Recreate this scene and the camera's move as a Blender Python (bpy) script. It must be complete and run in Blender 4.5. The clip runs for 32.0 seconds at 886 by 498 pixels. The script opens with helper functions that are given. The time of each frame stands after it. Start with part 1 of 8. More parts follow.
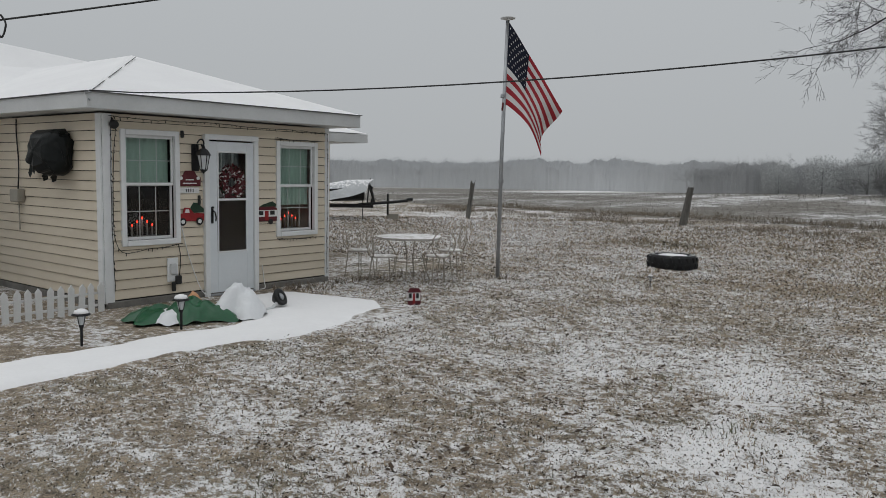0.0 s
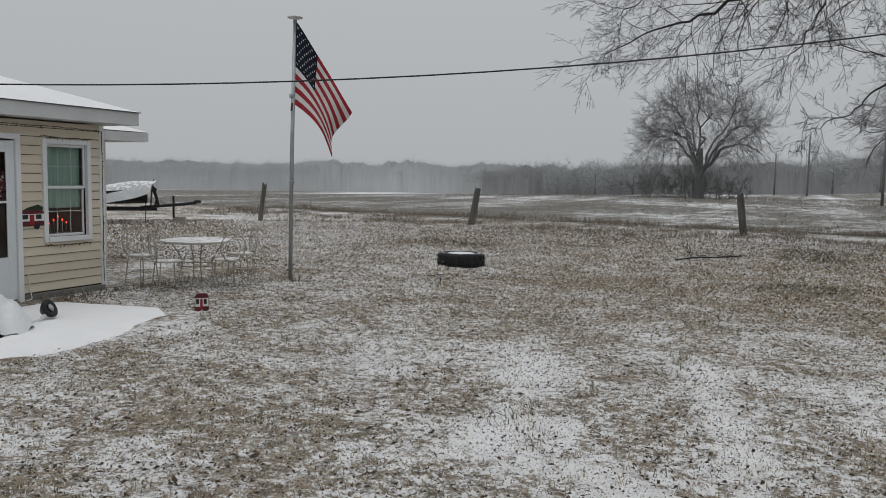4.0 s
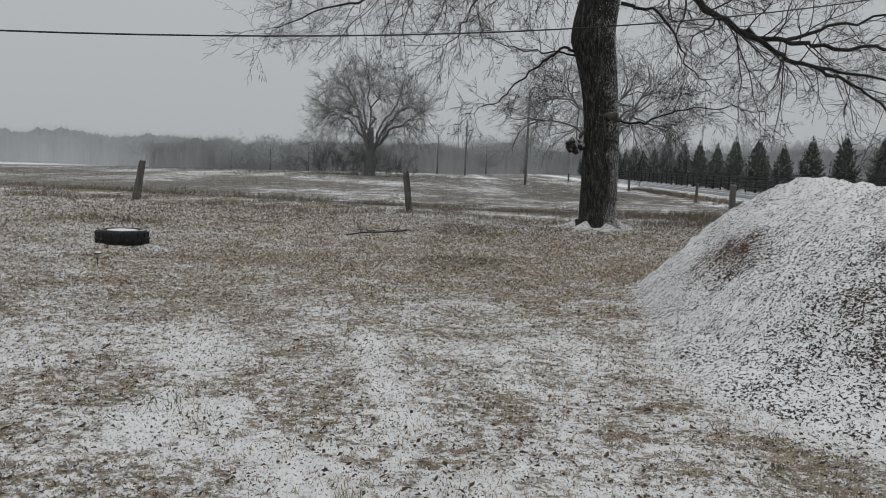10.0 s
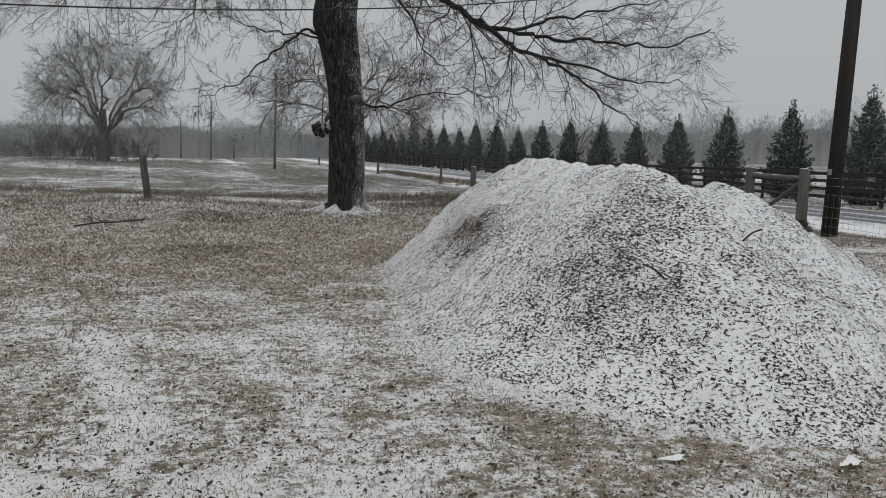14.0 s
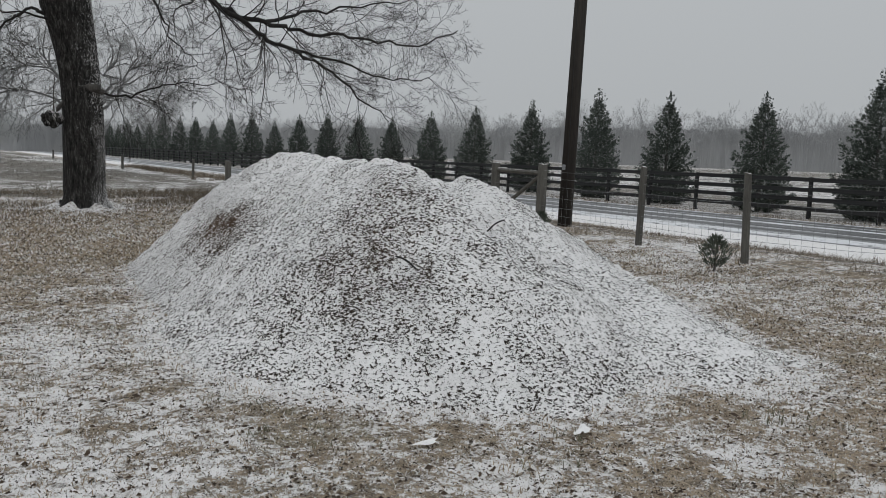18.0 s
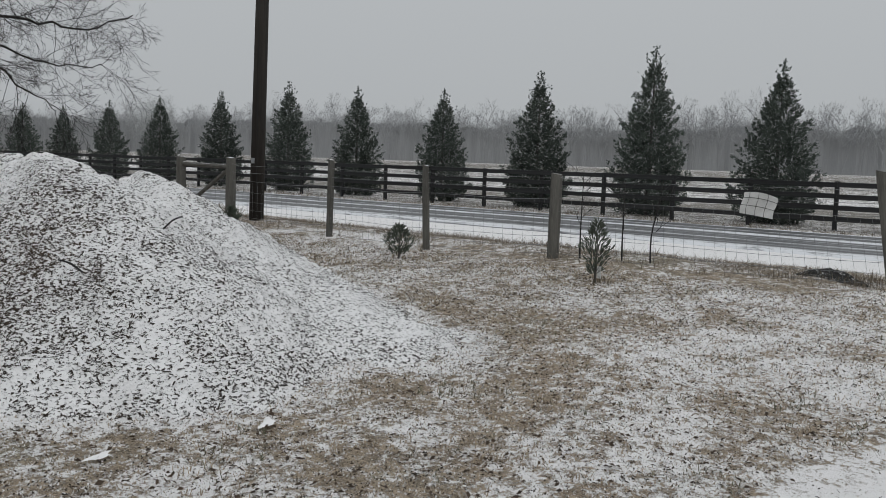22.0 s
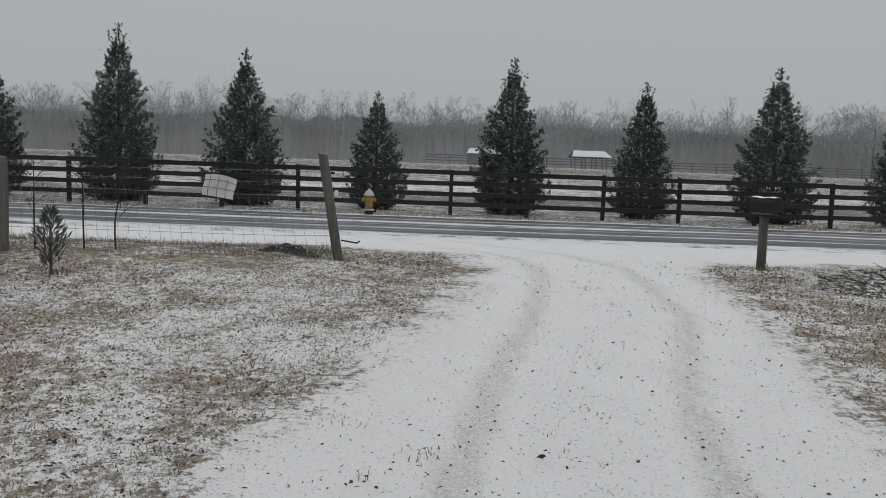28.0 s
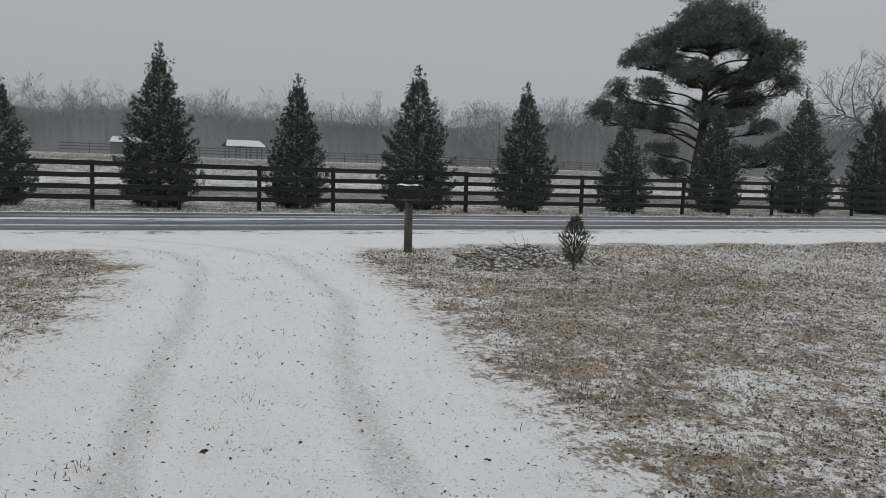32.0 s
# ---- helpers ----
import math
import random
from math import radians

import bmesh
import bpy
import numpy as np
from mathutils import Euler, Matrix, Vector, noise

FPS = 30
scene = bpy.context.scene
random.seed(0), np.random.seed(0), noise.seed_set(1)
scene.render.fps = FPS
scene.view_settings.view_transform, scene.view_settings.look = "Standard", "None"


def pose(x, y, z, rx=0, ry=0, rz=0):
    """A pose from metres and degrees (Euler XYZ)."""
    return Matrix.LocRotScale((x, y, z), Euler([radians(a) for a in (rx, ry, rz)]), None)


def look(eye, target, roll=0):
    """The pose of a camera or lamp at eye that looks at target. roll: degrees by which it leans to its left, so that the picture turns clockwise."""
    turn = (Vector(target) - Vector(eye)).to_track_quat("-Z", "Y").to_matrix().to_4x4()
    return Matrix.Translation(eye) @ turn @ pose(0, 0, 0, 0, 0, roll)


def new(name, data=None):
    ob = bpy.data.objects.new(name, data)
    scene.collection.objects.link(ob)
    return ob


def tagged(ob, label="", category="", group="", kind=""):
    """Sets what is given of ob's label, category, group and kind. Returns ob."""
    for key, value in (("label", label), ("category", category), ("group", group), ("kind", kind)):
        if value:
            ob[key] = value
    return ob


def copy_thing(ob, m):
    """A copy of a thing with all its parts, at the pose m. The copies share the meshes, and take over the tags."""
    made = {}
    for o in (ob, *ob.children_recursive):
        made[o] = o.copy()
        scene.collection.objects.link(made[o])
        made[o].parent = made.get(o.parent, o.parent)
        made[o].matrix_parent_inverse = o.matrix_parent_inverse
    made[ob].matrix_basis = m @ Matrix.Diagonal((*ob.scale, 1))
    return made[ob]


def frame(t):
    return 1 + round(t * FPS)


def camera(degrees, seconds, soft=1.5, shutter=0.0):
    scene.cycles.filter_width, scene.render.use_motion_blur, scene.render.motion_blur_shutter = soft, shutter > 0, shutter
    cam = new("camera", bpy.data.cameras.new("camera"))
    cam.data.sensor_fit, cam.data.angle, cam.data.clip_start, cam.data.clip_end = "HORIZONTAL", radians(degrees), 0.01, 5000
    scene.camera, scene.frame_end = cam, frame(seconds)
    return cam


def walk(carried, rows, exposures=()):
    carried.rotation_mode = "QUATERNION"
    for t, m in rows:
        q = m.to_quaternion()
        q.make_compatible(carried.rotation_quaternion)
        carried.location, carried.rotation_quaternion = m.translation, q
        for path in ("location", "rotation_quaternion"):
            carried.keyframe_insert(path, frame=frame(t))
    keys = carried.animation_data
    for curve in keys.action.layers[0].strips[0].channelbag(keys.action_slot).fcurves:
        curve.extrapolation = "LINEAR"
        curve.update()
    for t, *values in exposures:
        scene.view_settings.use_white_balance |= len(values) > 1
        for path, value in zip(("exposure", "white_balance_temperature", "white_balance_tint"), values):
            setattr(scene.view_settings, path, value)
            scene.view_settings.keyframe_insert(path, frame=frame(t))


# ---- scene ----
cam = camera(57.75, 32.0, soft=0.75)
# seconds, eye, yaw, pitch, roll
PATH = [
    (0, -0.229, 0.046, 1.687, 38.75, -5.50, -0.96),
    (0.5, -0.212, 0.042, 1.688, 36.09, -5.44, -1.11),
    (1, -0.204, 0.036, 1.689, 34.13, -5.40, -1.19),
    (1.5, -0.194, 0.035, 1.687, 31.35, -5.31, -1.45),
    (2, -0.181, 0.042, 1.685, 30.26, -5.21, -1.49),
    (2.5, -0.171, 0.035, 1.682, 28.77, -5.16, -1.36),
    (3, -0.183, 0.055, 1.679, 27.12, -5.13, -1.28),
    (3.5, -0.178, 0.063, 1.678, 25.62, -5.16, -1.09),
    (5.5, -0.152, 0.047, 1.692, 19.43, -5.15, -1.45),
    (6, -0.157, 0.074, 1.690, 17.29, -5.34, -1.46),
    (6.5, -0.155, 0.090, 1.685, 15.76, -5.39, -1.41),
    (7, -0.134, 0.080, 1.679, 13.84, -5.55, -1.44),
    (7.5, -0.133, 0.099, 1.676, 11.66, -5.78, -1.74),
    (8, -0.134, 0.102, 1.679, 9.55, -5.89, -2.00),
    (8.5, -0.123, 0.109, 1.677, 7.11, -5.90, -2.14),
    (9, -0.118, 0.113, 1.676, 5.05, -5.98, -2.31),
    (9.5, -0.110, 0.118, 1.676, 2.76, -6.01, -2.46),
    (10, -0.107, 0.103, 1.675, 1.53, -6.12, -2.61),
    (10.5, -0.102, 0.087, 1.681, -0.36, -6.06, -2.53),
    (11, -0.097, 0.072, 1.683, -1.85, -6.04, -2.49),
    (11.5, -0.094, 0.033, 1.689, -4.09, -6.02, -2.33),
    (12, -0.092, 0.022, 1.693, -6.04, -6.36, -2.41),
    (12.5, -0.073, 0.051, 1.687, -7.19, -6.63, -1.98),
    (13, -0.046, 0.087, 1.679, -10.24, -6.57, -1.71),
    (13.5, -0.013, 0.117, 1.678, -13.37, -6.55, -2.01),
    (15.5, 0.035, 0.161, 1.674, -23.18, -6.46, -2.33),
    (16, 0.052, 0.157, 1.671, -26.01, -6.37, -2.52),
    (16.5, 0.068, 0.155, 1.665, -28.36, -6.30, -2.36),
    (17, 0.072, 0.153, 1.668, -29.81, -6.33, -2.47),
    (17.5, 0.073, 0.149, 1.664, -31.40, -6.29, -2.52),
    (18, 0.075, 0.149, 1.667, -32.97, -6.18, -2.53),
    (18.5, 0.077, 0.129, 1.666, -36.31, -6.08, -2.54),
    (19, 0.093, 0.121, 1.670, -38.89, -6.01, -2.51),
    (19.5, 0.099, 0.105, 1.669, -41.54, -5.93, -2.51),
    (20, 0.118, 0.114, 1.669, -43.96, -5.90, -2.46),
    (20.5, 0.110, 0.082, 1.675, -46.14, -5.93, -2.19),
    (21, 0.130, 0.062, 1.680, -49.04, -5.86, -2.14),
    (21.5, 0.115, 0.003, 1.685, -52.34, -5.77, -2.13),
    (22, 0.136, 0.002, 1.683, -54.29, -5.81, -2.16),
    (22.5, 0.146, -0.002, 1.683, -56.57, -5.88, -2.14),
    (23, 0.155, -0.025, 1.679, -60.16, -5.87, -2.03),
    (23.5, 0.142, -0.037, 1.677, -61.18, -5.85, -1.58),
    (24, 0.143, -0.066, 1.681, -62.74, -5.87, -1.53),
    (24.5, 0.107, -0.091, 1.676, -63.46, -6.00, -1.43),
    (25, 0.076, -0.108, 1.675, -68.04, -6.07, -1.76),
    (25.5, 0.055, -0.121, 1.675, -72.07, -6.03, -1.80),
    (26, 0.062, -0.141, 1.681, -75.63, -5.96, -1.86),
    (26.5, 0.087, -0.200, 1.683, -79.30, -5.89, -2.05),
    (28.5, 0.160, -0.287, 1.670, -92.45, -5.55, -1.87),
    (29, 0.165, -0.297, 1.668, -94.36, -5.57, -1.64),
    (29.5, 0.168, -0.301, 1.670, -97.12, -5.55, -1.57),
    (30, 0.179, -0.311, 1.665, -100.32, -5.54, -1.64),
    (30.5, 0.150, -0.341, 1.671, -103.30, -5.59, -1.62),
    (31, 0.140, -0.360, 1.672, -106.90, -5.58, -1.39),
    (31.5, 0.089, -0.350, 1.674, -110.16, -5.58, -1.68),
    (32, 0.061, -0.292, 1.678, -114.04, -5.49, -1.81),
]
walk(cam, [(t, pose(x, y, z, 90 + pitch, roll, yaw)) for t, x, y, z, yaw, pitch, roll in PATH], exposures=((0, 0.0), (26, 0.0), (28.5, -0.15), (32, -0.16)))

# ---------------------------------------------------------------- overcast sky
world = bpy.data.worlds.new("overcast")
scene.world = world
world.use_nodes = True
wt = world.node_tree
w_bg = wt.nodes["Background"]
w_sky = wt.nodes.new("ShaderNodeTexSky")
w_sky.sky_type, w_sky.sun_disc, w_sky.sun_elevation, w_sky.sun_rotation = "NISHITA", False, radians(32), radians(150)
w_co = wt.nodes.new("ShaderNodeTexCoord")
w_sep = wt.nodes.new("ShaderNodeSeparateXYZ")
wt.links.new(w_co.outputs["Generated"], w_sep.inputs[0])
w_ramp = wt.nodes.new("ShaderNodeValToRGB")
wt.links.new(w_sep.outputs["Z"], w_ramp.inputs[0])
# cloud cover, brighter overhead as under any overcast sky
w_ramp.color_ramp.elements.new(0.3)
for k, (p, v) in enumerate(((0.0, 0.43), (0.3, 0.50), (1.0, 0.94))):
    w_ramp.color_ramp.elements[k].position = p
    w_ramp.color_ramp.elements[k].color = (v * 0.955, v * 1.0, v * 1.037, 1)
w_hsv = wt.nodes.new("ShaderNodeHueSaturation")
wt.links.new(w_sky.outputs[0], w_hsv.inputs["Color"])
w_hsv.inputs["Saturation"].default_value, w_hsv.inputs["Value"].default_value = 0.3, 0.05
w_mix = wt.nodes.new("ShaderNodeMix")
w_mix.data_type = "RGBA"
w_mix.inputs["Factor"].default_value = 0.97
wt.links.new(w_hsv.outputs[0], w_mix.inputs[6])
wt.links.new(w_ramp.outputs[0], w_mix.inputs[7])
wt.links.new(w_mix.outputs[2], w_bg.inputs["Color"])
w_bg.inputs["Strength"].default_value = 1.0
sun = new("sun", bpy.data.lights.new("sun", "SUN"))
sun.data.energy, sun.data.angle, sun.data.color = 0.3, radians(50), (1.0, 0.98, 0.95)
sun.matrix_basis = look((0, 0, 30), (10, 17, 0))

# ---------------------------------------------------------------- small helpers
def ss(t):
    t = np.clip(t, 0.0, 1.0)
    return t * t * (3 - 2 * t)


class Buf:
    """Collects vertices and faces for one mesh."""

    def __init__(self):
        self.v, self.f = [], []

    def quad(self, *pts):
        n = len(self.v)
        self.v += [tuple(p) for p in pts]
        self.f.append(tuple(range(n, n + len(pts))))

    def box(self, c, s, b=0.006, m=None):
        """Chamfered box: centre, full sizes, chamfer, optional turn."""
        h = [max(k / 2, 1e-4) for k in s]
        b = min(b, 0.45 * min(s))
        n = len(self.v)
        idx = {}
        for sx in (-1, 1):
            for sy in (-1, 1):
                for sz in (-1, 1):
                    for a in range(3):
                        p = [sx * h[0], sy * h[1], sz * h[2]]
                        for k in range(3):
                            if k != a:
                                p[k] -= (sx, sy, sz)[k] * b
                        p = Vector(p)
                        if m is not None:
                            p = m @ p
                        idx[sx, sy, sz, a] = len(self.v)
                        self.v.append((c[0] + p[0], c[1] + p[1], c[2] + p[2]))
        def key(a, sa, u, su, w, sw, ax):
            s3 = [0, 0, 0]
            s3[a], s3[u], s3[w] = sa, su, sw
            return idx[s3[0], s3[1], s3[2], ax]
        for a in range(3):
            u, w = (a + 1) % 3, (a + 2) % 3
            for sa in (-1, 1):
                q = [key(a, sa, u, i, w, j, a) for i, j in ((-1, -1), (1, -1), (1, 1), (-1, 1))]
                self.f.append(tuple(q if sa > 0 else q[::-1]))
            for su in (-1, 1):
                for sw in (-1, 1):
                    q = [key(a, -1, u, su, w, sw, u), key(a, 1, u, su, w, sw, u), key(a, 1, u, su, w, sw, w), key(a, -1, u, su, w, sw, w)]
                    self.f.append(tuple(q if su * sw < 0 else q[::-1]))
        for sx in (-1, 1):
            for sy in (-1, 1):
                for sz in (-1, 1):
                    q = [idx[sx, sy, sz, a] for a in range(3)]
                    self.f.append(tuple(q if sx * sy * sz > 0 else q[::-1]))
        return self

    def tube(self, pts, radii, sides=6, cap=True):
        """A round tapered tube along points."""
        pts = [Vector(p) for p in pts]
        n0 = len(self.v)
        up = Vector((0.0, 0.0, 1.0))
        for i, p in enumerate(pts):
            d = (pts[min(i + 1, len(pts) - 1)] - pts[max(i - 1, 0)])
            d = d.normalized() if d.length > 1e-9 else up
            ref = Vector((1, 0, 0)) if abs(d.z) > 0.9 else up
            a = d.cross(ref).normalized()
            b = d.cross(a)
            r = radii[i] if isinstance(radii, (list, tuple)) else radii
            for k in range(sides):
                w = 2 * math.pi * k / sides
                q = p + (a * math.cos(w) + b * math.sin(w)) * r
                self.v.append((q.x, q.y, q.z))
        for i in range(len(pts) - 1):
            for k in range(sides):
                k2 = (k + 1) % sides
                o = n0 + i * sides
                self.f.append((o + k, o + sides + k, o + sides + k2, o + k2))
        if cap:
            self.f.append(tuple(n0 + k for k in range(sides)))
            o = n0 + (len(pts) - 1) * sides
            self.f.append(tuple(o + k for k in reversed(range(sides))))
        return self

    def lathe(self, c, prof, sides=20, m=None):
        """A turned form: profile of (radius, height)."""
        n0 = len(self.v)
        for r, z in prof:
            for k in range(sides):
                w = 2 * math.pi * k / sides
                p = Vector((r * math.cos(w), r * math.sin(w), z))
                if m is not None:
                    p = m @ p
                self.v.append((c[0] + p.x, c[1] + p.y, c[2] + p.z))
        for i in range(len(prof) - 1):
            for k in range(sides):
                k2 = (k + 1) % sides
                o = n0 + i * sides
                self.f.append((o + k, o + k2, o + sides + k2, o + sides + k))
        self.f.append(tuple(n0 + k for k in reversed(range(sides))))
        o = n0 + (len(prof) - 1) * sides
        self.f.append(tuple(o + k for k in range(sides)))
        return self

    def grid(self, fn, nu, nv):
        """A sheet: fn(u, v) for u, v in 0..1."""
        n0 = len(self.v)
        for i in range(nu + 1):
            for j in range(nv + 1):
                self.v.append(tuple(fn(i / nu, j / nv)))
        for i in range(nu):
            for j in range(nv):
                o = n0 + i * (nv + 1) + j
                self.f.append((o, o + nv + 1, o + nv + 2, o + 1))
        return self

    def mesh(self, name, material, smooth=False):
        me = bpy.data.meshes.new(name)
        me.from_pydata(self.v, [], self.f)
        me.update()
        if material is not None:
            me.materials.append(material)
        if smooth:
            me.shade_smooth()
        return me


def part(name, buf, material, parent=None, label="", smooth=False, at=None):
    me = buf.mesh(name, material, smooth) if isinstance(buf, Buf) else buf
    ob = new(name, me)
    if parent is not None:
        ob.parent = parent
    if at is not None:
        ob.matrix_basis = at
    if label:
        tagged(ob, label)
    return ob


def thing(name, at, label, category, group="", kind=""):
    ob = new(name)
    ob.empty_display_size = 0.2
    ob.matrix_basis = at if isinstance(at, Matrix) else pose(*at)
    return tagged(ob, label, category, group, kind)


def np_mesh(name, verts, faces, material, smooth=False):
    """Mesh from arrays: points, and faces that all have the same number of corners."""
    verts, faces = np.asarray(verts, np.float32).reshape(-1, 3), np.asarray(faces, np.int32)
    k = faces.shape[1]
    me = bpy.data.meshes.new(name)
    me.vertices.add(len(verts))
    me.vertices.foreach_set("co", verts.ravel())
    me.loops.add(faces.size)
    me.loops.foreach_set("vertex_index", faces.ravel())
    me.polygons.add(len(faces))
    me.polygons.foreach_set("loop_start", np.arange(0, faces.size, k, dtype=np.int32))
    me.update(calc_edges=True)
    if material is not None:
        me.materials.append(material)
    if smooth:
        me.shade_smooth()
    return me


def unit(v):
    return v / np.maximum(np.linalg.norm(v, axis=-1, keepdims=True), 1e-9)


def branching(g, P, D, L, R, levels, rmin, taper=0.6):
    """Limbs that fork again and again: one tuple of habits a level; gives segments (from, to, radius, radius)."""
    out = [[], [], [], []]
    P, D, L, R = np.asarray(P, float), unit(np.asarray(D, float)), np.asarray(L, float), np.asarray(R, float)
    for nseg, curl, lift, kids, spread, shorter, thinner in levels:
        n = len(P)
        nodes, dirs = [P], [D]
        bend = g.normal(0, curl, (n, 3))
        for s in range(nseg):
            if s == (nseg + 1) // 2:
                bend = -0.8 * bend
            D = unit(D + bend + g.normal(0, 0.5 * curl, (n, 3)) + np.array([0, 0, lift]))
            Q = P + D * (L / nseg)[:, None]
            for o, v in zip(out, (P, Q, R * (1 - (1 - taper) * s / nseg), R * (1 - (1 - taper) * (s + 1) / nseg))):
                o.append(v)
            P = Q
            nodes.append(P)
            dirs.append(D)
        if not kids:
            break
        N, C = np.stack(nodes, 1), np.stack(dirs, 1)
        nP, nD, nL, nR = [], [], [], []
        for k in range(kids):
            tip = k == kids - 1
            t = np.ones(n) if tip else 0.22 + 0.74 * (k + g.random(n)) / max(kids - 1, 1)
            i = np.minimum((t * nseg).astype(int), nseg - 1)
            f = (t * nseg - i)[:, None]
            r = np.arange(n)
            along = C[r, i + 1]
            side = unit(np.cross(along, g.normal(0, 1, (n, 3))))
            a = (spread * (0.35 if tip else g.uniform(0.75, 1.25, n)) * np.ones(n))[:, None]
            nP.append(N[r, i] * (1 - f) + N[r, i + 1] * f)
            nD.append(unit(along * np.cos(a) + side * np.sin(a)))
            nL.append(L * shorter * g.uniform(0.65, 1.2, n) * (1.2 - 0.35 * t))
            nR.append(np.maximum(R * (1 - (1 - taper) * t) * (0.95 if tip else thinner), rmin))
        P, D, L, R = np.concatenate(nP), np.concatenate(nD), np.concatenate(nL), np.concatenate(nR)
    return [np.concatenate(o) for o in out]


def stick_arrays(segs, sides=3):
    """Tapered prisms round segments, as points and four-cornered faces."""
    A, B, ra, rb = segs
    n = len(A)
    d = unit(B - A)
    ref = np.where(np.abs(d[:, 2:]) > 0.9, np.array([[1.0, 0, 0]]), np.array([[0, 0, 1.0]]))
    u = unit(np.cross(d, ref))
    w = np.cross(d, u)
    V = np.zeros((n, 2, sides, 3))
    for k in range(sides):
        q = 2 * math.pi * k / sides
        o = u * math.cos(q) + w * math.sin(q)
        V[:, 0, k] = A + o * ra[:, None]
        V[:, 1, k] = B + d * (0.4 * rb)[:, None] + o * rb[:, None]
    base = (np.arange(n) * 2 * sides)[:, None]
    F = [base + np.array([[k, sides + k, sides + (k + 1) % sides, (k + 1) % sides]]) for k in range(sides)]
    return V.reshape(-1, 3), np.concatenate(F)


def merge(arrays):
    """Several (points, faces) as one."""
    V, F, n = [], [], 0
    for v, f in arrays:
        V.append(v)
        F.append(f + n)
        n += len(v)
    return np.concatenate(V), np.concatenate(F)


# ---------------------------------------------------------------- lie of the land
# x points at the road, y runs along it, away from the mailbox; the camera stands near the origin
def height(x, y):
    x, y = np.asarray(x, float), np.asarray(y, float)
    z = 0.25 * ss((x - 1) / 11) + 2.4 * ss((x - 34) / 78)
    z = z - 4.5 * ss((-0.9 * x + 0.44 * y - 52) / 110)
    return z


def hz(x, y):
    return float(height(x, y))


def vnoise(x, y, scale, seed):
    """Smooth random field, 0 to 1, with `scale` cells a metre."""
    x, y = np.asarray(x, float) * scale, np.asarray(y, float) * scale
    ix, iy = np.floor(x).astype(np.int64), np.floor(y).astype(np.int64)
    fx, fy = x - ix, y - iy
    fx, fy = fx * fx * (3 - 2 * fx), fy * fy * (3 - 2 * fy)
    def h(a, b):
        k = (a * 374761393 + b * 668265263 + seed * 1442695041) & 0xFFFFFFFF
        k = ((k ^ (k >> 13)) * 1274126177) & 0xFFFFFFFF
        return ((k ^ (k >> 16)) & 0xFFFF) / 65535.0
    return (h(ix, iy) * (1 - fx) + h(ix + 1, iy) * fx) * (1 - fy) + (h(ix, iy + 1) * (1 - fx) + h(ix + 1, iy + 1) * fx) * fy


def mound_height(x, y):
    """Heap of wood chips and leaves: a ridge with a lower shoulder towards the road."""
    x, y = np.asarray(x, float), np.asarray(y, float)
    def hill(ax, ay, bx, by, h, rx, ry, p=1.0):
        t = np.clip(((x - ax) * (bx - ax) + (y - ay) * (by - ay)) / max((bx - ax) ** 2 + (by - ay) ** 2, 1e-6), 0, 1)
        d = np.hypot((x - ax - t * (bx - ax)) / rx, (y - ay - t * (by - ay)) / ry)
        return h * (1 - np.clip(d, 0, 1.5) ** p)
    parts = [hill(4.017, 6.942, 4.207, 10.516, 1.71, 2.01, 2.968, 1.295), hill(5.443, 7.552, 6.423, 9.51, 1.414, 2.185, 2.989, 1.128), hill(5.96, 5.672, 5.642, 4.651, 0.37, 0.95, 1.2, 0.917), hill(3.182, 6.251, 3.112, 7.44, 0.545, 1.351, 1.344, 1.15)]
    k = 9.0
    s = sum(np.exp(k * p) for p in parts)
    return np.log(s) / k - 0.10


def lawn_snow(X, Y):
    """How much of the turf the snow covers, drive and road left aside."""
    snow = 0.695 + 0.13 * np.sin(X * 0.31 + 1.0) * np.sin(Y * 0.27 + 0.5)
    snow = snow + 0.22 * (vnoise(X, Y, 0.45, 1) - 0.5) + 0.26 * (vnoise(X, Y, 1.2, 2) - 0.5) + 0.5 * (vnoise(X, Y, 3.1, 3) - 0.5)
    snow += 0.10 * np.exp(-(((X + 2) / 4) ** 2 + ((Y - 5) / 3.5) ** 2))
    # two faint wheel marks on the grass
    for x0, y0, x1, y1 in ((-0.95, 7.6, -0.42, 5.2), (-2.4, 7.2, -1.9, 4.6)):
        t = np.clip(((X - x0) * (x1 - x0) + (Y - y0) * (y1 - y0)) / ((x1 - x0) ** 2 + (y1 - y0) ** 2), 0, 1)
        snow += 0.4 * np.exp(-(np.hypot(X - x0 - t * (x1 - x0), Y - y0 - t * (y1 - y0)) / 0.17) ** 2)
    snow += 0.24 * np.exp(-(((X - 8.0) / 3.0) ** 2 + ((Y - 2.2) / 2.0) ** 2))
    snow += 0.05 * np.exp(-(((X - 9.3) / 1.6) ** 2 + ((Y - 4.4) / 2.6) ** 2))
    snow -= 0.12 * np.exp(-(((X - 7.0) / 2.2) ** 2 + ((Y + 4.6) / 1.2) ** 2))
    snow -= 0.14 * mound_foot(X, Y)
    snow += 0.4 * ss((mound_height(X, Y) + 0.19) / 0.17)
    snow -= 0.18 * ss((Y - 9) / 4) * ss((25 - Y) / 3) * ss((X + 14) / 5)
    snow -= 0.22 * np.exp(-(((X - 8.5) / 4.0) ** 2 + ((Y + 7.5) / 2.6) ** 2))
    snow += 0.22 * ss((-3.2 - Y) / 1.2) * ss((7 - X) / 3)
    snow -= 0.7 * hollows(X, Y)
    return snow


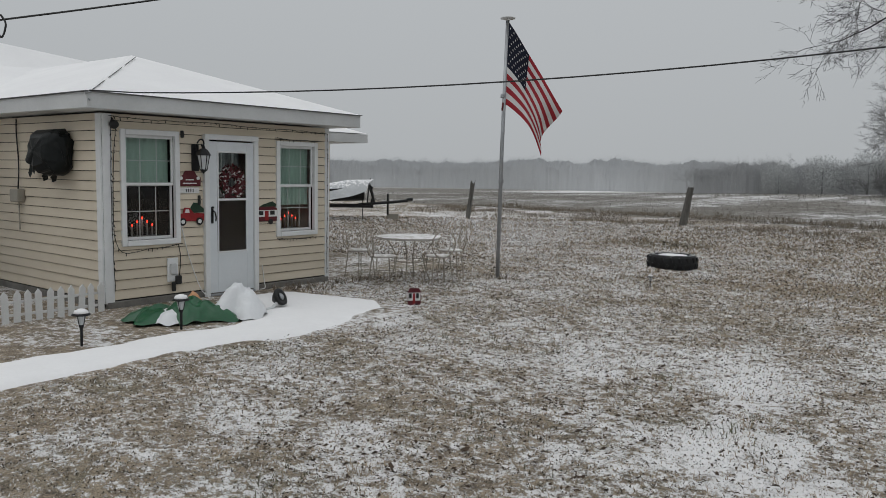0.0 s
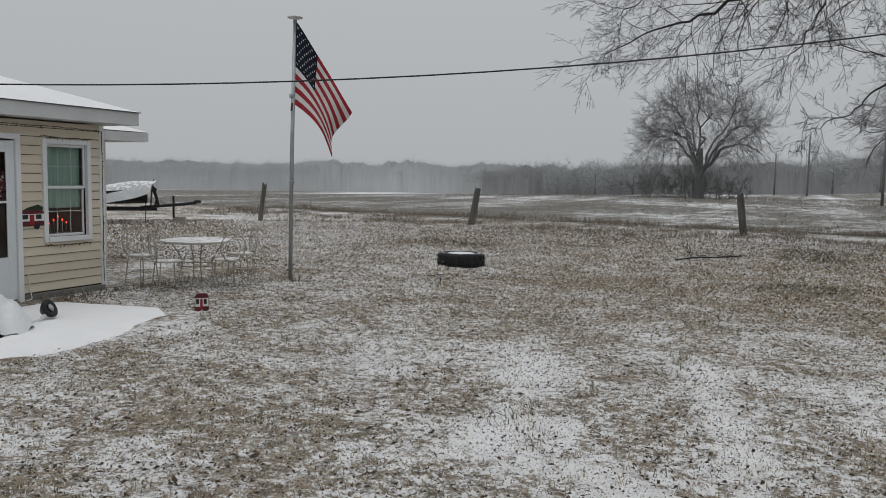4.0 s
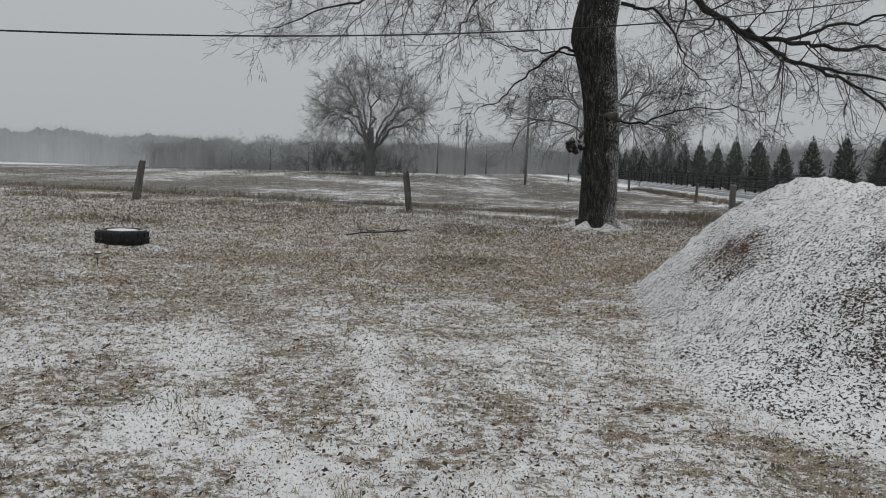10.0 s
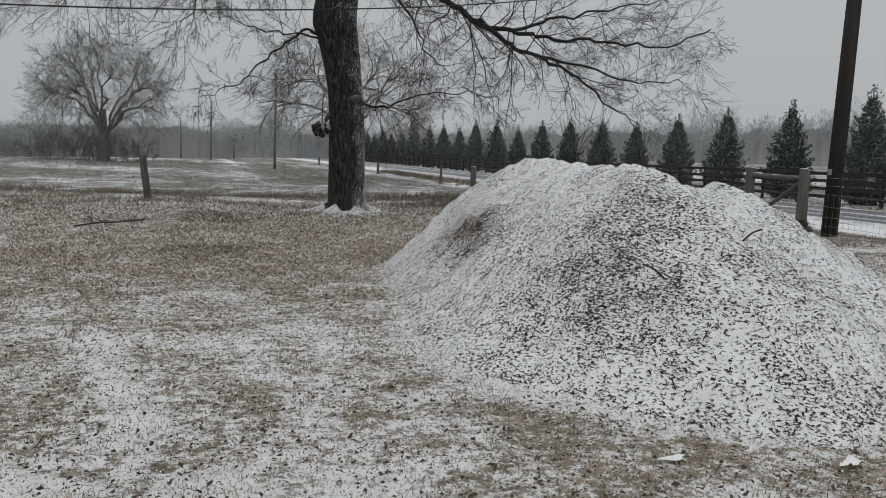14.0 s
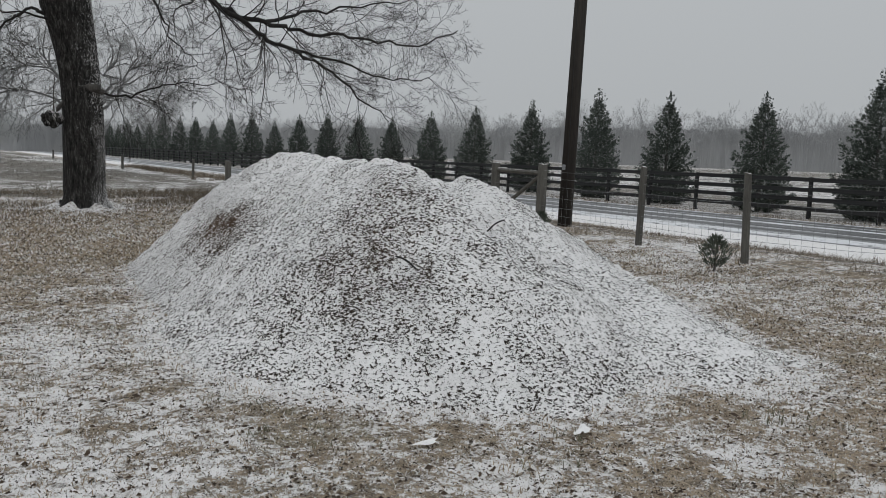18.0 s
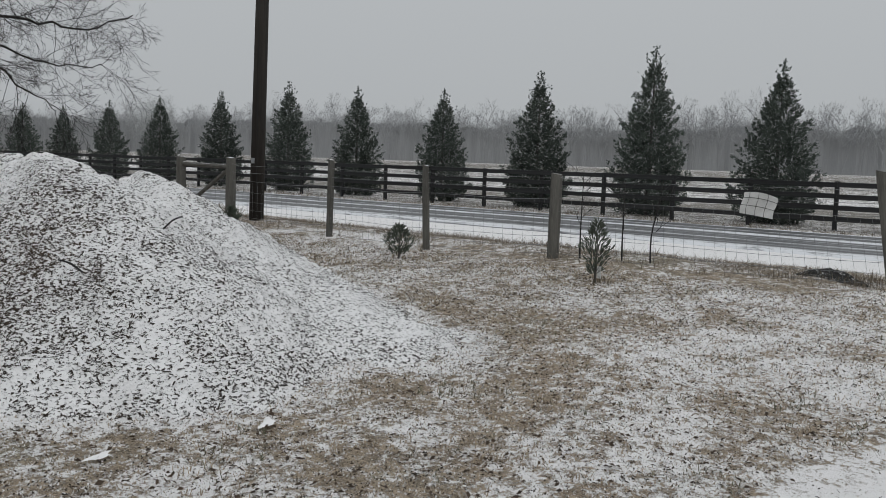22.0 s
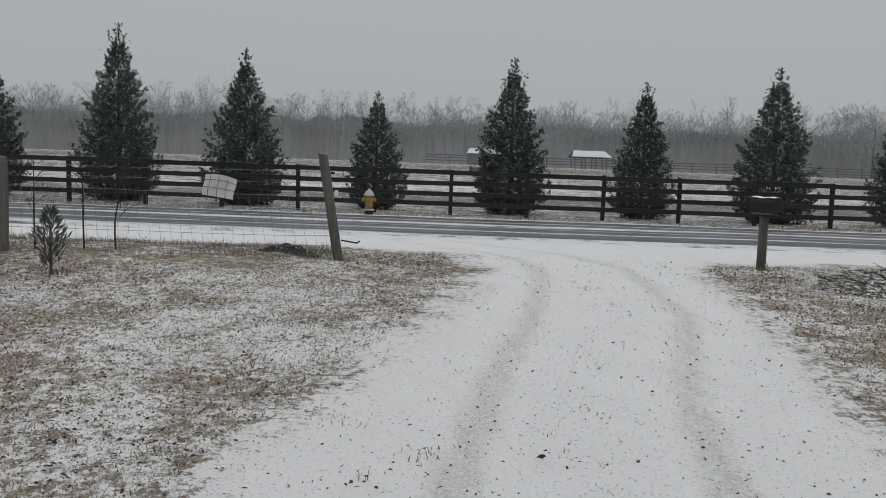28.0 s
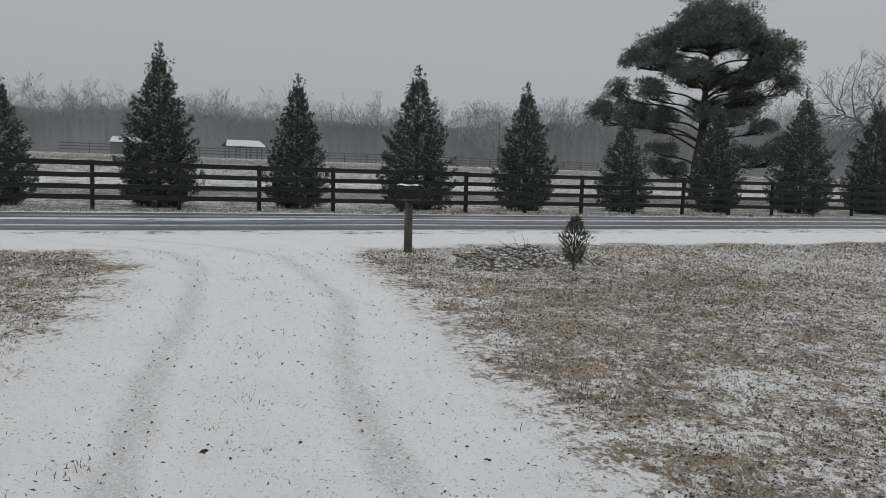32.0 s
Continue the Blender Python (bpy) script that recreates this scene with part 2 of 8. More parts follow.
def mound_foot(X, Y):
    return np.exp(-(((X - 4.6) / 4.0) ** 2 + ((Y - 3.3) / 1.4) ** 2))


def hollows(X, Y):
    """Damp dark hollows in the back of the lawn, where the snow has melted."""
    h = ss((vnoise(X * 0.75, Y, 0.5, 9) - 0.8) / 0.08) * ss((Y - 12) / 3) * ss((26 - Y) / 2)
    return np.maximum(h, np.exp(-(((X + 8.4) / 1.3) ** 2 + ((Y - 18.9) / 0.8) ** 2) ** 2)) * ss((16 - X) / 3)


def drive_left(x):
    return np.interp(x, [2, 3.7, 4.9, 7.46, 10.3, 12, 13.5, 15, 16.5, 18], [1.1, 1.0, 0.78, 0.04, -0.5, -0.65, -0.45, 0.1, 1.4, 4.0])


def drive_right(x):
    return np.interp(x, [2, 4.15, 5.2, 7.4, 10.7, 12.6, 14, 15.2, 17], [-2.9, -3.1, -3.25, -3.6, -4.1, -4.25, -4.9, -6.5, -9.0])


# ---------------------------------------------------------------- materials
MATS = {}


class Nodes:
    def __init__(self, name):
        self.m = bpy.data.materials.new(name)
        self.m.use_nodes = True
        self.t = self.m.node_tree
        self.b = self.t.nodes["Principled BSDF"]
        MATS[name] = self.m
        self.co = self.t.nodes.new("ShaderNodeTexCoord")
        self.geo = self.t.nodes.new("ShaderNodeNewGeometry")

    def node(self, kind, **inputs):
        n = self.t.nodes.new(kind)
        for k, v in inputs.items():
            self.put(n, k, v)
        return n

    def put(self, n, k, v):
        s = n.inputs[int(k[1:])] if k[0] == "i" and k[1:].isdigit() else n.inputs[k.replace("_", " ")]
        if isinstance(v, bpy.types.NodeSocket):
            self.t.links.new(v, s)
        else:
            s.default_value = v
        return n

    def noise(self, scale, detail=5.0, rough=0.6, coord="pos", stretch=None, lac=2.0):
        vec = self.geo.outputs["Position"] if coord == "pos" else self.co.outputs["Object"]
        if stretch:
            mp = self.node("ShaderNodeMapping", Vector=vec, Scale=stretch)
            vec = mp.outputs[0]
        n = self.node("ShaderNodeTexNoise", Vector=vec, Scale=scale, Detail=detail, Roughness=rough, Lacunarity=lac)
        return n.outputs["Fac"]

    def math(self, op, a, b=0.0, c=0.0, clamp=False):
        n = self.node("ShaderNodeMath", i0=a, i1=b, i2=c)
        n.operation, n.use_clamp = op, clamp
        return n.outputs[0]

    def ramp(self, fac, stops):
        n = self.node("ShaderNodeValToRGB", Fac=fac)
        e = n.color_ramp.elements
        while len(e) < len(stops):
            e.new(0.5)
        for k, (p, c) in enumerate(stops):
            e[k].position = p
            e[k].color = (*c, 1) if len(c) == 3 else c
        return n.outputs[0]

    def mix(self, fac, a, b):
        n = self.t.nodes.new("ShaderNodeMix")
        n.data_type = "RGBA"
        for s, v in ((n.inputs["Factor"], fac), (n.inputs[6], a), (n.inputs[7], b)):
            if isinstance(v, bpy.types.NodeSocket):
                self.t.links.new(v, s)
            else:
                s.default_value = (*v, 1) if isinstance(v, tuple) and len(v) == 3 else v
        return n.outputs[2]

    def step(self, v, lo, hi):
        n = self.node("ShaderNodeMapRange", i0=v, i1=lo, i2=hi, i3=0.0, i4=1.0)
        n.interpolation_type = "SMOOTHSTEP"
        return n.outputs[0]

    def attr(self, name):
        n = self.t.nodes.new("ShaderNodeAttribute")
        n.attribute_name = name
        return n.outputs["Fac"]

    def up(self):
        s = self.node("ShaderNodeSeparateXYZ", Vector=self.geo.outputs["Normal"])
        return s.outputs["Z"]

    def finish(self, color, rough=0.7, bump=None, strength=0.3, dist=0.02, metal=0.0, spec=0.3):
        self.put(self.b, "Base_Color", color if not isinstance(color, tuple) else (*color[:3], 1))
        self.put(self.b, "Roughness", rough)
        self.put(self.b, "Metallic", metal)
        self.put(self.b, "Specular_IOR_Level", spec)
        if bump is not None:
            bn = self.node("ShaderNodeBump", Height=bump, Strength=strength, Distance=dist)
            self.put(self.b, "Normal", bn.outputs[0])
        return self.m


SNOW = (0.82, 0.81, 0.81)


def plain(name, c1, c2, scale=6.0, rough=0.6, bump=0.2, fine=60.0, metal=0.0, spec=0.3, snow=0.0, stretch=None, vary=0.0, dist=0.01, lo=0.3, hi=0.7):
    """Two-scale mottled surface; snow lies on upward faces; vary: per-object change of tone."""
    n = Nodes(name)
    big = n.noise(scale, 6, 0.65, "obj", stretch)
    small = n.noise(fine, 4, 0.7, "obj", stretch)
    f = n.math("ADD", n.math("MULTIPLY", big, 0.65), n.math("MULTIPLY", small, 0.35))
    col = n.ramp(f, [(lo, c1), (hi, c2)])
    if vary:
        oi = n.t.nodes.new("ShaderNodeObjectInfo")
        hv = n.node("ShaderNodeHueSaturation", Color=col, Value=n.math("ADD", n.math("MULTIPLY", oi.outputs["Random"], 2 * vary), 1 - vary))
        col = hv.outputs[0]
    r = rough
    if snow:
        cover = n.math("ADD", n.up(), n.math("MULTIPLY", n.math("SUBTRACT", n.noise(9.0, 6, 0.75), 0.5), 1.6))
        mask = n.step(cover, 1.0 - snow, 1.18 - snow)
        col = n.mix(mask, col, SNOW)
        r = n.math("ADD", n.math("MULTIPLY", mask, 0.9 - rough), rough)
    return n.finish(col, r, small, bump, dist, metal, spec)


def ground_material():
    n = Nodes("ground")
    patch = n.noise(0.5, 4, 0.6)
    med = n.noise(1.9, 5, 0.65)
    clod = n.noise(6.5, 4, 0.65)
    fine = n.noise(24.0, 5, 0.75)
    tiny = n.noise(62.0, 5, 0.8)
    grain = n.noise(9.0, 5, 0.75)
    speck = n.math("ADD", n.math("MULTIPLY", grain, 0.42), n.math("ADD", n.math("MULTIPLY", fine, 0.33), n.math("MULTIPLY", tiny, 0.25)))
    # dead turf
    turf = n.ramp(n.math("ADD", n.math("MULTIPLY", tiny, 0.6), n.math("MULTIPLY", clod, 0.4)), [(0.36, (0.03, 0.026, 0.021)), (0.44, (0.13, 0.108, 0.084)), (0.53, (0.31, 0.255, 0.19)), (0.66, (0.52, 0.435, 0.33))])
    green = n.math("MULTIPLY", n.step(n.noise(0.7, 6, 0.7), 0.5, 0.68), 0.5)
    turf = n.mix(green, turf, n.ramp(tiny, [(0.36, (0.02, 0.022, 0.016)), (0.48, (0.12, 0.12, 0.085)), (0.62, (0.3, 0.29, 0.21))]))
    turf = n.mix(n.math("MULTIPLY", n.attr("brown"), 0.55), turf, n.ramp(tiny, [(0.36, (0.06, 0.045, 0.033)), (0.46, (0.28, 0.215, 0.16)), (0.6, (0.55, 0.44, 0.335))]))
    gravel = n.mix(fine, (0.17, 0.165, 0.16), (0.36, 0.35, 0.335))
    turf = n.mix(n.math("MULTIPLY", n.attr("track"), 1.6, clamp=True), turf, gravel)
    turf = n.mix(n.math("MULTIPLY", n.attr("field"), 0.75), turf, n.ramp(n.noise(5.0, 6, 0.8), [(0.36, (0.045, 0.045, 0.042)), (0.5, (0.13, 0.127, 0.118)), (0.66, (0.27, 0.26, 0.24))]))
    turf = n.mix(n.math("MULTIPLY", n.attr("damp"), 0.8), turf, n.ramp(tiny, [(0.36, (0.012, 0.014, 0.009)), (0.5, (0.055, 0.058, 0.038)), (0.66, (0.16, 0.15, 0.105))]))
    # snow that sifted into it
    dens = n.math("ADD", n.attr("snow"), n.math("ADD", n.math("MULTIPLY", n.math("SUBTRACT", patch, 0.5), 0.25), n.math("MULTIPLY", n.math("SUBTRACT", med, 0.5), 0.4)))
    dens = n.math("SUBTRACT", dens, n.math("MULTIPLY", green, 0.28))
    dens = n.math("ADD", dens, n.math("MULTIPLY", n.math("SUBTRACT", clod, 0.5), 0.9))
    sp = n.node("ShaderNodeSeparateXYZ", Vector=n.geo.outputs["Position"])
    rough = n.math("SUBTRACT", n.noise(0.9, 9, 0.85), 0.5)
    away = n.math("MAXIMUM", n.step(sp.outputs["Y"], 20.0, 30.0), n.step(sp.outputs["X"], 24.0, 30.0))
    dens = n.math("ADD", dens, n.math("MULTIPLY", n.math("MULTIPLY", rough, away), 3.0))
    gap = n.math("SUBTRACT", n.math("ADD", 0.385, n.math("MULTIPLY", dens, 0.165)), speck)
    mask = n.math("MULTIPLY", n.step(gap, -0.022, 0.03), 0.97)
    whole = n.step(n.math("SUBTRACT", n.attr("snow"), n.math("MULTIPLY", n.math("SUBTRACT", n.math("ADD", n.math("MULTIPLY", fine, 0.5), n.math("MULTIPLY", clod, 0.5)), 0.5), 1.3)), 0.9, 1.2)
    mask = n.math("MAXIMUM", mask, whole)
    bare = n.math("MULTIPLY", n.attr("track"), n.step(n.math("ADD", n.math("MULTIPLY", fine, 0.6), n.math("MULTIPLY", tiny, 0.9)), 0.72, 0.80))
    mask = n.math("MULTIPLY", mask, n.math("SUBTRACT", 1.0, n.math("MULTIPLY", bare, 0.95)))
    flecks = n.math("MULTIPLY", n.math("MAXIMUM", n.step(n.noise(47.0, 4, 0.7), 0.62, 0.66), n.step(n.noise(19.0, 5, 0.75), 0.65, 0.70)), 0.9)
    mask = n.math("MULTIPLY", mask, n.math("SUBTRACT", 1.0, flecks))
    snow = n.mix(n.noise(1.3, 5, 0.6), (0.76, 0.745, 0.74), (0.85, 0.835, 0.83))
    col = n.mix(mask, turf, snow)
    hgt = n.math("ADD", n.math("MULTIPLY", speck, 1.0), n.math("MULTIPLY", mask, 0.3))
    return n.finish(col, n.math("ADD", 0.75, n.math("MULTIPLY", mask, 0.15)), hgt, 0.8, 0.035, 0, 0.12)


def field_like(name, c1, c2, c3, snow):
    n = Nodes(name)
    f = n.noise(34.0, 6, 0.75)
    col = n.ramp(f, [(0.3, c1), (0.5, c2), (0.7, c3)])
    m = n.step(n.math("ADD", n.noise(18.0, 6, 0.8), n.math("MULTIPLY", f, 0.5)), 1.1 - snow, 1.2 - snow)
    return n.finish(n.mix(m, col, SNOW), 0.9, f, 0.5, 0.03, 0, 0.1)


def road_material():
    """Worn asphalt with slushy streaks that lie along it."""
    n = Nodes("asphalt")
    sp = n.node("ShaderNodeSeparateXYZ", Vector=n.geo.outputs["Position"])
    grit = n.noise(90.0, 3, 0.7)
    col = n.ramp(n.math("ADD", n.math("MULTIPLY", n.noise(1.2, 5, 0.6), 0.5), n.math("MULTIPLY", grit, 0.5)), [(0.3, (0.05, 0.051, 0.053)), (0.7, (0.105, 0.107, 0.11))])
    wob = n.math("MULTIPLY", n.math("SUBTRACT", n.noise(0.08, 3, 0.5), 0.5), 1.3)
    x = n.math("ADD", sp.outputs["X"], wob)
    streak = n.noise(1.0, 4, 0.6, stretch=(5.0, 0.05, 1.0))
    mask = None
    for c, w, a in ((19.35, 0.16, 0.9), (21.05, 0.34, 1.0), (22.5, 0.14, 0.8), (24.25, 0.3, 1.0), (17.75, 0.4, 1.0), (20.2, 0.05, 0.5)):
        d = n.math("ABSOLUTE", n.math("SUBTRACT", x, c))
        g = n.math("MULTIPLY", n.step(n.math("SUBTRACT", n.math("ADD", w, n.math("MULTIPLY", n.math("SUBTRACT", streak, 0.5), 0.9)), d), -0.08, 0.12), a)
        mask = g if mask is None else n.math("MAXIMUM", mask, g)
    mask = n.math("MULTIPLY", mask, n.step(n.noise(5.0, 5, 0.75, stretch=(1.0, 0.3, 1.0)), 0.3, 0.52))
    film = n.math("MULTIPLY", n.step(streak, 0.5, 0.66), 0.22)
    mask = n.math("MAXIMUM", mask, film)
    return n.finish(n.mix(mask, col, (0.68, 0.69, 0.71)), n.math("ADD", 0.5, n.math("MULTIPLY", mask, 0.4)), grit, 0.25, 0.01, 0, 0.35)


def mound_material():
    """Snow over shredded wood and leaves, with the dark mulch showing through in flecks."""
    n = Nodes("mulch_snow")
    a = n.noise(40.0, 6, 0.75, stretch=(0.8, 0.8, 1.7))
    b = n.noise(0.9, 4, 0.6)
    c = n.noise(3.6, 5, 0.65)
    bare = n.math("ADD", n.math("MULTIPLY", n.math("SUBTRACT", b, 0.5), 0.14), n.math("MULTIPLY", n.math("SUBTRACT", c, 0.5), 0.16))
    bare = n.math("ADD", bare, n.math("MULTIPLY", n.attr("bare"), 0.2))
    m = n.step(n.math("ADD", a, bare), 0.54, 0.59)
    mulch = n.ramp(n.noise(70, 4, 0.7), [(0.3, (0.018, 0.015, 0.013)), (0.55, (0.05, 0.041, 0.034)), (0.75, (0.15, 0.12, 0.098))])
    mulch = n.mix(n.math("MULTIPLY", n.attr("bare"), 0.6), mulch, n.mix(a, (0.10, 0.062, 0.042), (0.27, 0.18, 0.12)))
    snow = n.mix(b, (0.83, 0.82, 0.815), (0.91, 0.9, 0.895))
    return n.finish(n.mix(m, snow, mulch), 0.9, n.math("SUBTRACT", n.noise(11, 5, 0.7), n.math("MULTIPLY", m, 0.35)), 0.8, 0.05, 0, 0.1)


def trunk_material():
    """Deeply furrowed dark bark, with snow driven into it from the road side."""
    n = Nodes("trunk_bark")
    f = n.noise(9.0, 6, 0.7, "obj", (1.6, 1.6, 0.35))
    g = n.noise(28.0, 5, 0.7, "obj", (1.4, 1.4, 0.5))
    h = n.math("ADD", n.math("MULTIPLY", f, 0.6), n.math("MULTIPLY", g, 0.4))
    col = n.ramp(h, [(0.38, (0.009, 0.009, 0.009)), (0.52, (0.045, 0.043, 0.041)), (0.66, (0.16, 0.155, 0.15))])
    sp = n.node("ShaderNodeSeparateXYZ", Vector=n.geo.outputs["Normal"])
    face = n.math("ADD", n.math("MULTIPLY", sp.outputs["X"], 0.13), n.math("MULTIPLY", sp.outputs["Z"], 0.1))
    m = n.step(n.math("ADD", n.math("ADD", n.noise(34.0, 4, 0.7, "obj", (1, 1, 0.6)), n.math("MULTIPLY", n.noise(1.7, 3, 0.6, "obj"), 0.35)), face), 0.79, 0.87)
    return n.finish(n.mix(n.math("MULTIPLY", m, 0.8), col, SNOW), 0.95, h, 1.0, 0.08, 0, 0.1)


def glass(name, tint=(0.9, 0.95, 0.93)):
    n = Nodes(name)
    n.put(n.b, "Base_Color", (*tint, 1))
    n.put(n.b, "Roughness", 0.03)
    n.put(n.b, "Transmission_Weight", 1.0)
    n.put(n.b, "IOR", 1.45)
    return n.m


def glow(name, color, strength):
    n = Nodes(name)
    n.put(n.b, "Base_Color", (*color, 1))
    n.put(n.b, "Emission_Color", (*color, 1))
    n.put(n.b, "Emission_Strength", strength)
    return n.m


GROUND = ground_material()
ASPHALT = road_material()
MULCH = mound_material()
SIDING = plain("vinyl_siding", (0.56, 0.49, 0.385), (0.66, 0.585, 0.47), 1.5, 0.5, 0.15, 45, stretch=(1, 0.25, 3), vary=0.05)
TRIM = plain("white_trim", (0.64, 0.65, 0.65), (0.76, 0.77, 0.77), 3, 0.45, 0.05, 40)
FASCIA = plain("grey_white_fascia", (0.50, 0.51, 0.51), (0.62, 0.63, 0.63), 2, 0.5, 0.05, 40)
ROOFSNOW = plain("roof_snow", (0.78, 0.77, 0.77), (0.86, 0.85, 0.845), 1.2, 0.9, 0.25, 25)
SHINGLE = plain("shingle_edge", (0.06, 0.06, 0.062), (0.16, 0.16, 0.16), 6, 0.9, 0.4, 60)
DOORWHITE = plain("door_paint", (0.62, 0.65, 0.67), (0.7, 0.73, 0.75), 2, 0.35, 0.03, 30)
BLACKMETAL = plain("black_metal", (0.012, 0.012, 0.013), (0.035, 0.035, 0.036), 10, 0.45, 0.1, 60, 0.4)
CONCRETE = plain("foundation", (0.10, 0.095, 0.088), (0.24, 0.23, 0.21), 4, 0.9, 0.4, 40)
FENCEBLACK = plain("black_fence_board", (0.010, 0.0105, 0.011), (0.03, 0.03, 0.031), 2.5, 0.65, 0.35, 50, stretch=(1, 0.12, 4), snow=0.12, vary=0.25)
WEATHERED = plain("weathered_wood", (0.06, 0.058, 0.052), (0.165, 0.158, 0.142), 5, 0.9, 0.6, 40, stretch=(1.5, 1.5, 0.15), vary=0.12, snow=0.06)
ROTTEN = plain("rotten_post_wood", (0.045, 0.043, 0.04), (0.2, 0.19, 0.175), 6, 0.95, 0.9, 35, stretch=(1.6, 1.6, 0.2), snow=0.1, dist=0.03)
POLEWOOD = plain("creosoted_pole", (0.014, 0.012, 0.011), (0.05, 0.043, 0.037), 5, 0.8, 0.5, 40, stretch=(2, 2, 0.08))
BARK = plain("oak_bark", (0.028, 0.027, 0.026), (0.20, 0.19, 0.178), 7, 0.95, 1.0, 26, stretch=(1.3, 1.3, 0.3), dist=0.05, snow=0.08)
TRUNKBARK = trunk_material()
TWIG = plain("wet_twig", (0.014, 0.0135, 0.013), (0.05, 0.048, 0.046), 4, 0.9, 0.4, 30, snow=0.02)
# distant bark: haze painted in as grey, plus snow on upward faces
FARBARK = plain("hazy_snowy_bark", (0.14, 0.14, 0.14), (0.23, 0.23, 0.228), 1.5, 0.95, 0.4, 10, snow=0.2)
# far woods: distance haze is put into this pale grey
FARWOOD = plain("hazy_far_wood", (0.365, 0.37, 0.375), (0.45, 0.455, 0.46), 0.9, 1.0, 0.6, 4.0, dist=0.4, stretch=(1, 1, 0.12))
CONIFER = plain("arborvitae_frond", (0.045, 0.058, 0.05), (0.14, 0.165, 0.142), 3, 0.8, 0.3, 25, snow=0.27, vary=0.12)
PINENEEDLE = plain("pine_needle", (0.095, 0.112, 0.098), (0.18, 0.2, 0.175), 1.2, 0.85, 0.3, 8, snow=0.06)
STEEL = plain("galvanised_steel", (0.26, 0.27, 0.28), (0.42, 0.43, 0.44), 5, 0.42, 0.1, 60, 0.7)
WIRE = plain("wire", (0.16, 0.165, 0.17), (0.3, 0.305, 0.31), 8, 0.5, 0.1, 60, 0.6)
CABLE = plain("black_cable", (0.012, 0.012, 0.012), (0.03, 0.03, 0.03), 8, 0.6, 0.1, 60)
# ---------------------------------------------------------------- ground, one sheet to the horizon
def lines(spans, reach):
    """Grid lines: (from, to, step) spans, then ever wider steps out to reach."""
    c = []
    for a, b, s in spans:
        c += list(np.arange(a, b - 1e-6, s))
    c.append(spans[-1][1])
    s = 1.0
    while c[-1] < reach:
        s *= 1.25
        c.append(c[-1] + s)
    s = 1.0
    while c[0] > -reach:
        s *= 1.25
        c.insert(0, c[0] - s)
    return np.array(c)


def track_dist(x, y):
    """Distance to the two wheel tracks of the drive."""
    out = np.full(np.shape(x), 9.0)
    for xs, ys in (([2, 4, 5.93, 8.28, 11.54, 13.5, 16], [-0.15, -0.35, -0.68, -1.23, -1.74, -1.6, 0.6]), ([2, 4.62, 5.97, 8.7, 12.44, 14.4, 17], [-1.6, -1.9, -2.15, -2.96, -3.19, -2.6, -0.2])):
        out = np.minimum(out, np.abs(y - np.interp(x, xs, ys)) + np.where((x > 17) | (x < 2), 5, 0))
    return out


def humps(X, Y):
    bump = 0.022 * np.sin(X * 1.7 + 0.6 * np.sin(Y * 1.1)) * np.sin(Y * 1.9 + 0.8 * np.sin(X * 0.9)) + 0.012 * np.sin(X * 4.3 + Y * 2.1) * np.sin(Y * 5.1 - X * 1.3)
    return bump * ss((16.5 - X) / 2) * ss((X + 8.4) / 1.5)


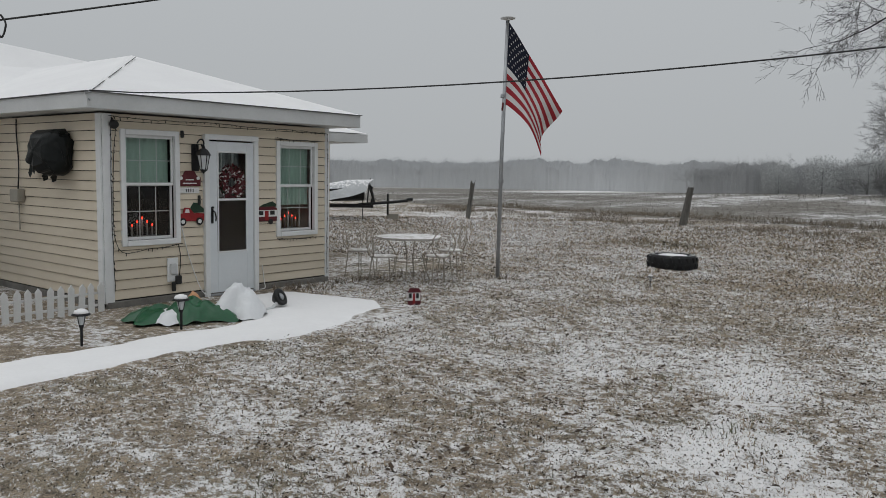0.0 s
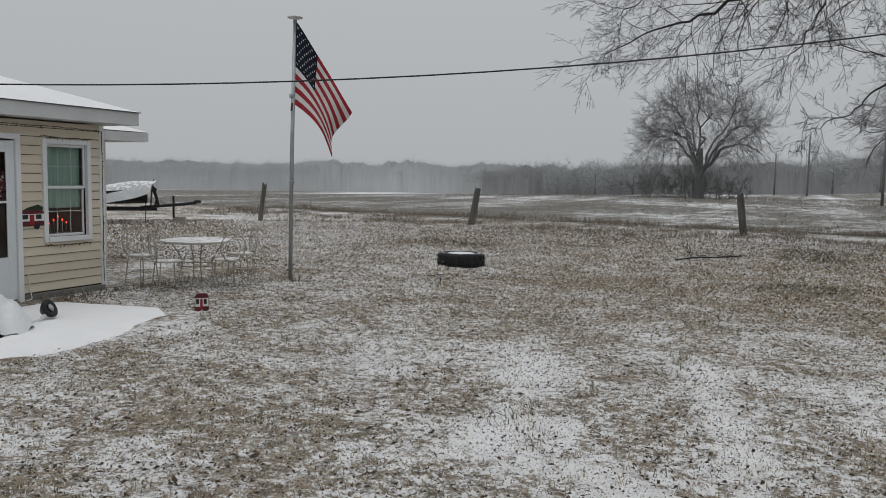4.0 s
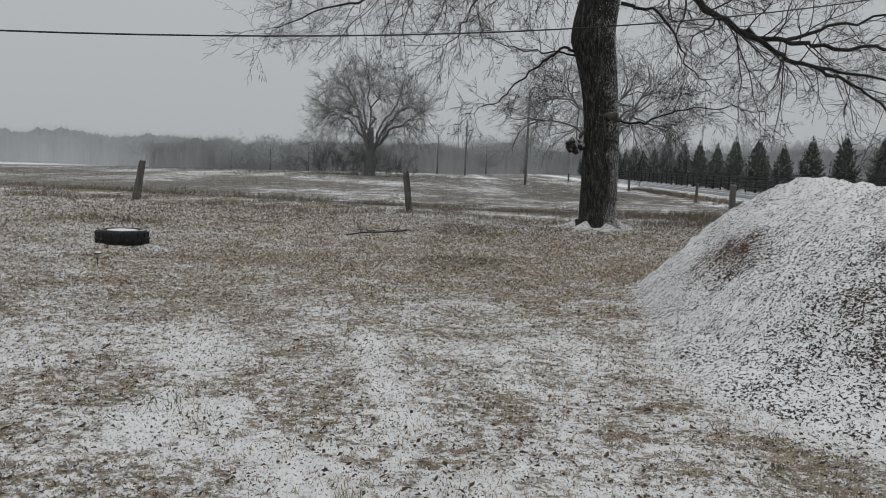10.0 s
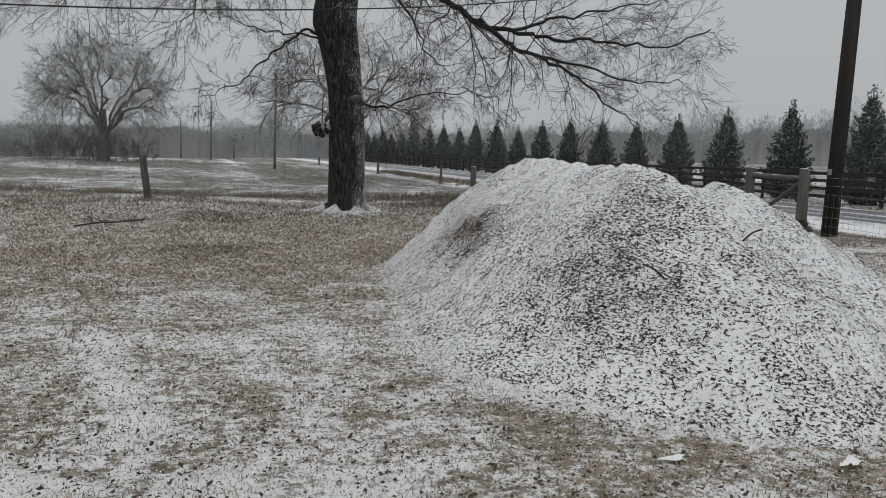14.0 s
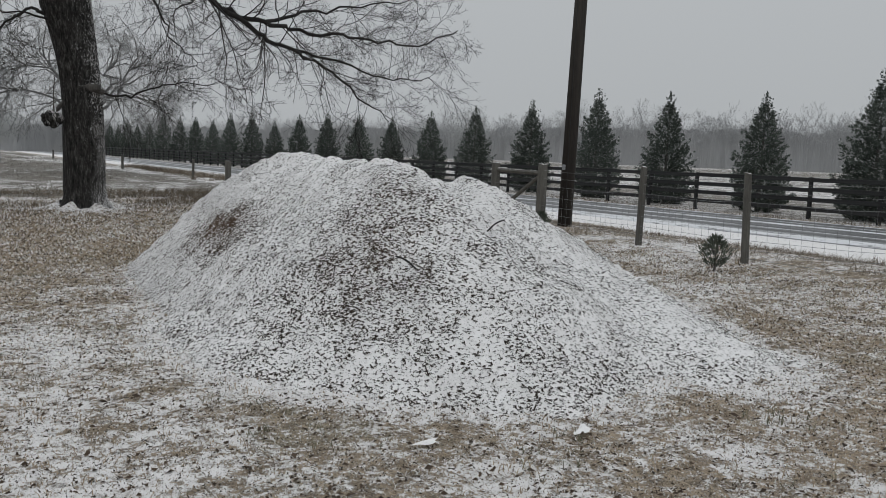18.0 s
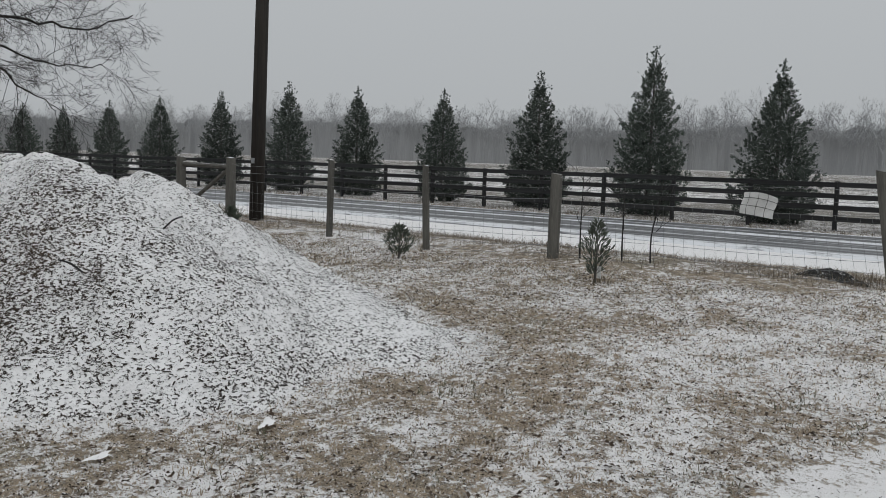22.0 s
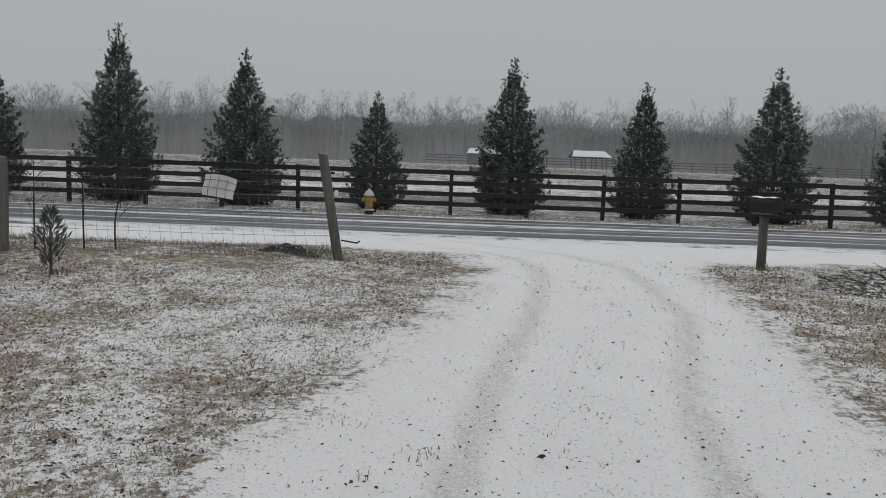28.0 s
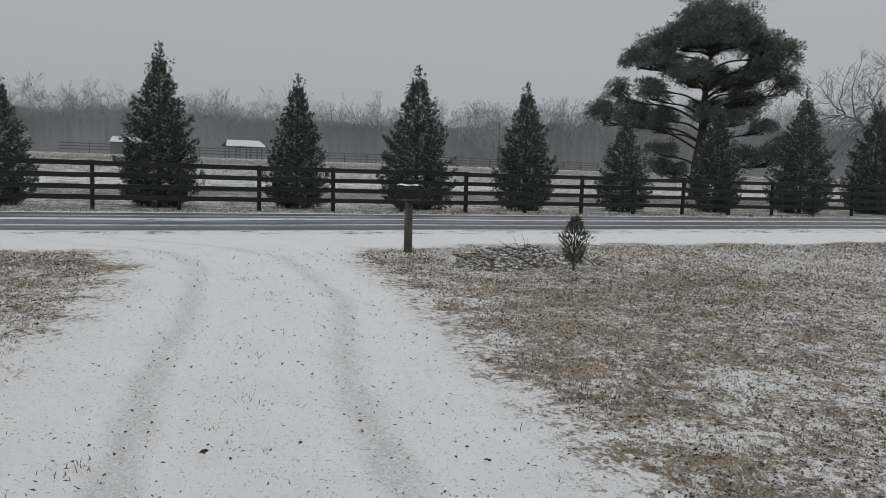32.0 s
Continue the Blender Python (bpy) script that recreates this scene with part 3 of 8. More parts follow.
def build_ground():
    gx = lines([(-30, -12, 0.6), (-12, 16, 0.16), (16, 32, 0.4)], 1600)
    gy = lines([(-40, -12, 0.7), (-12, 16, 0.16), (16, 34, 0.4), (34, 60, 1.0)], 1600)
    X, Y = np.meshgrid(gx, gy, indexing="ij")
    Z = height(X, Y)
    near = ss((70 - np.hypot(X, Y)) / 30)
    Z += near * humps(X, Y)
    # grassy verge of the field, a strip of rough past the old posts
    Z += 0.10 * np.exp(-((Y - 27.5 + 0.12 * X) / 1.6) ** 2) * ss((8 - X) / 4)
    # bank above the road on the near side
    Z += 0.10 * np.exp(-((X - 12.6) / 0.9) ** 2) * ss((Y - 1.3) / 1.5)
    Z -= 0.05 * ss((X - 16.6) / 0.9) * ss((25.4 - X) / 0.9)
    inside = ss((drive_left(X) - Y + 0.35 + 0.5 * (vnoise(X, Y, 1.1, 51) - 0.5)) / 1.3) * ss((Y - drive_right(X) + 0.45) / 1.3) * ss((X - 2.0) / 2.2)
    shoulder = ss((X - 13.9 - 0.3 * np.sin(Y * 0.5)) / 0.8) * ss((18.4 - X) / 0.5)
    drive = np.maximum(inside, shoulder)
    trk = 0.40 * ss(1.15 - track_dist(X, Y) / 0.2) * inside
    Z -= 0.02 * trk
    snow = lawn_snow(X, Y)
    foot = mound_foot(X, Y)
    field = ss((Y - 26.6 + 0.12 * X) / 1.2) * ss((13.0 - X) / 1.5)
    field = np.maximum(field, ss((X - 24.8) / 1.0))
    rows = vnoise(X + 0.06 * Y, Y, 0.9, 11) * 0.4 + vnoise((X + 0.06 * Y) * 1.0, Y * 0.07, 0.55, 12) * 0.9
    snow += field * (-0.22 + 0.9 * (rows - 0.65) + 0.3 * np.sin(Y * 0.19 + X * 0.05 + 0.7 * np.sin(X * 0.11)) * np.sin(Y * 0.071))
    snow = snow * (1 - drive) + drive * (1.45 - 0.25 * trk)
    snow = np.where(X > 25.0, 0.64 + 0.3 * np.sin(X * 0.21 + 0.4 * np.sin(Y * 0.1)) * np.sin(X * 0.083 + 1), snow)
    brown = 0.8 * np.exp(-(((X - 7.5) / 3.2) ** 2 + ((Y - 1.9) / 1.8) ** 2)) + 0.8 * np.exp(-(((X - 7.6) / 2.0) ** 2 + ((Y + 4.9) / 1.0) ** 2))
    brown += 0.2 + 0.12 * foot + 0.3 * ss((Y - 10) / 5) * ss((25 - Y) / 3) + 0.1 * ss((X - 24.6) / 0.8)
    n, m = X.shape
    me = bpy.data.meshes.new("ground")
    idx = np.arange(n * m).reshape(n, m)
    f = np.stack([idx[:-1, :-1], idx[1:, :-1], idx[1:, 1:], idx[:-1, 1:]], -1).reshape(-1, 4)
    me.from_pydata(np.stack([X, Y, Z], -1).reshape(-1, 3), [], f)
    for name, a in (("snow", snow), ("track", trk), ("brown", np.clip(brown, 0, 1)), ("field", field), ("damp", hollows(X, Y))):
        me.attributes.new(name, "FLOAT", "POINT").data.foreach_set("value", a.astype(np.float32).ravel())
    me.materials.append(GROUND)
    me.shade_smooth()
    return tagged(new("ground", me), "dead winter lawn and fields thinly dusted with snow", "ground", kind="structure")


build_ground()


def build_road():
    b = Buf()
    ys = np.concatenate([np.arange(-300, -40, 10), np.arange(-40, 60, 1.0), np.arange(60, 420, 8)])
    prof = [(17.45, -0.05), (17.6, 0.012), (19.3, 0.035), (21.0, 0.06), (22.7, 0.035), (24.45, 0.012), (24.6, -0.05)]
    n0 = len(prof)
    for y in ys:
        for x, z in prof:
            b.v.append((x + 0.05 * math.sin(y * 1.3) * (x in (17.6, 24.45)), float(y), hz(x, y) + z))
    for i in range(len(ys) - 1):
        for k in range(n0 - 1):
            o = i * n0 + k
            b.f.append((o, o + 1, o + n0 + 1, o + n0))
    return tagged(part("road", b, ASPHALT, smooth=True), "two-lane asphalt road with slushy snow streaks", "road", kind="structure")


build_road()


# ---------------------------------------------------------------- mulch mound
def mound_rough(x, y, h):
    """Lumps and shreds on the heap's skin, and its ragged foot."""
    r = 0.10 * (vnoise(x, y, 0.8, 21) - 0.5) + 0.10 * (vnoise(x, y, 2.3, 22) - 0.5) + 0.085 * (vnoise(x, y, 6.0, 23) - 0.5) + 0.055 * (vnoise(x, y, 14.0, 24) - 0.5) + 0.03 * (vnoise(x, y, 26.0, 25) - 0.5)
    e = ss((h + 0.05) / 0.5)
    return r * (0.5 + 0.5 * e) + (1 - e) * 0.10 * (vnoise(x, y, 4.0, 26) - 0.5)


def build_mound():
    x = np.arange(1.0, 9.6, 0.036)
    y = np.arange(3.2, 15.0, 0.036)
    X, Y = np.meshgrid(x, y, indexing="ij")
    h = mound_height(X, Y)
    h = h + mound_rough(X, Y, h)
    Z = height(X, Y) + h
    bare = np.exp(-(((X - 2.95) / 0.3) ** 2 + ((Y - 9.3) / 0.9) ** 2)) * 0.7 + 0.35 * np.exp(-(((X - 3.3) / 0.6) ** 2 + ((Y - 6.0) / 0.7) ** 2))
    bare = bare + 0.2 * (1 - ss((h - 0.02) / 0.12)) * vnoise(X, Y, 7.0, 27)
    keep = h > -0.12
    n, m = X.shape
    idx = np.full((n, m), -1)
    cell = keep[:-1, :-1] | keep[1:, :-1] | keep[1:, 1:] | keep[:-1, 1:]
    use = np.zeros((n, m), bool)
    for dx, dy in ((0, 0), (1, 0), (1, 1), (0, 1)):
        use[dx:n - 1 + dx, dy:m - 1 + dy] |= cell
    idx[use] = np.arange(use.sum())
    q = np.stack([idx[:-1, :-1], idx[1:, :-1], idx[1:, 1:], idx[:-1, 1:]], -1)[cell]
    me = bpy.data.meshes.new("mulch_mound")
    me.from_pydata(np.stack([X[use], Y[use], Z[use]], -1), [], q)
    me.attributes.new("bare", "FLOAT", "POINT").data.foreach_set("value", np.clip(bare, 0, 1)[use].astype(np.float32))
    me.materials.append(MULCH)
    me.shade_smooth()
    return tagged(new("mulch_mound", me), "large heap of dark wood mulch under patchy snow", "mulch heap")


build_mound()


def surface(x, y):
    return max(hz(x, y), hz(x, y) + float(mound_height(x, y)))


# ---------------------------------------------------------------- house
HX, Y0, Y1, ZS = -9.2, 4.89, 8.45, 2.30       # front wall, its two ends, soffit
house = thing("house", (HX, Y0, 0), "small cream vinyl-sided house with snowy hip roof", "house")


def hp(name, buf, material, label="", smooth=False, parent=None):
    """A part of the house, given in world places."""
    base = Vector((HX, Y0, 0))
    buf.v = [(v[0] - base.x, v[1] - base.y, v[2]) for v in buf.v]
    return part(name, buf, material, parent or house, label, smooth)


OPEN = [(5.1, 5.89, 0.73, 2.13), (6.24, 7.10, -0.1, 2.12), (7.44, 8.21, 0.73, 2.08)]


def board(axis, at, out, a0, a1, ring):
    b = Buf()
    for a in (a0, a1):
        for d, zz in ring:
            b.v.append((at + out * d, a, zz) if axis == "x" else (a, at + out * d, zz))
    n = len(ring)
    b.f = [(i, i + 1, n + i + 1, n + i) for i in range(n - 1)] + [tuple(range(n)), tuple(range(n, 2 * n))]
    hp("siding_board", b, SIDING)


def siding(axis, at, a0, a1, z0, z1, holes, out, step=0.118):
    """Lap siding: one board a course, cut round the openings; each leans out at its foot."""
    z, k = z0, 0
    while z < z1 - 0.02:
        top = min(z + step, z1)
        cuts = sorted((h[0], h[1]) for h in holes if h[2] < top - 0.01 and h[3] > z + 0.03)
        runs, p = [], a0
        for c0, c1 in cuts:
            runs.append((p, c0))
            p = c1
        runs.append((p, a1))
        for r0, r1 in runs:
            if r1 - r0 < 0.02:
                continue
            board(axis, at, out, r0, r1, [(0.0, z + 0.008), (0.024, z + 0.008), (0.026, z + 0.016), (0.008, top), (0.0, top)])
        # boards notched round the head and foot of an opening
        for h0, h1, lo, hi in holes:
            if lo < top - 0.01 and hi > z + 0.03:
                if hi < top - 0.006:
                    board(axis, at, out, h0, h1, [(0.0, hi), (0.026 - 0.018 * (hi - z) / step, hi), (0.008, top), (0.0, top)])
                if lo > z + 0.02:
                    board(axis, at, out, h0, h1, [(0.0, z + 0.008), (0.024, z + 0.008), (0.026, z + 0.016), (0.026 - 0.018 * (lo - z) / step, lo), (0.0, lo)])
        z += step
        k += 1


def wall_with_holes():
    """The sheathing behind the boards, with real openings."""
    b = Buf()
    ys = sorted({Y0, Y1, *[h[0] for h in OPEN], *[h[1] for h in OPEN]})
    for a0, a1 in zip(ys, ys[1:]):
        hole = [h for h in OPEN if h[0] <= a0 + 1e-6 and h[1] >= a1 - 1e-6]
        spans = [(0.02, ZS)] if not hole else [(s0, s1) for s0, s1 in ((0.02, hole[0][2]), (hole[0][3], ZS)) if s1 > s0]
        for s0, s1 in spans:
            b.box((HX - 0.06, (a0 + a1) / 2, (s0 + s1) / 2), (0.12, a1 - a0, s1 - s0), 0.001)
    hp("wall", b, SHEATHING)


# near-black, so gaps between boards draw the shadow lines under the laps
SHEATHING = plain("shadow_gap_sheathing", (0.03, 0.028, 0.026), (0.06, 0.056, 0.05), 4, 0.95, 0.1, 30)
wall_with_holes()
b = Buf().box((-13.6, Y0 + 0.06, 1.15), (8.6, 0.12, 2.3), 0.002)
hp("wall", b, SHEATHING)
b = Buf().box((-10.6, Y1 - 0.06, 1.15), (2.6, 0.12, 2.3), 0.002)
hp("wall", b, SIDING)
hp("wall", Buf().box((-12.1, 9.75, 1.15), (0.12, 2.6, 2.3), 0.002), SIDING)
hp("wall", Buf().box((-15.0, 11.02, 1.15), (5.8, 0.12, 2.3), 0.002), SIDING)
hp("foundation", Buf().box((HX - 0.02, (Y0 + Y1) / 2, 0.0), (0.1, Y1 - Y0 - 0.02, 0.16), 0.01), CONCRETE)
hp("foundation", Buf().box((-13.5, Y0 + 0.02, -0.02), (8.4, 0.1, 0.2), 0.01), CONCRETE)
hp("floor", Buf().box((-10.9, 6.67, 0.0), (3.2, 3.3, 0.06), 0.002), CONCRETE)
siding("x", HX, Y0 + 0.02, Y1 - 0.02, 0.09, ZS, OPEN, 1)
siding("y", Y0, -15.0, HX - 0.02, 0.09, ZS, [], -1)
siding("x", -12.04, 8.5, 11.0, 0.09, ZS, [], 1)
for y in (Y0, Y1):
    b = Buf().box((HX + 0.012, y + (0.055 if y == Y0 else -0.04), 1.18), (0.03, 0.11 if y == Y0 else 0.08, 2.24), 0.005)
    b.box((HX - 0.05, y + (-0.012 if y == Y0 else 0.012), 1.18), (0.1, 0.03, 2.24), 0.005)
    hp("corner_board", b, TRIM)
hp("corner_board", Buf().box((-12.0, 11.02, 1.18), (0.09, 0.12, 2.24), 0.005), SIDING)


def hip_roof(x_front, x_back, y0, y1, z_eave, ridge_x, ridge_z, thick=0.175):
    """Snowy hip roof with its ridge running back from the hip end."""
    ym = (y0 + y1) / 2
    A, B, R, E0, E1, RB = (x_front, y0, z_eave), (x_front, y1, z_eave), (ridge_x, ym, ridge_z), (x_back, y0, z_eave), (x_back, y1, z_eave), (x_back, ym, ridge_z)
    s = Buf()
    s.quad(A, B, R)
    s.quad(E0, A, R, RB)
    s.quad(B, E1, RB, R)
    hp("roof_snow", s, ROOFSNOW, "smooth layer of snow on the roof")
    f = Buf()
    f.box((x_front - 0.02, ym, z_eave - thick / 2 - 0.012), (0.03, y1 - y0, thick), 0.004)
    hp("fascia", f, FASCIA)
    for y, o in ((y0, 0.02), (y1, -0.02)):
        f = Buf().box(((x_front + x_back) / 2 - 0.02, y + o, z_eave - thick / 2 - 0.012), (x_front - x_back - 0.034, 0.03, thick), 0.004)
        hp("fascia", f, FASCIA)
    e = Buf().box((x_front + 0.008, ym, z_eave - 0.008), (0.03, y1 - y0 + 0.03, 0.012), 0.002)
    hp("drip_edge", e, SHINGLE)
    e = Buf().box(((x_front + x_back) / 2, y0 - 0.008, z_eave - 0.008), (x_front - x_back, 0.03, 0.012), 0.002)
    hp("drip_edge", e, SHINGLE)
    hp("soffit", Buf().box(((x_front + x_back) / 2 - 0.02, ym, z_eave - thick - 0.005), (x_front - x_back - 0.07, y1 - y0 - 0.07, 0.014), 0.002), FASCIA)


hip_roof(-8.84, -16.5, 4.54, 8.78, 2.51, -11.55, 3.34)
# main roof behind, higher, running along the road
s = Buf()
s.quad((-11.7, -3, 2.42), (-11.7, 11.9, 2.42), (-15.6, 9.0, 3.62), (-15.6, -3, 4.7))
s.quad((-11.7, 11.9, 2.42), (-19.5, 11.9, 2.42), (-15.6, 9.0, 3.62))
s.quad((-19.5, 11.9, 2.42), (-19.5, -3, 2.42), (-15.6, -3, 4.7), (-15.6, 9.0, 3.62))
hp("roof_snow", s, ROOFSNOW)
hp("fascia", Buf().box((-11.72, 10.37, 2.325), (0.03, 3.04, 0.16), 0.004), FASCIA)
hp("fascia", Buf().box((-15.6, 11.88, 2.325), (7.7, 0.03, 0.16), 0.004), FASCIA)
hp("soffit", Buf().box((-13.5, 10.27, 2.24), (3.6, 3.14, 0.014), 0.002), FASCIA)
# shingle lines that show along the hips
for pa, pb in (((-8.86, 4.62, 2.525), (-11.5, 6.74, 3.35)),):
    b = Buf()
    n = 14
    for k in range(n):
        if k % 5 == 3:
            continue
        p, q = Vector(pa).lerp(Vector(pb), k / n), Vector(pa).lerp(Vector(pb), (k + 0.8) / n)
        hp("hip_ridge_line", Buf().tube([p, q], 0.007, 4), SHINGLE)
# ---------------------------------------------------------------- trees
def grow(buf, rng, p, d, r, length, depth, sag=0.0, spread=0.6, kids=3, sides=5, wander=0.25, taper=0.55, tips=None):
    """One limb and, off it, its smaller limbs."""
    n = 6 if depth > 0 else 4
    pts, rad = [Vector(p)], [r]
    d = Vector(d).normalized()
    curl = Vector((rng.uniform(-1, 1), rng.uniform(-1, 1), rng.uniform(-1, 1))) * wander * 0.45
    for i in range(n):
        if i == n // 2:
            curl = -0.6 * curl
        d = (d + curl + Vector((rng.uniform(-1, 1), rng.uniform(-1, 1), rng.uniform(-1, 1) - sag)) * wander * 0.4).normalized()
        pts.append(pts[-1] + d * (length / n))
        rad.append(r * (1 - (1 - taper) * (i + 1) / n))
    buf.tube(pts, rad, sides if depth > 1 else (4 if depth == 1 else 3), cap=False)
    if tips is not None and depth == 0:
        tips.append((pts[-1], d.copy()))
    if depth <= 0:
        return
    for k in range(kids):
        t = (k + 1 + rng.uniform(-0.35, 0.35)) / (kids + 0.3)
        t = min(max(t, 0.15), 1.0)
        i = min(int(t * n), n - 1)
        q = pts[i].lerp(pts[i + 1], t * n - i)
        along = (pts[i + 1] - pts[i]).normalized()
        side = along.cross(Vector((rng.uniform(-1, 1), rng.uniform(-1, 1), rng.uniform(-1, 1)))).normalized()
        nd = (along * (1 - spread * 0.5) + side * spread * rng.uniform(0.7, 1.3) + Vector((0, 0, 0.12 - sag * 0.25))).normalized()
        grow(buf, rng, q, nd, max(r * taper * rng.uniform(0.55, 0.8), min(r * 0.9, 0.0048)), length * rng.uniform(0.45, 0.72), depth - 1, sag, spread, kids, sides, wander, taper, tips)


def smooth_path(pts, n=6):
    """A rounded path through points."""
    pts = [Vector(p) for p in pts]
    out = []
    for i in range(len(pts) - 1):
        a, b, c, d = pts[max(i - 1, 0)], pts[i], pts[i + 1], pts[min(i + 2, len(pts) - 1)]
        for k in range(n):
            t = k / n
            out.append(0.5 * ((2 * b) + (c - a) * t + (2 * a - 5 * b + 4 * c - d) * t * t + (3 * b - a - 3 * c + d) * t ** 3))
    out.append(pts[-1])
    return out


def limb(g, pts, r0, r1, twigs, tw_len, sag):
    """A given limb and the fine twigs that fork off along it."""
    path = smooth_path(pts, 5)
    m = len(path)
    rad = [r0 + (r1 - r0) * (i / (m - 1)) ** 0.8 for i in range(m)]
    for i in range(2, m - 1):
        path[i] = path[i] + Vector(g.normal(0, 0.05, 3))
    b = Buf().tube(path, rad, 8)
    Q = np.array([tuple(p) for p in path])
    R = np.array(rad)
    t = 0.10 + 0.9 * ((np.arange(twigs) + g.random(twigs)) / twigs) ** 0.85
    i = np.minimum((t * (m - 1)).astype(int), m - 2)
    f = (t * (m - 1) - i)[:, None]
    P = Q[i] * (1 - f) + Q[i + 1] * f
    along = unit(Q[i + 1] - Q[i])
    side = unit(np.cross(along, g.normal(0, 1, (twigs, 3))))
    D = along * 0.7 + side * 0.85 + np.array([0, 0, -0.35 * sag])
    L = tw_len * g.uniform(0.45, 1.25, twigs) * (1.15 - 0.45 * t)
    segs = branching(g, P, D, L, np.clip(R[i] * 0.34, 0.008, 0.03), [(5, 0.12, -0.05 * sag, 5, 0.75, 0.55, 0.62), (4, 0.13, -0.04 * sag, 4, 0.75, 0.58, 0.66), (3, 0.13, -0.03 * sag, 3, 0.7, 0.6, 0.75), (2, 0.12, 0, 0, 0, 0, 0)], 0.0046)
    V, F = stick_arrays(segs)
    return merge([(np.array(b.v), np.array([q for q in b.f if len(q) == 4])), (V, F)])


def yard_oak():
    """Big bare oak: scarred trunk, burl, drooping limbs."""
    rng = random.Random(4)
    bx, by = 3.66, 22.6
    g = hz(bx, by)
    tree = thing("oak_tree", (bx, by, g), "large bare oak with a burl and snow at its foot", "tree")
    n, sides = 46, 28
    b = Buf()
    cen = smooth_path([(0.02, 0, -0.1), (0.0, 0, 0.4), (0.0, 0, 1.6), (-0.06, 0, 3.0), (-0.3, 0, 4.6), (-0.42, 0, 5.3), (-0.30, 0, 6.4), (-0.1, 0, 8.2)], 7)
    rz = [(-0.1, 0.68), (0.12, 0.57), (0.35, 0.51), (0.8, 0.49), (1.6, 0.48), (2.6, 0.47), (3.6, 0.47), (4.5, 0.53), (5.1, 0.60), (5.8, 0.56), (8.2, 0.42)]
    for p in cen:
        r = np.interp(p.z, [q[0] for q in rz], [q[1] for q in rz])
        for k in range(sides):
            w = 2 * math.pi * k / sides
            flare = 1 + 0.16 * math.cos(5 * w + 1) * max(0, 1 - (p.z + 0.1) / 0.7)
            ridge = 0.022 * noise.noise(Vector((math.cos(w) * 5, math.sin(w) * 5, p.z * 0.7))) + 0.03 * noise.noise(Vector((math.cos(w) * 2, math.sin(w) * 2, p.z * 0.8 + 5)))
            rr = r * flare + ridge + 0.012 * (k % 2)
            b.v.append((p.x + rr * math.cos(w), p.y + rr * math.sin(w), p.z))
    m = len(cen)
    for i in range(m - 1):
        for k in range(sides):
            o, k2 = i * sides, (k + 1) % sides
            b.f.append((o + k, o + k2, o + sides + k2, o + sides + k))
    part("trunk", b, TRUNKBARK, tree, smooth=True)
    # burl with a stub
    b = Buf()
    for q, r in (((-0.66, -0.15, 2.28), 0.17), ((-0.82, -0.2, 2.36), 0.13), ((-0.9, -0.15, 2.24), 0.11), ((-0.74, -0.22, 2.14), 0.11), ((-0.95, -0.2, 2.33), 0.08), ((-0.8, -0.3, 2.26), 0.09), ((-0.9, -0.25, 2.14), 0.07)):
        prof = [(max(r * math.sin(math.pi * t / 8), 0.01) * (1 + 0.12 * math.sin(5 * t)), -r * math.cos(math.pi * t / 8)) for t in range(9)]
        b.lathe(q, prof, 12)
    part("burl", b, TRUNKBARK, tree, "knobbly burl", True)
    b = Buf().tube([(-0.7, -0.1, 2.3), (-0.62, -0.1, 2.55), (-0.46, -0.05, 2.75)], [0.07, 0.06, 0.05], 8)
    b.tube([(-0.72, -0.1, 2.4), (-0.73, -0.12, 2.9), (-0.70, -0.1, 3.3)], [0.02, 0.015, 0.01], 5)
    part("dead_stub", b, BARK, tree)
    b = Buf()
    for q, r in (((0.12, -0.46, 3.1), 0.19), ((0.3, -0.42, 3.02), 0.12)):
        prof = [(max(r * math.sin(math.pi * t / 8), 0.01) * (1 + 0.1 * math.sin(4 * t)), -0.6 * r * math.cos(math.pi * t / 8)) for t in range(9)]
        b.lathe(q, prof, 12)
    part("scar", b, BARK, tree, "healed branch scar with snow", True)
    # snow banked on the root flare
    b = Buf()
    prof_n, ring = 14, 56
    for i in range(prof_n + 1):
        t = i / prof_n
        for k in range(ring):
            w = 2 * math.pi * k / ring
            rr = (0.54 + 0.66 * t) * (1 + 0.16 * math.sin(3 * w + 0.6) + 0.10 * math.sin(7 * w) + 0.12 * t * math.sin(13 * w))
            z = (0.16 + 0.10 * math.sin(5 * w + 1)) * (1 - t) ** 1.7 - 0.02 + 0.05 * (1 - t) * noise.noise(Vector((math.cos(w) * 3, math.sin(w) * 3, t * 3))) + 0.035 * noise.noise(Vector((math.cos(w) * rr * 7, math.sin(w) * rr * 7, 3)))
            b.v.append((rr * math.cos(w), rr * math.sin(w), z))
    for i in range(prof_n):
        for k in range(ring):
            o, k2 = i * ring, (k + 1) % ring
            b.f.append((o + k, o + ring + k, o + ring + k2, o + k2))
    part("snow_collar", b, ROOTSNOW, tree, "snow blown against the roots", True)
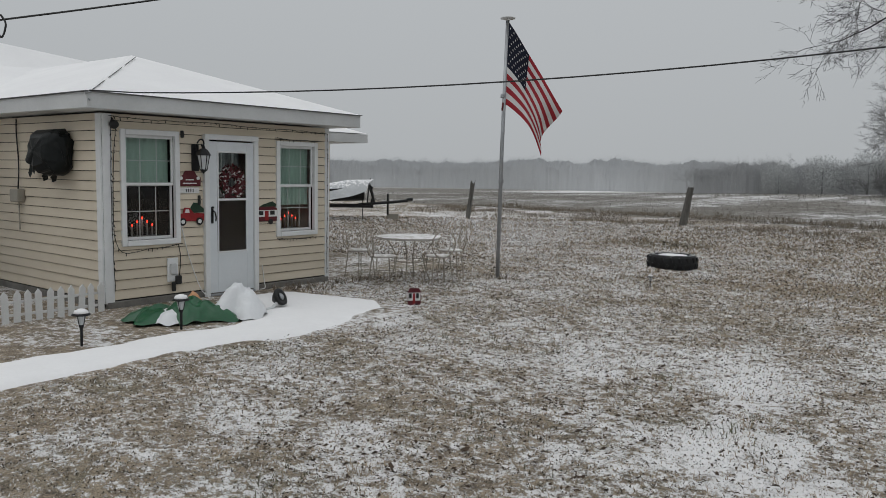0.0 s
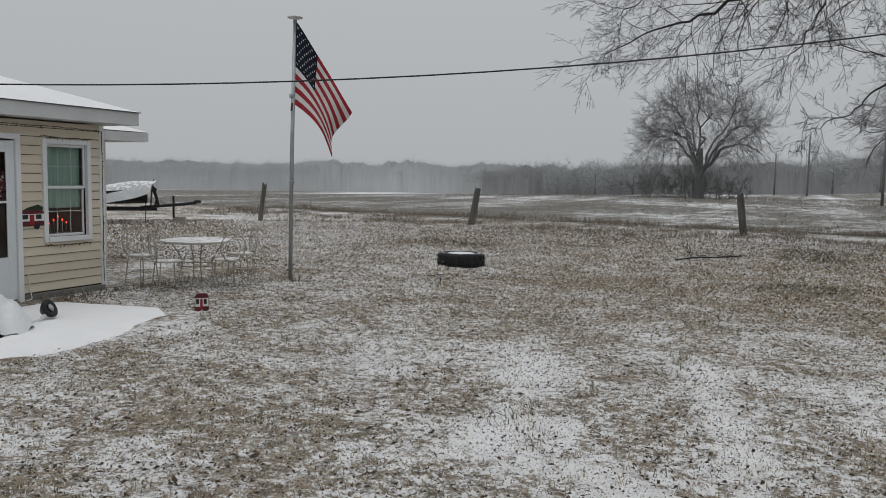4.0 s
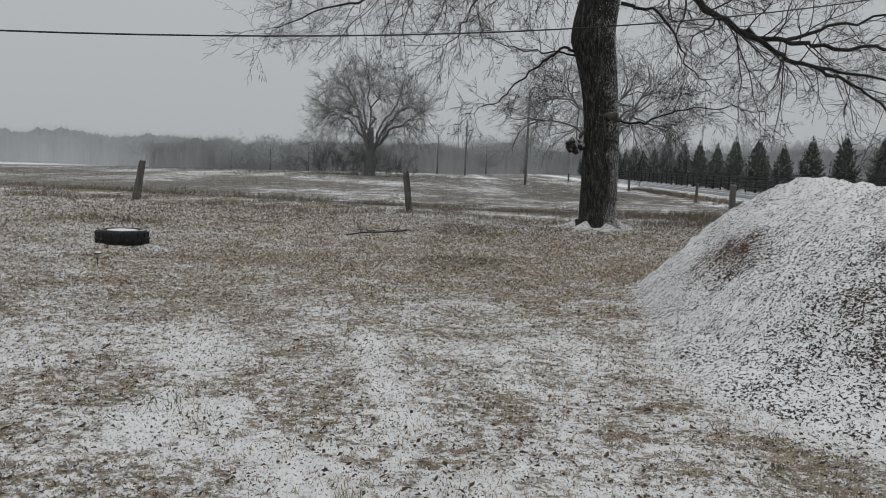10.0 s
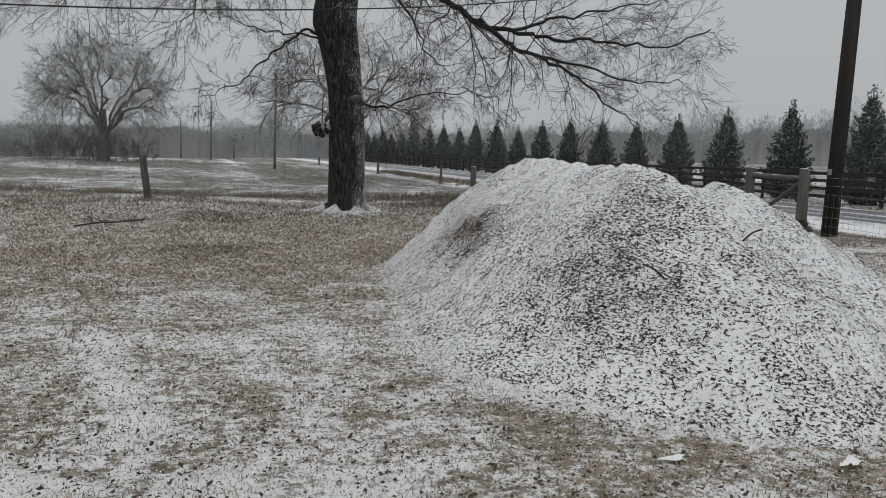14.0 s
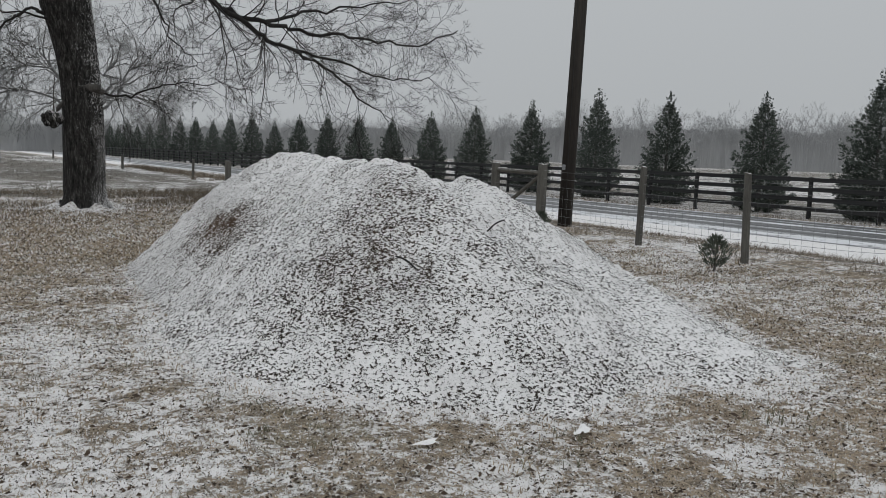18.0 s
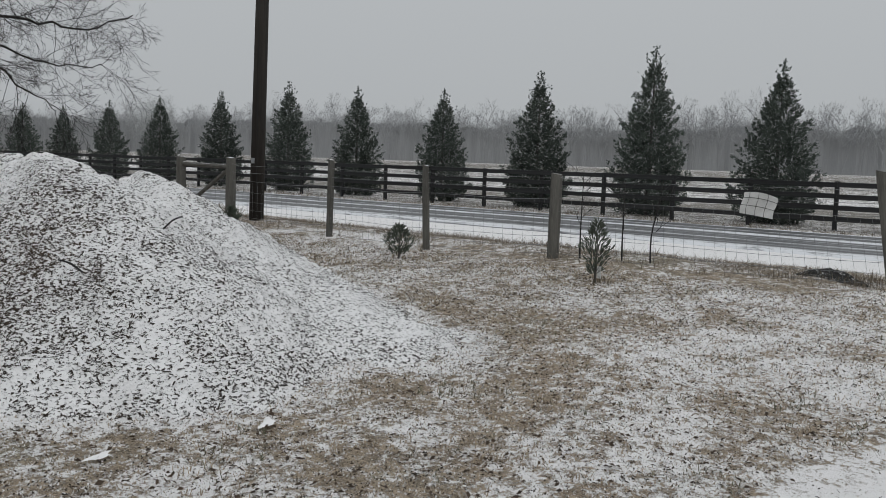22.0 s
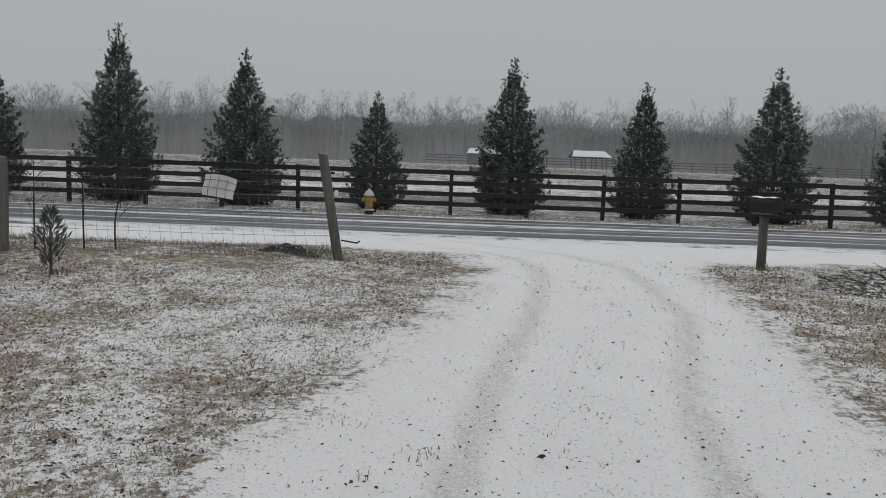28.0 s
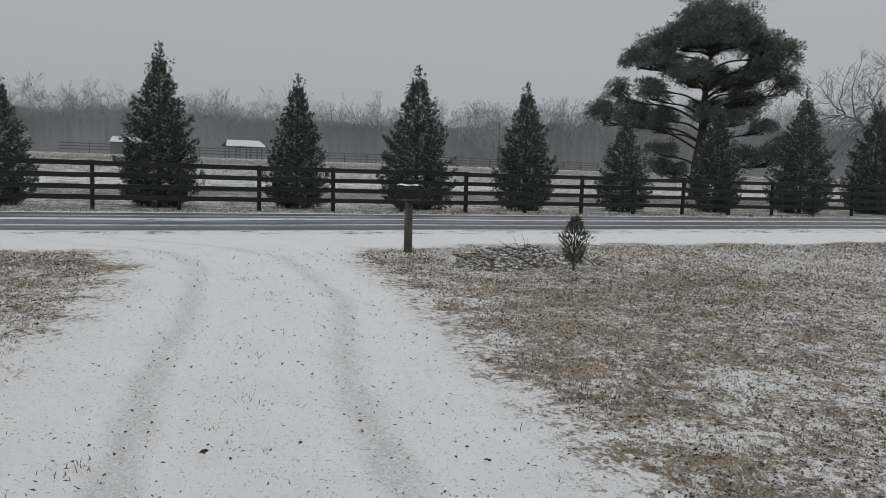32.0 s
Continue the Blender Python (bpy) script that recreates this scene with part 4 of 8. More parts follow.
    # limbs, relative to the foot
    limbs = [
        # towards the road: the long forked limb over the mound
        ([(-0.2, 0, 7.2), (1.4, -0.3, 6.7), (2.5, -0.4, 6.05), (3.35, -0.5, 5.47), (4.5, -0.7, 5.24), (5.8, -0.9, 5.06), (7.2, -1.1, 5.12), (8.6, -1.4, 5.0), (10.2, -1.7, 5.6)], 0.21, 0.02, 34, 1.9, 2, 0.1),
        ([(3.35, -0.5, 5.47), (4.5, -0.6, 4.85), (5.2, -0.8, 4.6), (6.4, -1.0, 4.05), (7.2, -1.2, 3.4), (8.1, -1.4, 2.75)], 0.14, 0.015, 22, 1.7, 2, 0.3),
        ([(5.2, -0.8, 4.6), (6.6, -1.0, 4.3), (8.2, -1.4, 4.0), (9.4, -1.5, 4.15)], 0.08, 0.012, 16, 1.5, 2, 0.2),
        ([(4.5, -0.7, 5.24), (5.8, -0.4, 5.7), (7.4, -0.6, 6.1), (9.2, -1.0, 6.4)], 0.10, 0.015, 18, 1.7, 2, 0.1),
        # towards the field
        ([(-0.4, 0.1, 6.6), (-2.0, 0.4, 7.5), (-3.9, 0.7, 7.2), (-5.4, 0.9, 6.75), (-6.4, 1.0, 6.3), (-8.0, 1.3, 5.9), (-9.6, 1.5, 5.35)], 0.2, 0.015, 34, 2.0, 2, 0.45),
        ([(-0.4, -0.1, 6.9), (-1.8, -0.6, 7.3), (-3.2, -1.0, 6.6), (-3.9, -1.2, 5.4), (-4.4, -1.4, 4.6)], 0.12, 0.012, 22, 1.7, 2, 0.6),
        ([(-0.5, 0, 7.4), (-2.6, 0.1, 8.3), (-5.0, 0.2, 8.2), (-7.4, 0.3, 7.2), (-8.8, 0.3, 6.2)], 0.16, 0.015, 26, 2.0, 2, 0.5),
        ([(-0.9, 0.02, 4.83), (-1.3, 0.1, 4.9), (-1.9, 0.3, 4.42), (-2.6, 0.4, 3.7), (-3.2, 0.5, 3.25), (-4.0, 0.6, 2.95)], 0.075, 0.01, 14, 1.1, 2, 0.3),
        ([(-0.85, -0.1, 4.7), (-1.6, -0.4, 4.75), (-2.8, -0.7, 4.8), (-3.8, -0.9, 5.0)], 0.05, 0.01, 10, 1.0, 2, 0.3),
        # low ones on the road side
        ([(0.35, -0.3, 3.0), (1.0, -0.4, 2.95), (1.9, -0.5, 3.3), (3.0, -0.6, 3.5), (4.2, -0.8, 3.3)], 0.055, 0.01, 16, 1.2, 2, 0.15),
        ([(0.3, 0.2, 6.2), (1.2, 0.2, 6.0), (1.9, 0.1, 5.2), (2.4, 0.0, 4.4), (2.9, 0, 3.9)], 0.09, 0.01, 18, 1.5, 2, 0.5),
        ([(0.1, -0.2, 7.4), (1.0, -1.6, 7.6), (1.8, -3.0, 7.0), (2.4, -4.2, 6.2)], 0.13, 0.012, 20, 1.9, 2, 0.5),
        ([(-0.2, -0.2, 7.6), (-1.0, -1.8, 8.0), (-1.8, -3.2, 7.4), (-2.4, -4.4, 6.3)], 0.13, 0.012, 22, 1.9, 2, 0.6),
        ([(0.2, 0.2, 7.6), (2.2, 0.8, 8.6), (4.6, 1.0, 8.6), (7.0, 1.2, 7.8)], 0.15, 0.015, 22, 2.0, 2, 0.3),
    ]
    g = np.random.default_rng(44)
    for pts, r0, r1, tw, ln, dep, sag in limbs:
        V, F = limb(g, pts, r0 * 0.62, r1 * 0.7, int(tw * 1.05), ln * 0.95, sag)
        part("limb", np_mesh("limb", V, F, TWIG), None, tree)
    segs = branching(g, [(-0.1, 0, 7.6)] * 6, [(math.cos(1.05 * k), math.sin(1.05 * k), 1.1) for k in range(6)], [3.4] * 6, [0.16] * 6, [(5, 0.08, 0, 4, 0.6, 0.62, 0.6), (4, 0.1, 0, 4, 0.6, 0.6, 0.6), (3, 0.1, 0, 3, 0.6, 0.6, 0.6), (2, 0.1, 0, 0, 0, 0, 0)], 0.006)
    part("crown", np_mesh("crown", *stick_arrays(segs, 5), BARK), None, tree)


ROOTSNOW = field_like("root_snow", (0.06, 0.05, 0.04), (0.16, 0.13, 0.1), (0.3, 0.26, 0.2), 0.43)
yard_oak()


def bare_tree(name, at, label, top, wide, seed, mat, limbs=8, trunk_r=0.5, fork=0.14, low=20.0, rmin=0.012, droop=0.0, kids=5, boughs=130):
    """Spreading bare tree: a short bole, then limbs that fan up and arch out, forking to fine twigs."""
    g = np.random.default_rng(seed)
    tree = thing(name, (at[0], at[1], hz(*at)), label, "tree")
    zf = top * fork
    bole = smooth_path([(0, 0, -0.3), (0.02, 0, 0.3), (0.08, 0.02, zf * 0.7), (0.05, 0, zf * 1.25), (0.12, 0.05, top * 0.42)], 4)
    m = len(bole)
    part("trunk", Buf().tube(bole, [trunk_r * float(np.interp(i / (m - 1), [0, 0.15, 0.6, 1], [1.5, 1.05, 0.85, 0.3])) for i in range(m)], 12), mat, tree, smooth=True)
    # main limbs arch from the bole into the crown
    mid, tall = 0.54 * top, 0.46 * top
    nodes, aims, owner = [], [], []
    for k in range(limbs):
        w = 2.39996 * k + g.uniform(-0.25, 0.25)
        e = math.sin(radians(low)) + (0.98 - math.sin(radians(low))) * (((k * 5) % limbs) + 0.5) / limbs
        q = math.sqrt(max(1 - e * e, 0.03))
        end = Vector((0.62 * wide * q * math.cos(w), 0.62 * wide * q * math.sin(w), mid + 0.62 * tall * e))
        st = Vector((0.05, 0, zf * g.uniform(0.7, 1.6)))
        c1 = st.lerp(end, 0.4) + Vector((*g.normal(0, 0.04 * wide, 2), 0.10 * top * q))
        path = smooth_path([st, c1, end], 5)
        m = len(path)
        P = np.array([tuple(p) for p in path])
        P[2:-1] += g.normal(0, 0.012 * top, (m - 3, 3))
        rad = trunk_r * g.uniform(0.26, 0.36) * np.linspace(1.0, 0.3, m)
        nodes.append(P[3:])
        aims.append(unit(np.gradient(P, axis=0))[3:])
        owner.append(np.full(m - 3, k))
        main = [P[:-1], P[1:], rad[:-1], rad[1:]]
        part("limb", np_mesh("limb", *stick_arrays(main, 7), mat), None, tree)
    N, C, K = np.concatenate(nodes), np.concatenate(aims), np.concatenate(owner)
    # boughs reach out from them to every side of the rounded crown
    m = boughs
    e = 1 - 1.62 * (np.arange(m) + 0.5) / m
    w = 2.39996 * np.arange(m)
    q = np.sqrt(1 - e * e)
    shell = g.uniform(0.72, 1.0, m) * (1 + 0.10 * np.sin(3 * w) * q)
    T = np.stack([wide * q * np.cos(w) * shell, wide * q * np.sin(w) * shell, mid + tall * e * shell - droop * 10 * q], 1)
    inner = np.array([0, 0, mid * 0.8])
    gap = T[:, None, :] - N[None]
    cost = np.linalg.norm(gap, axis=2) - 0.35 * np.sum(gap * C[None], axis=2) + 3.0 * (np.linalg.norm(N - inner, axis=1)[None] > 0.85 * np.linalg.norm(T - inner, axis=1)[:, None])
    i = np.argmin(cost, axis=1)
    S, dist = N[i], np.linalg.norm(T - N[i], axis=1)
    B = S + C[i] * (0.5 * dist)[:, None] + g.normal(0, 0.012 * top, (m, 3))
    ts = np.linspace(0, 1, 7)
    L = [S * (1 - t) ** 2 + B * 2 * t * (1 - t) + T * t * t + g.normal(0, 0.006 * top, (m, 3)) * (0 < t < 1) for t in ts]
    r0 = np.clip(0.018 * dist, 2.2 * rmin, 0.09)
    for k in range(limbs):
        o = K[i] == k
        if not o.any():
            continue
        segs = [[], [], [], []]
        for a in range(6):
            for u, v in zip(segs, (L[a][o], L[a + 1][o], r0[o] * (1 - 0.11 * a), r0[o] * (1 - 0.11 * (a + 1)))):
                u.append(v)
        segs = [np.concatenate(u) for u in segs]
        starts, heads = [], []
        for a in (2, 3, 4, 5, 6, 6, 6):
            along = unit(L[a][o] - L[a - 1][o])
            starts.append(L[a][o])
            heads.append(unit(along * 0.7 + unit(g.normal(0, 1, along.shape)) * 0.75 + np.array([0, 0, 0.1 - 2 * droop])))
        P, D = np.concatenate(starts), np.concatenate(heads)
        twigs = branching(g, P, D, top * g.uniform(0.06, 0.13, len(P)), np.full(len(P), 1.6 * rmin), [(4, 0.12, -droop, kids, 0.7, 0.55, 0.7), (3, 0.13, -droop, 3, 0.7, 0.6, 0.8), (2, 0.12, -droop, 0, 0, 0, 0)], rmin)
        V, F = merge([stick_arrays(segs, 4), stick_arrays(twigs, 3)])
        part("bough", np_mesh("bough", V, F, mat), None, tree)
    return tree


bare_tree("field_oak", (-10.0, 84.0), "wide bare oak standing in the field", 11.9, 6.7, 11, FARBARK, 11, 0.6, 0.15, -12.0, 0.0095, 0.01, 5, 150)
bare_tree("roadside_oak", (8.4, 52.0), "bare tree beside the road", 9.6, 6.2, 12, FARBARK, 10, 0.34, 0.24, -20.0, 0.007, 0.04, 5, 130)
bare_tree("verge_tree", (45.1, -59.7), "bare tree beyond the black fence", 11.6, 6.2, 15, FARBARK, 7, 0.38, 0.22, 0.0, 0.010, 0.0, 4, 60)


def brush_clump(name, at, label, r, h, n, seed, mat):
    """A thicket of low bare stems."""
    g = np.random.default_rng(seed)
    w, q = g.uniform(0, 6.283, n), g.random(n) ** 0.6
    x, y = at[0] + r * q * np.cos(w), at[1] + 0.5 * r * q * np.sin(w)
    D = np.stack([g.uniform(-0.6, 0.6, n), g.uniform(-0.6, 0.6, n), np.ones(n)], 1)
    segs = branching(g, np.stack([x, y, height(x, y) - 0.1], 1), D, h * g.uniform(0.35, 0.7, n) * (1.1 - 0.5 * q), np.full(n, 0.03), [(4, 0.12, 0.0, 5, 0.7, 0.6, 0.6), (3, 0.15, 0.0, 5, 0.7, 0.6, 0.6), (2, 0.15, 0, 4, 0.7, 0.6, 0.7), (2, 0.1, 0, 0, 0, 0, 0)], 0.012)
    tagged(part(name, np_mesh(name, *stick_arrays(segs), mat), None), label, "brush", kind="stuff")


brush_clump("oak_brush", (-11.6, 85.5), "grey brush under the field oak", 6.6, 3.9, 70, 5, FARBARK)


# ---------------------------------------------------------------- arborvitae row behind the black fence
def frond_cone(seed):
    """Conical evergreen crown: ragged upswept boughs of flat sprays and a sparse leader."""
    rng = random.Random(seed)
    b = Buf()
    H = 5.0
    def spray(q0, d, L):
        s = d.cross(Vector((rng.uniform(-1, 1), rng.uniform(-1, 1), rng.uniform(0.2, 1)))).normalized()
        wd = L * 0.2
        nrm = d.cross(s)
        for ang, ln in ((0.0, 1.0), (0.6, 0.75), (-0.6, 0.75)):
            dd = (d * math.cos(ang) + s * math.sin(ang))
            ps = (s * math.cos(ang) - d * math.sin(ang)) * wd * 0.5
            o = len(b.v)
            b.v += [tuple(q0), tuple(q0 + dd * L * ln * 0.55 + ps + nrm * 0.015), tuple(q0 + dd * L * ln), tuple(q0 + dd * L * ln * 0.55 - ps)]
            b.f.append((o, o + 1, o + 2, o + 3))
    def bough(z, w, reach, n, size):
        rise = rng.uniform(0.25, 0.6)
        out = Vector((math.cos(w), math.sin(w), 0))
        side = Vector((-math.sin(w), math.cos(w), 0))
        for k in range(n):
            t = 0.25 + 0.75 * rng.random() ** 0.7
            fan = 0.34 * reach * (1.1 - 0.6 * t)
            p = out * reach * t + side * rng.gauss(0, fan * 0.5) + Vector((0, 0, z + reach * rise * t * t + rng.gauss(0, 0.06)))
            d = (out * rng.uniform(0.4, 1.0) + side * rng.uniform(-0.7, 0.7) + Vector((0, 0, rng.uniform(0.1, 0.9)))).normalized()
            spray(p - d * size * 0.4, d, size * rng.uniform(0.7, 1.3))
    for k in range(240):
        u = ((k + rng.random()) / 240) ** 1.3 * 0.9
        r = float(np.interp(u, [0, 0.08, 0.28, 0.5, 0.7, 0.87, 0.95], [1.15, 1.30, 1.20, 0.92, 0.57, 0.24, 0.1]))
        bough(u * H - 0.05, k * 2.39996 + rng.uniform(-0.4, 0.4), r * rng.uniform(0.74, 1.14), int(10 + 36 * r), 0.10 + 0.03 * r)
    for k in range(26):
        u = 0.80 + 0.18 * k / 25
        bough(u * H, k * 2.39996, 0.26 * (1.02 - u) / 0.16 * rng.uniform(0.3, 1.6) + 0.04, 6, 0.09)
    for k in range(20):
        spray(Vector((0.02 * math.sin(k), 0.02 * math.cos(k), H * (0.91 + 0.09 * k / 19))), Vector((rng.uniform(-0.5, 0.5), rng.uniform(-0.5, 0.5), 1)).normalized(), 0.10)
    return b


def arborvitae_row():
    crowns = []
    for k in range(4):
        t = thing("arborvitae", (28.2, 0, 0), "conical green arborvitae lightly frosted with snow", "tree", "arborvitae row along the fence")
        part("crown", frond_cone(k + 1), CONIFER, t)
        part("trunk", Buf().tube([(0, 0, -0.2), (0, 0, 4.4)], [0.09, 0.015], 7), BARK, t)
        crowns.append(t)
    spots = [(34.76, 5.17), (29.66, 5.5), (25.12, 5.15), (20.24, 4.91), (15.62, 5.5), (11.0, 5.82), (6.63, 5.56), (2.06, 4.49), (-2.6, 5.55), (-7.19, 4.6), (-11.75, 5.55), (-16.42, 5.57), (-21.26, 4.4), (-26.3, 4.81), (-31.54, 6.1), (-36.55, 6.2), (-41.6, 5.4), (40.1, 4.75), (45.12, 4.91), (50.33, 4.88), (55.42, 4.9), (61.05, 4.96), (66.93, 5.21), (72.7, 4.99), (78.95, 5.59), (85.7, 5.47), (91.71, 5.22), (98.59, 6.06), (105.49, 5.95), (113.97, 6.3), (121.8, 5.7)]
    spots += [(129.5 + 7.0 * k, 5.6 + 0.5 * math.sin(k * 2.3)) for k in range(10)]
    rng = random.Random(8)
    for k, (y, top) in enumerate(spots):
        z = hz(28.2, y)
        m = pose(28.2, y, z, 0, 0, rng.uniform(0, 360))
        s = (top - z) / 4.95
        wide = 1.2 if -22 < y < -20 else 1.03
        m = m @ Matrix.Diagonal((s * wide * rng.uniform(0.92, 1.04), s * wide * rng.uniform(0.92, 1.04), s, 1))
        if k < 4:
            crowns[k].matrix_basis = m
        else:
            copy_thing(crowns[k % 4], m)


arborvitae_row()


# ---------------------------------------------------------------- black board fence
def board_fence():
    fence = thing("board_fence", (26, 0, hz(26, 0)), "black four-board paddock fence dusted with snow", "fence")
    post = Buf().box((0, 0, 0.68), (0.12, 0.12, 1.56), 0.012).mesh("post", FENCEBLACK)
    rail = Buf().box((0, 0, 0), (0.03, 1.0, 0.145), 0.006).mesh("rail", FENCEBLACK)
    rng = random.Random(2)
    step = 2.45
    for k in range(-22, 58):
        y = 4.36 + step * k
        part("post", post, FENCEBLACK, fence, at=pose(0, y, 0, rng.uniform(-1, 1), rng.uniform(-1, 1), 0))
        for z in (0.36, 0.69, 1.02, 1.36):
            part("rail", rail, FENCEBLACK, fence, at=pose(-0.077, y + step / 2, z + rng.uniform(-0.012, 0.012), rng.uniform(-0.25, 0.25), 0, 0) @ Matrix.Diagonal((1, step - 0.004, 1, 1)))


board_fence()


# ---------------------------------------------------------------- far woods
def far_woods():
    g = np.random.default_rng(5)

    def wild_tree(seed):
        """One leafless forest tree of height 1, as thin tapered blades."""
        q = np.random.default_rng(seed)
        n = 6
        bole = branching(q, [(0, 0, -0.06)], [(0.02, 0, 1)], [0.74], [0.011], [(6, 0.03, 0, 0, 0, 0, 0)], 0.001, 0.4)
        w = np.arange(n) * 2.4 + q.uniform(-0.4, 0.4, n)
        z = q.uniform(0.30, 0.66, n)
        up = q.uniform(0.9, 1.9, n)
        segs = branching(q, np.stack([0 * z, 0 * z, z], 1), np.stack([np.cos(w), np.sin(w), up], 1), q.uniform(0.2, 0.34, n), np.full(n, 0.006), [(3, 0.12, 0.02, 4, 0.75, 0.6, 0.55), (2, 0.16, 0.03, 6, 0.8, 0.6, 0.55), (2, 0.16, 0.02, 5, 0.8, 0.62, 0.7), (1, 0.1, 0, 0, 0, 0, 0)], 0.0013)
        A, B, ra, rb = [np.concatenate([a, b]) for a, b in zip(bole, segs)]
        f = unit(np.cross(B - A, q.normal(0, 1, A.shape)))
        V = np.stack([A - f * ra[:, None], A + f * ra[:, None], B + f * rb[:, None], B - f * rb[:, None]], 1)
        return V.reshape(-1, 3), np.arange(4 * len(A)).reshape(-1, 4)

    kinds = [wild_tree(k) for k in range(7)]

    def stand(name, label, a0, a1, r0, lo, hi, rise, mat, every, floor=0.4):
        """Leafless woods in three ranks: single trees over a ragged understorey."""
        arrays = []
        for rank, (dr, share) in enumerate(((0.0, 0.86), (13.0, 1.0), (27.0, 1.06))):
            rad = r0 + dr
            length = radians(a1 - a0) * rad
            n = int(length / every)
            s = (np.arange(n) + g.uniform(-0.45, 0.45, n)) * length / n
            tall = lambda v: np.interp(np.degrees(v / rad) + a0, [p[0] for p in rise], [p[1] for p in rise]) * (0.88 + 0.16 * vnoise(v, 0 * v, 0.021, 60 + rank) + 0.10 * vnoise(v, 0 * v, 0.06, 70 + rank))
            hh = g.uniform(lo, hi, n) * share * tall(s)
            ang = radians(a0) + s / rad
            rr = rad + g.normal(0, 2.0, n)
            x, y = rr * np.sin(ang), rr * np.cos(ang)
            z = height(x, y)
            for k in range(n):
                V, F = kinds[int(g.integers(7))]
                w = g.uniform(0, 6.283)
                c, d = math.cos(w) * hh[k] * g.uniform(0.8, 1.15), math.sin(w) * hh[k]
                arrays.append((np.stack([V[:, 0] * c - V[:, 1] * d + x[k], V[:, 0] * d + V[:, 1] * c + y[k], V[:, 2] * hh[k] + z[k]], 1), F))
            # understorey: a closed ragged thicket, with shoots along its top
            s = np.arange(0, length, 0.5)
            top = 0.5 * (lo + hi) * share * tall(s) * floor * (0.84 + 0.2 * vnoise(s, 0 * s, 0.08, 80 + rank) + 0.14 * vnoise(s, 0 * s, 0.27, 90 + rank)) + g.uniform(-0.4, 0.4, len(s))
            ang = radians(a0) + s / rad
            bulge = 0.4 * np.sin(s * 0.5 + rank) + g.normal(0, 0.2, len(s))
            ring = []
            for u in (-0.3, 0.35, 0.75, 1.0):
                rr = rad + 4 + bulge * (u > 0)
                x, y = rr * np.sin(ang), rr * np.cos(ang)
                ring.append(np.stack([x, y, height(x, y) + top * u], 1))
            ring = np.stack(ring, 1)
            m, k = ring.shape[:2]
            idx = np.arange(m * k).reshape(m, k)
            arrays.append((ring.reshape(-1, 3), np.stack([idx[:-1, :-1], idx[1:, :-1], idx[1:, 1:], idx[:-1, 1:]], -1).reshape(-1, 4)))
            m = int(length * 45)
            i = g.integers(0, len(s), m)
            a = ring[i, 3] - np.stack([np.sin(ang[i]), np.cos(ang[i]), 0 * ang[i]], 1) * g.uniform(0, 2, m)[:, None] - np.array([0, 0, 1.0]) * g.uniform(0.2, 2.0, m)[:, None]
            e = a + np.stack([g.normal(0, 0.8, m), g.normal(0, 0.8, m), g.uniform(0.5, 2.4, m)], 1)
            f = unit(np.cross(e - a, g.normal(0, 1, (m, 3)))) * g.uniform(0.01, 0.022, m)[:, None]
            arrays.append((np.stack([a - f, a + f, e + 0.3 * f, e - 0.3 * f], 1).reshape(-1, 3), np.arange(4 * m).reshape(-1, 4)))
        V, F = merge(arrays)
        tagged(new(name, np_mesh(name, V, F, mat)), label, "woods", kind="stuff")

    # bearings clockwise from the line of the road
    stand("distant_woods", "pale woods far past the field, toned for thicker haze", -80, -19, 300, 9.4, 10.8, ((-80, 1.0), (-19, 1.0)), PALEWOOD, 11.0, 0.95)
    stand("field_woods", "grey woods at the edge of the field, toned for haze", -21.5, 4, 190, 8.6, 10.4, ((-21.5, 0.85), (-19, 1.0), (-8, 1.0), (4, 0.85)), FARWOOD, 4.2, 0.85)
    stand("paddock_woods", "grey woods past the paddock, toned for haze", 3, 150, 190, 13.2, 16.6, ((3, 0.55), (30, 0.66), (46, 0.92), (60, 1.0), (150, 1.05)), FARWOOD, 4.8, 0.66)


# paler than the nearer woods: thicker haze painted into the colour
PALEWOOD = plain("haze_pale_far_wood", (0.54, 0.55, 0.56), (0.60, 0.61, 0.62), 0.9, 1.0, 0.3, 4.0, stretch=(1, 1, 0.12))
far_woods()


def far_pine(x, y, h, seed):
    """Rounded conifer among the far woods, its crown paled for haze."""
    rng = random.Random(seed)
    t = thing("far_pine", (x, y, hz(x, y)), "rounded evergreen among the far grey woods", "tree", "far evergreens")
    part("trunk", Buf().tube([(0, 0, -0.5), (0, 0, h * 0.7)], [0.25, 0.1], 6), FARBARK, t)
    b = Buf()
    for k in range(5200):
        w, e, q = rng.uniform(0, 6.283), rng.uniform(-1, 1), rng.random() ** 0.36
        lump = 1 + 0.12 * math.sin(3 * w + seed) * math.cos(4 * e)
        c = Vector((math.cos(w) * math.sqrt(1 - e * e) * 0.46, math.sin(w) * math.sqrt(1 - e * e) * 0.46, 0.56 + 0.44 * e)) * h
        c = Vector((c.x * q * lump, c.y * q * lump, 0.5 * h + (c.z - 0.5 * h) * q * lump))
        d = Vector((rng.uniform(-1, 1), rng.uniform(-1, 1), rng.uniform(-0.5, 1))).normalized() * rng.uniform(0.15, 0.3)
        f = d.cross(Vector((rng.uniform(-1, 1), rng.uniform(-1, 1), rng.uniform(-1, 1)))).normalized() * 0.05
        b.quad(c - d, c + f, c + d, c - f)
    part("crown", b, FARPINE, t)


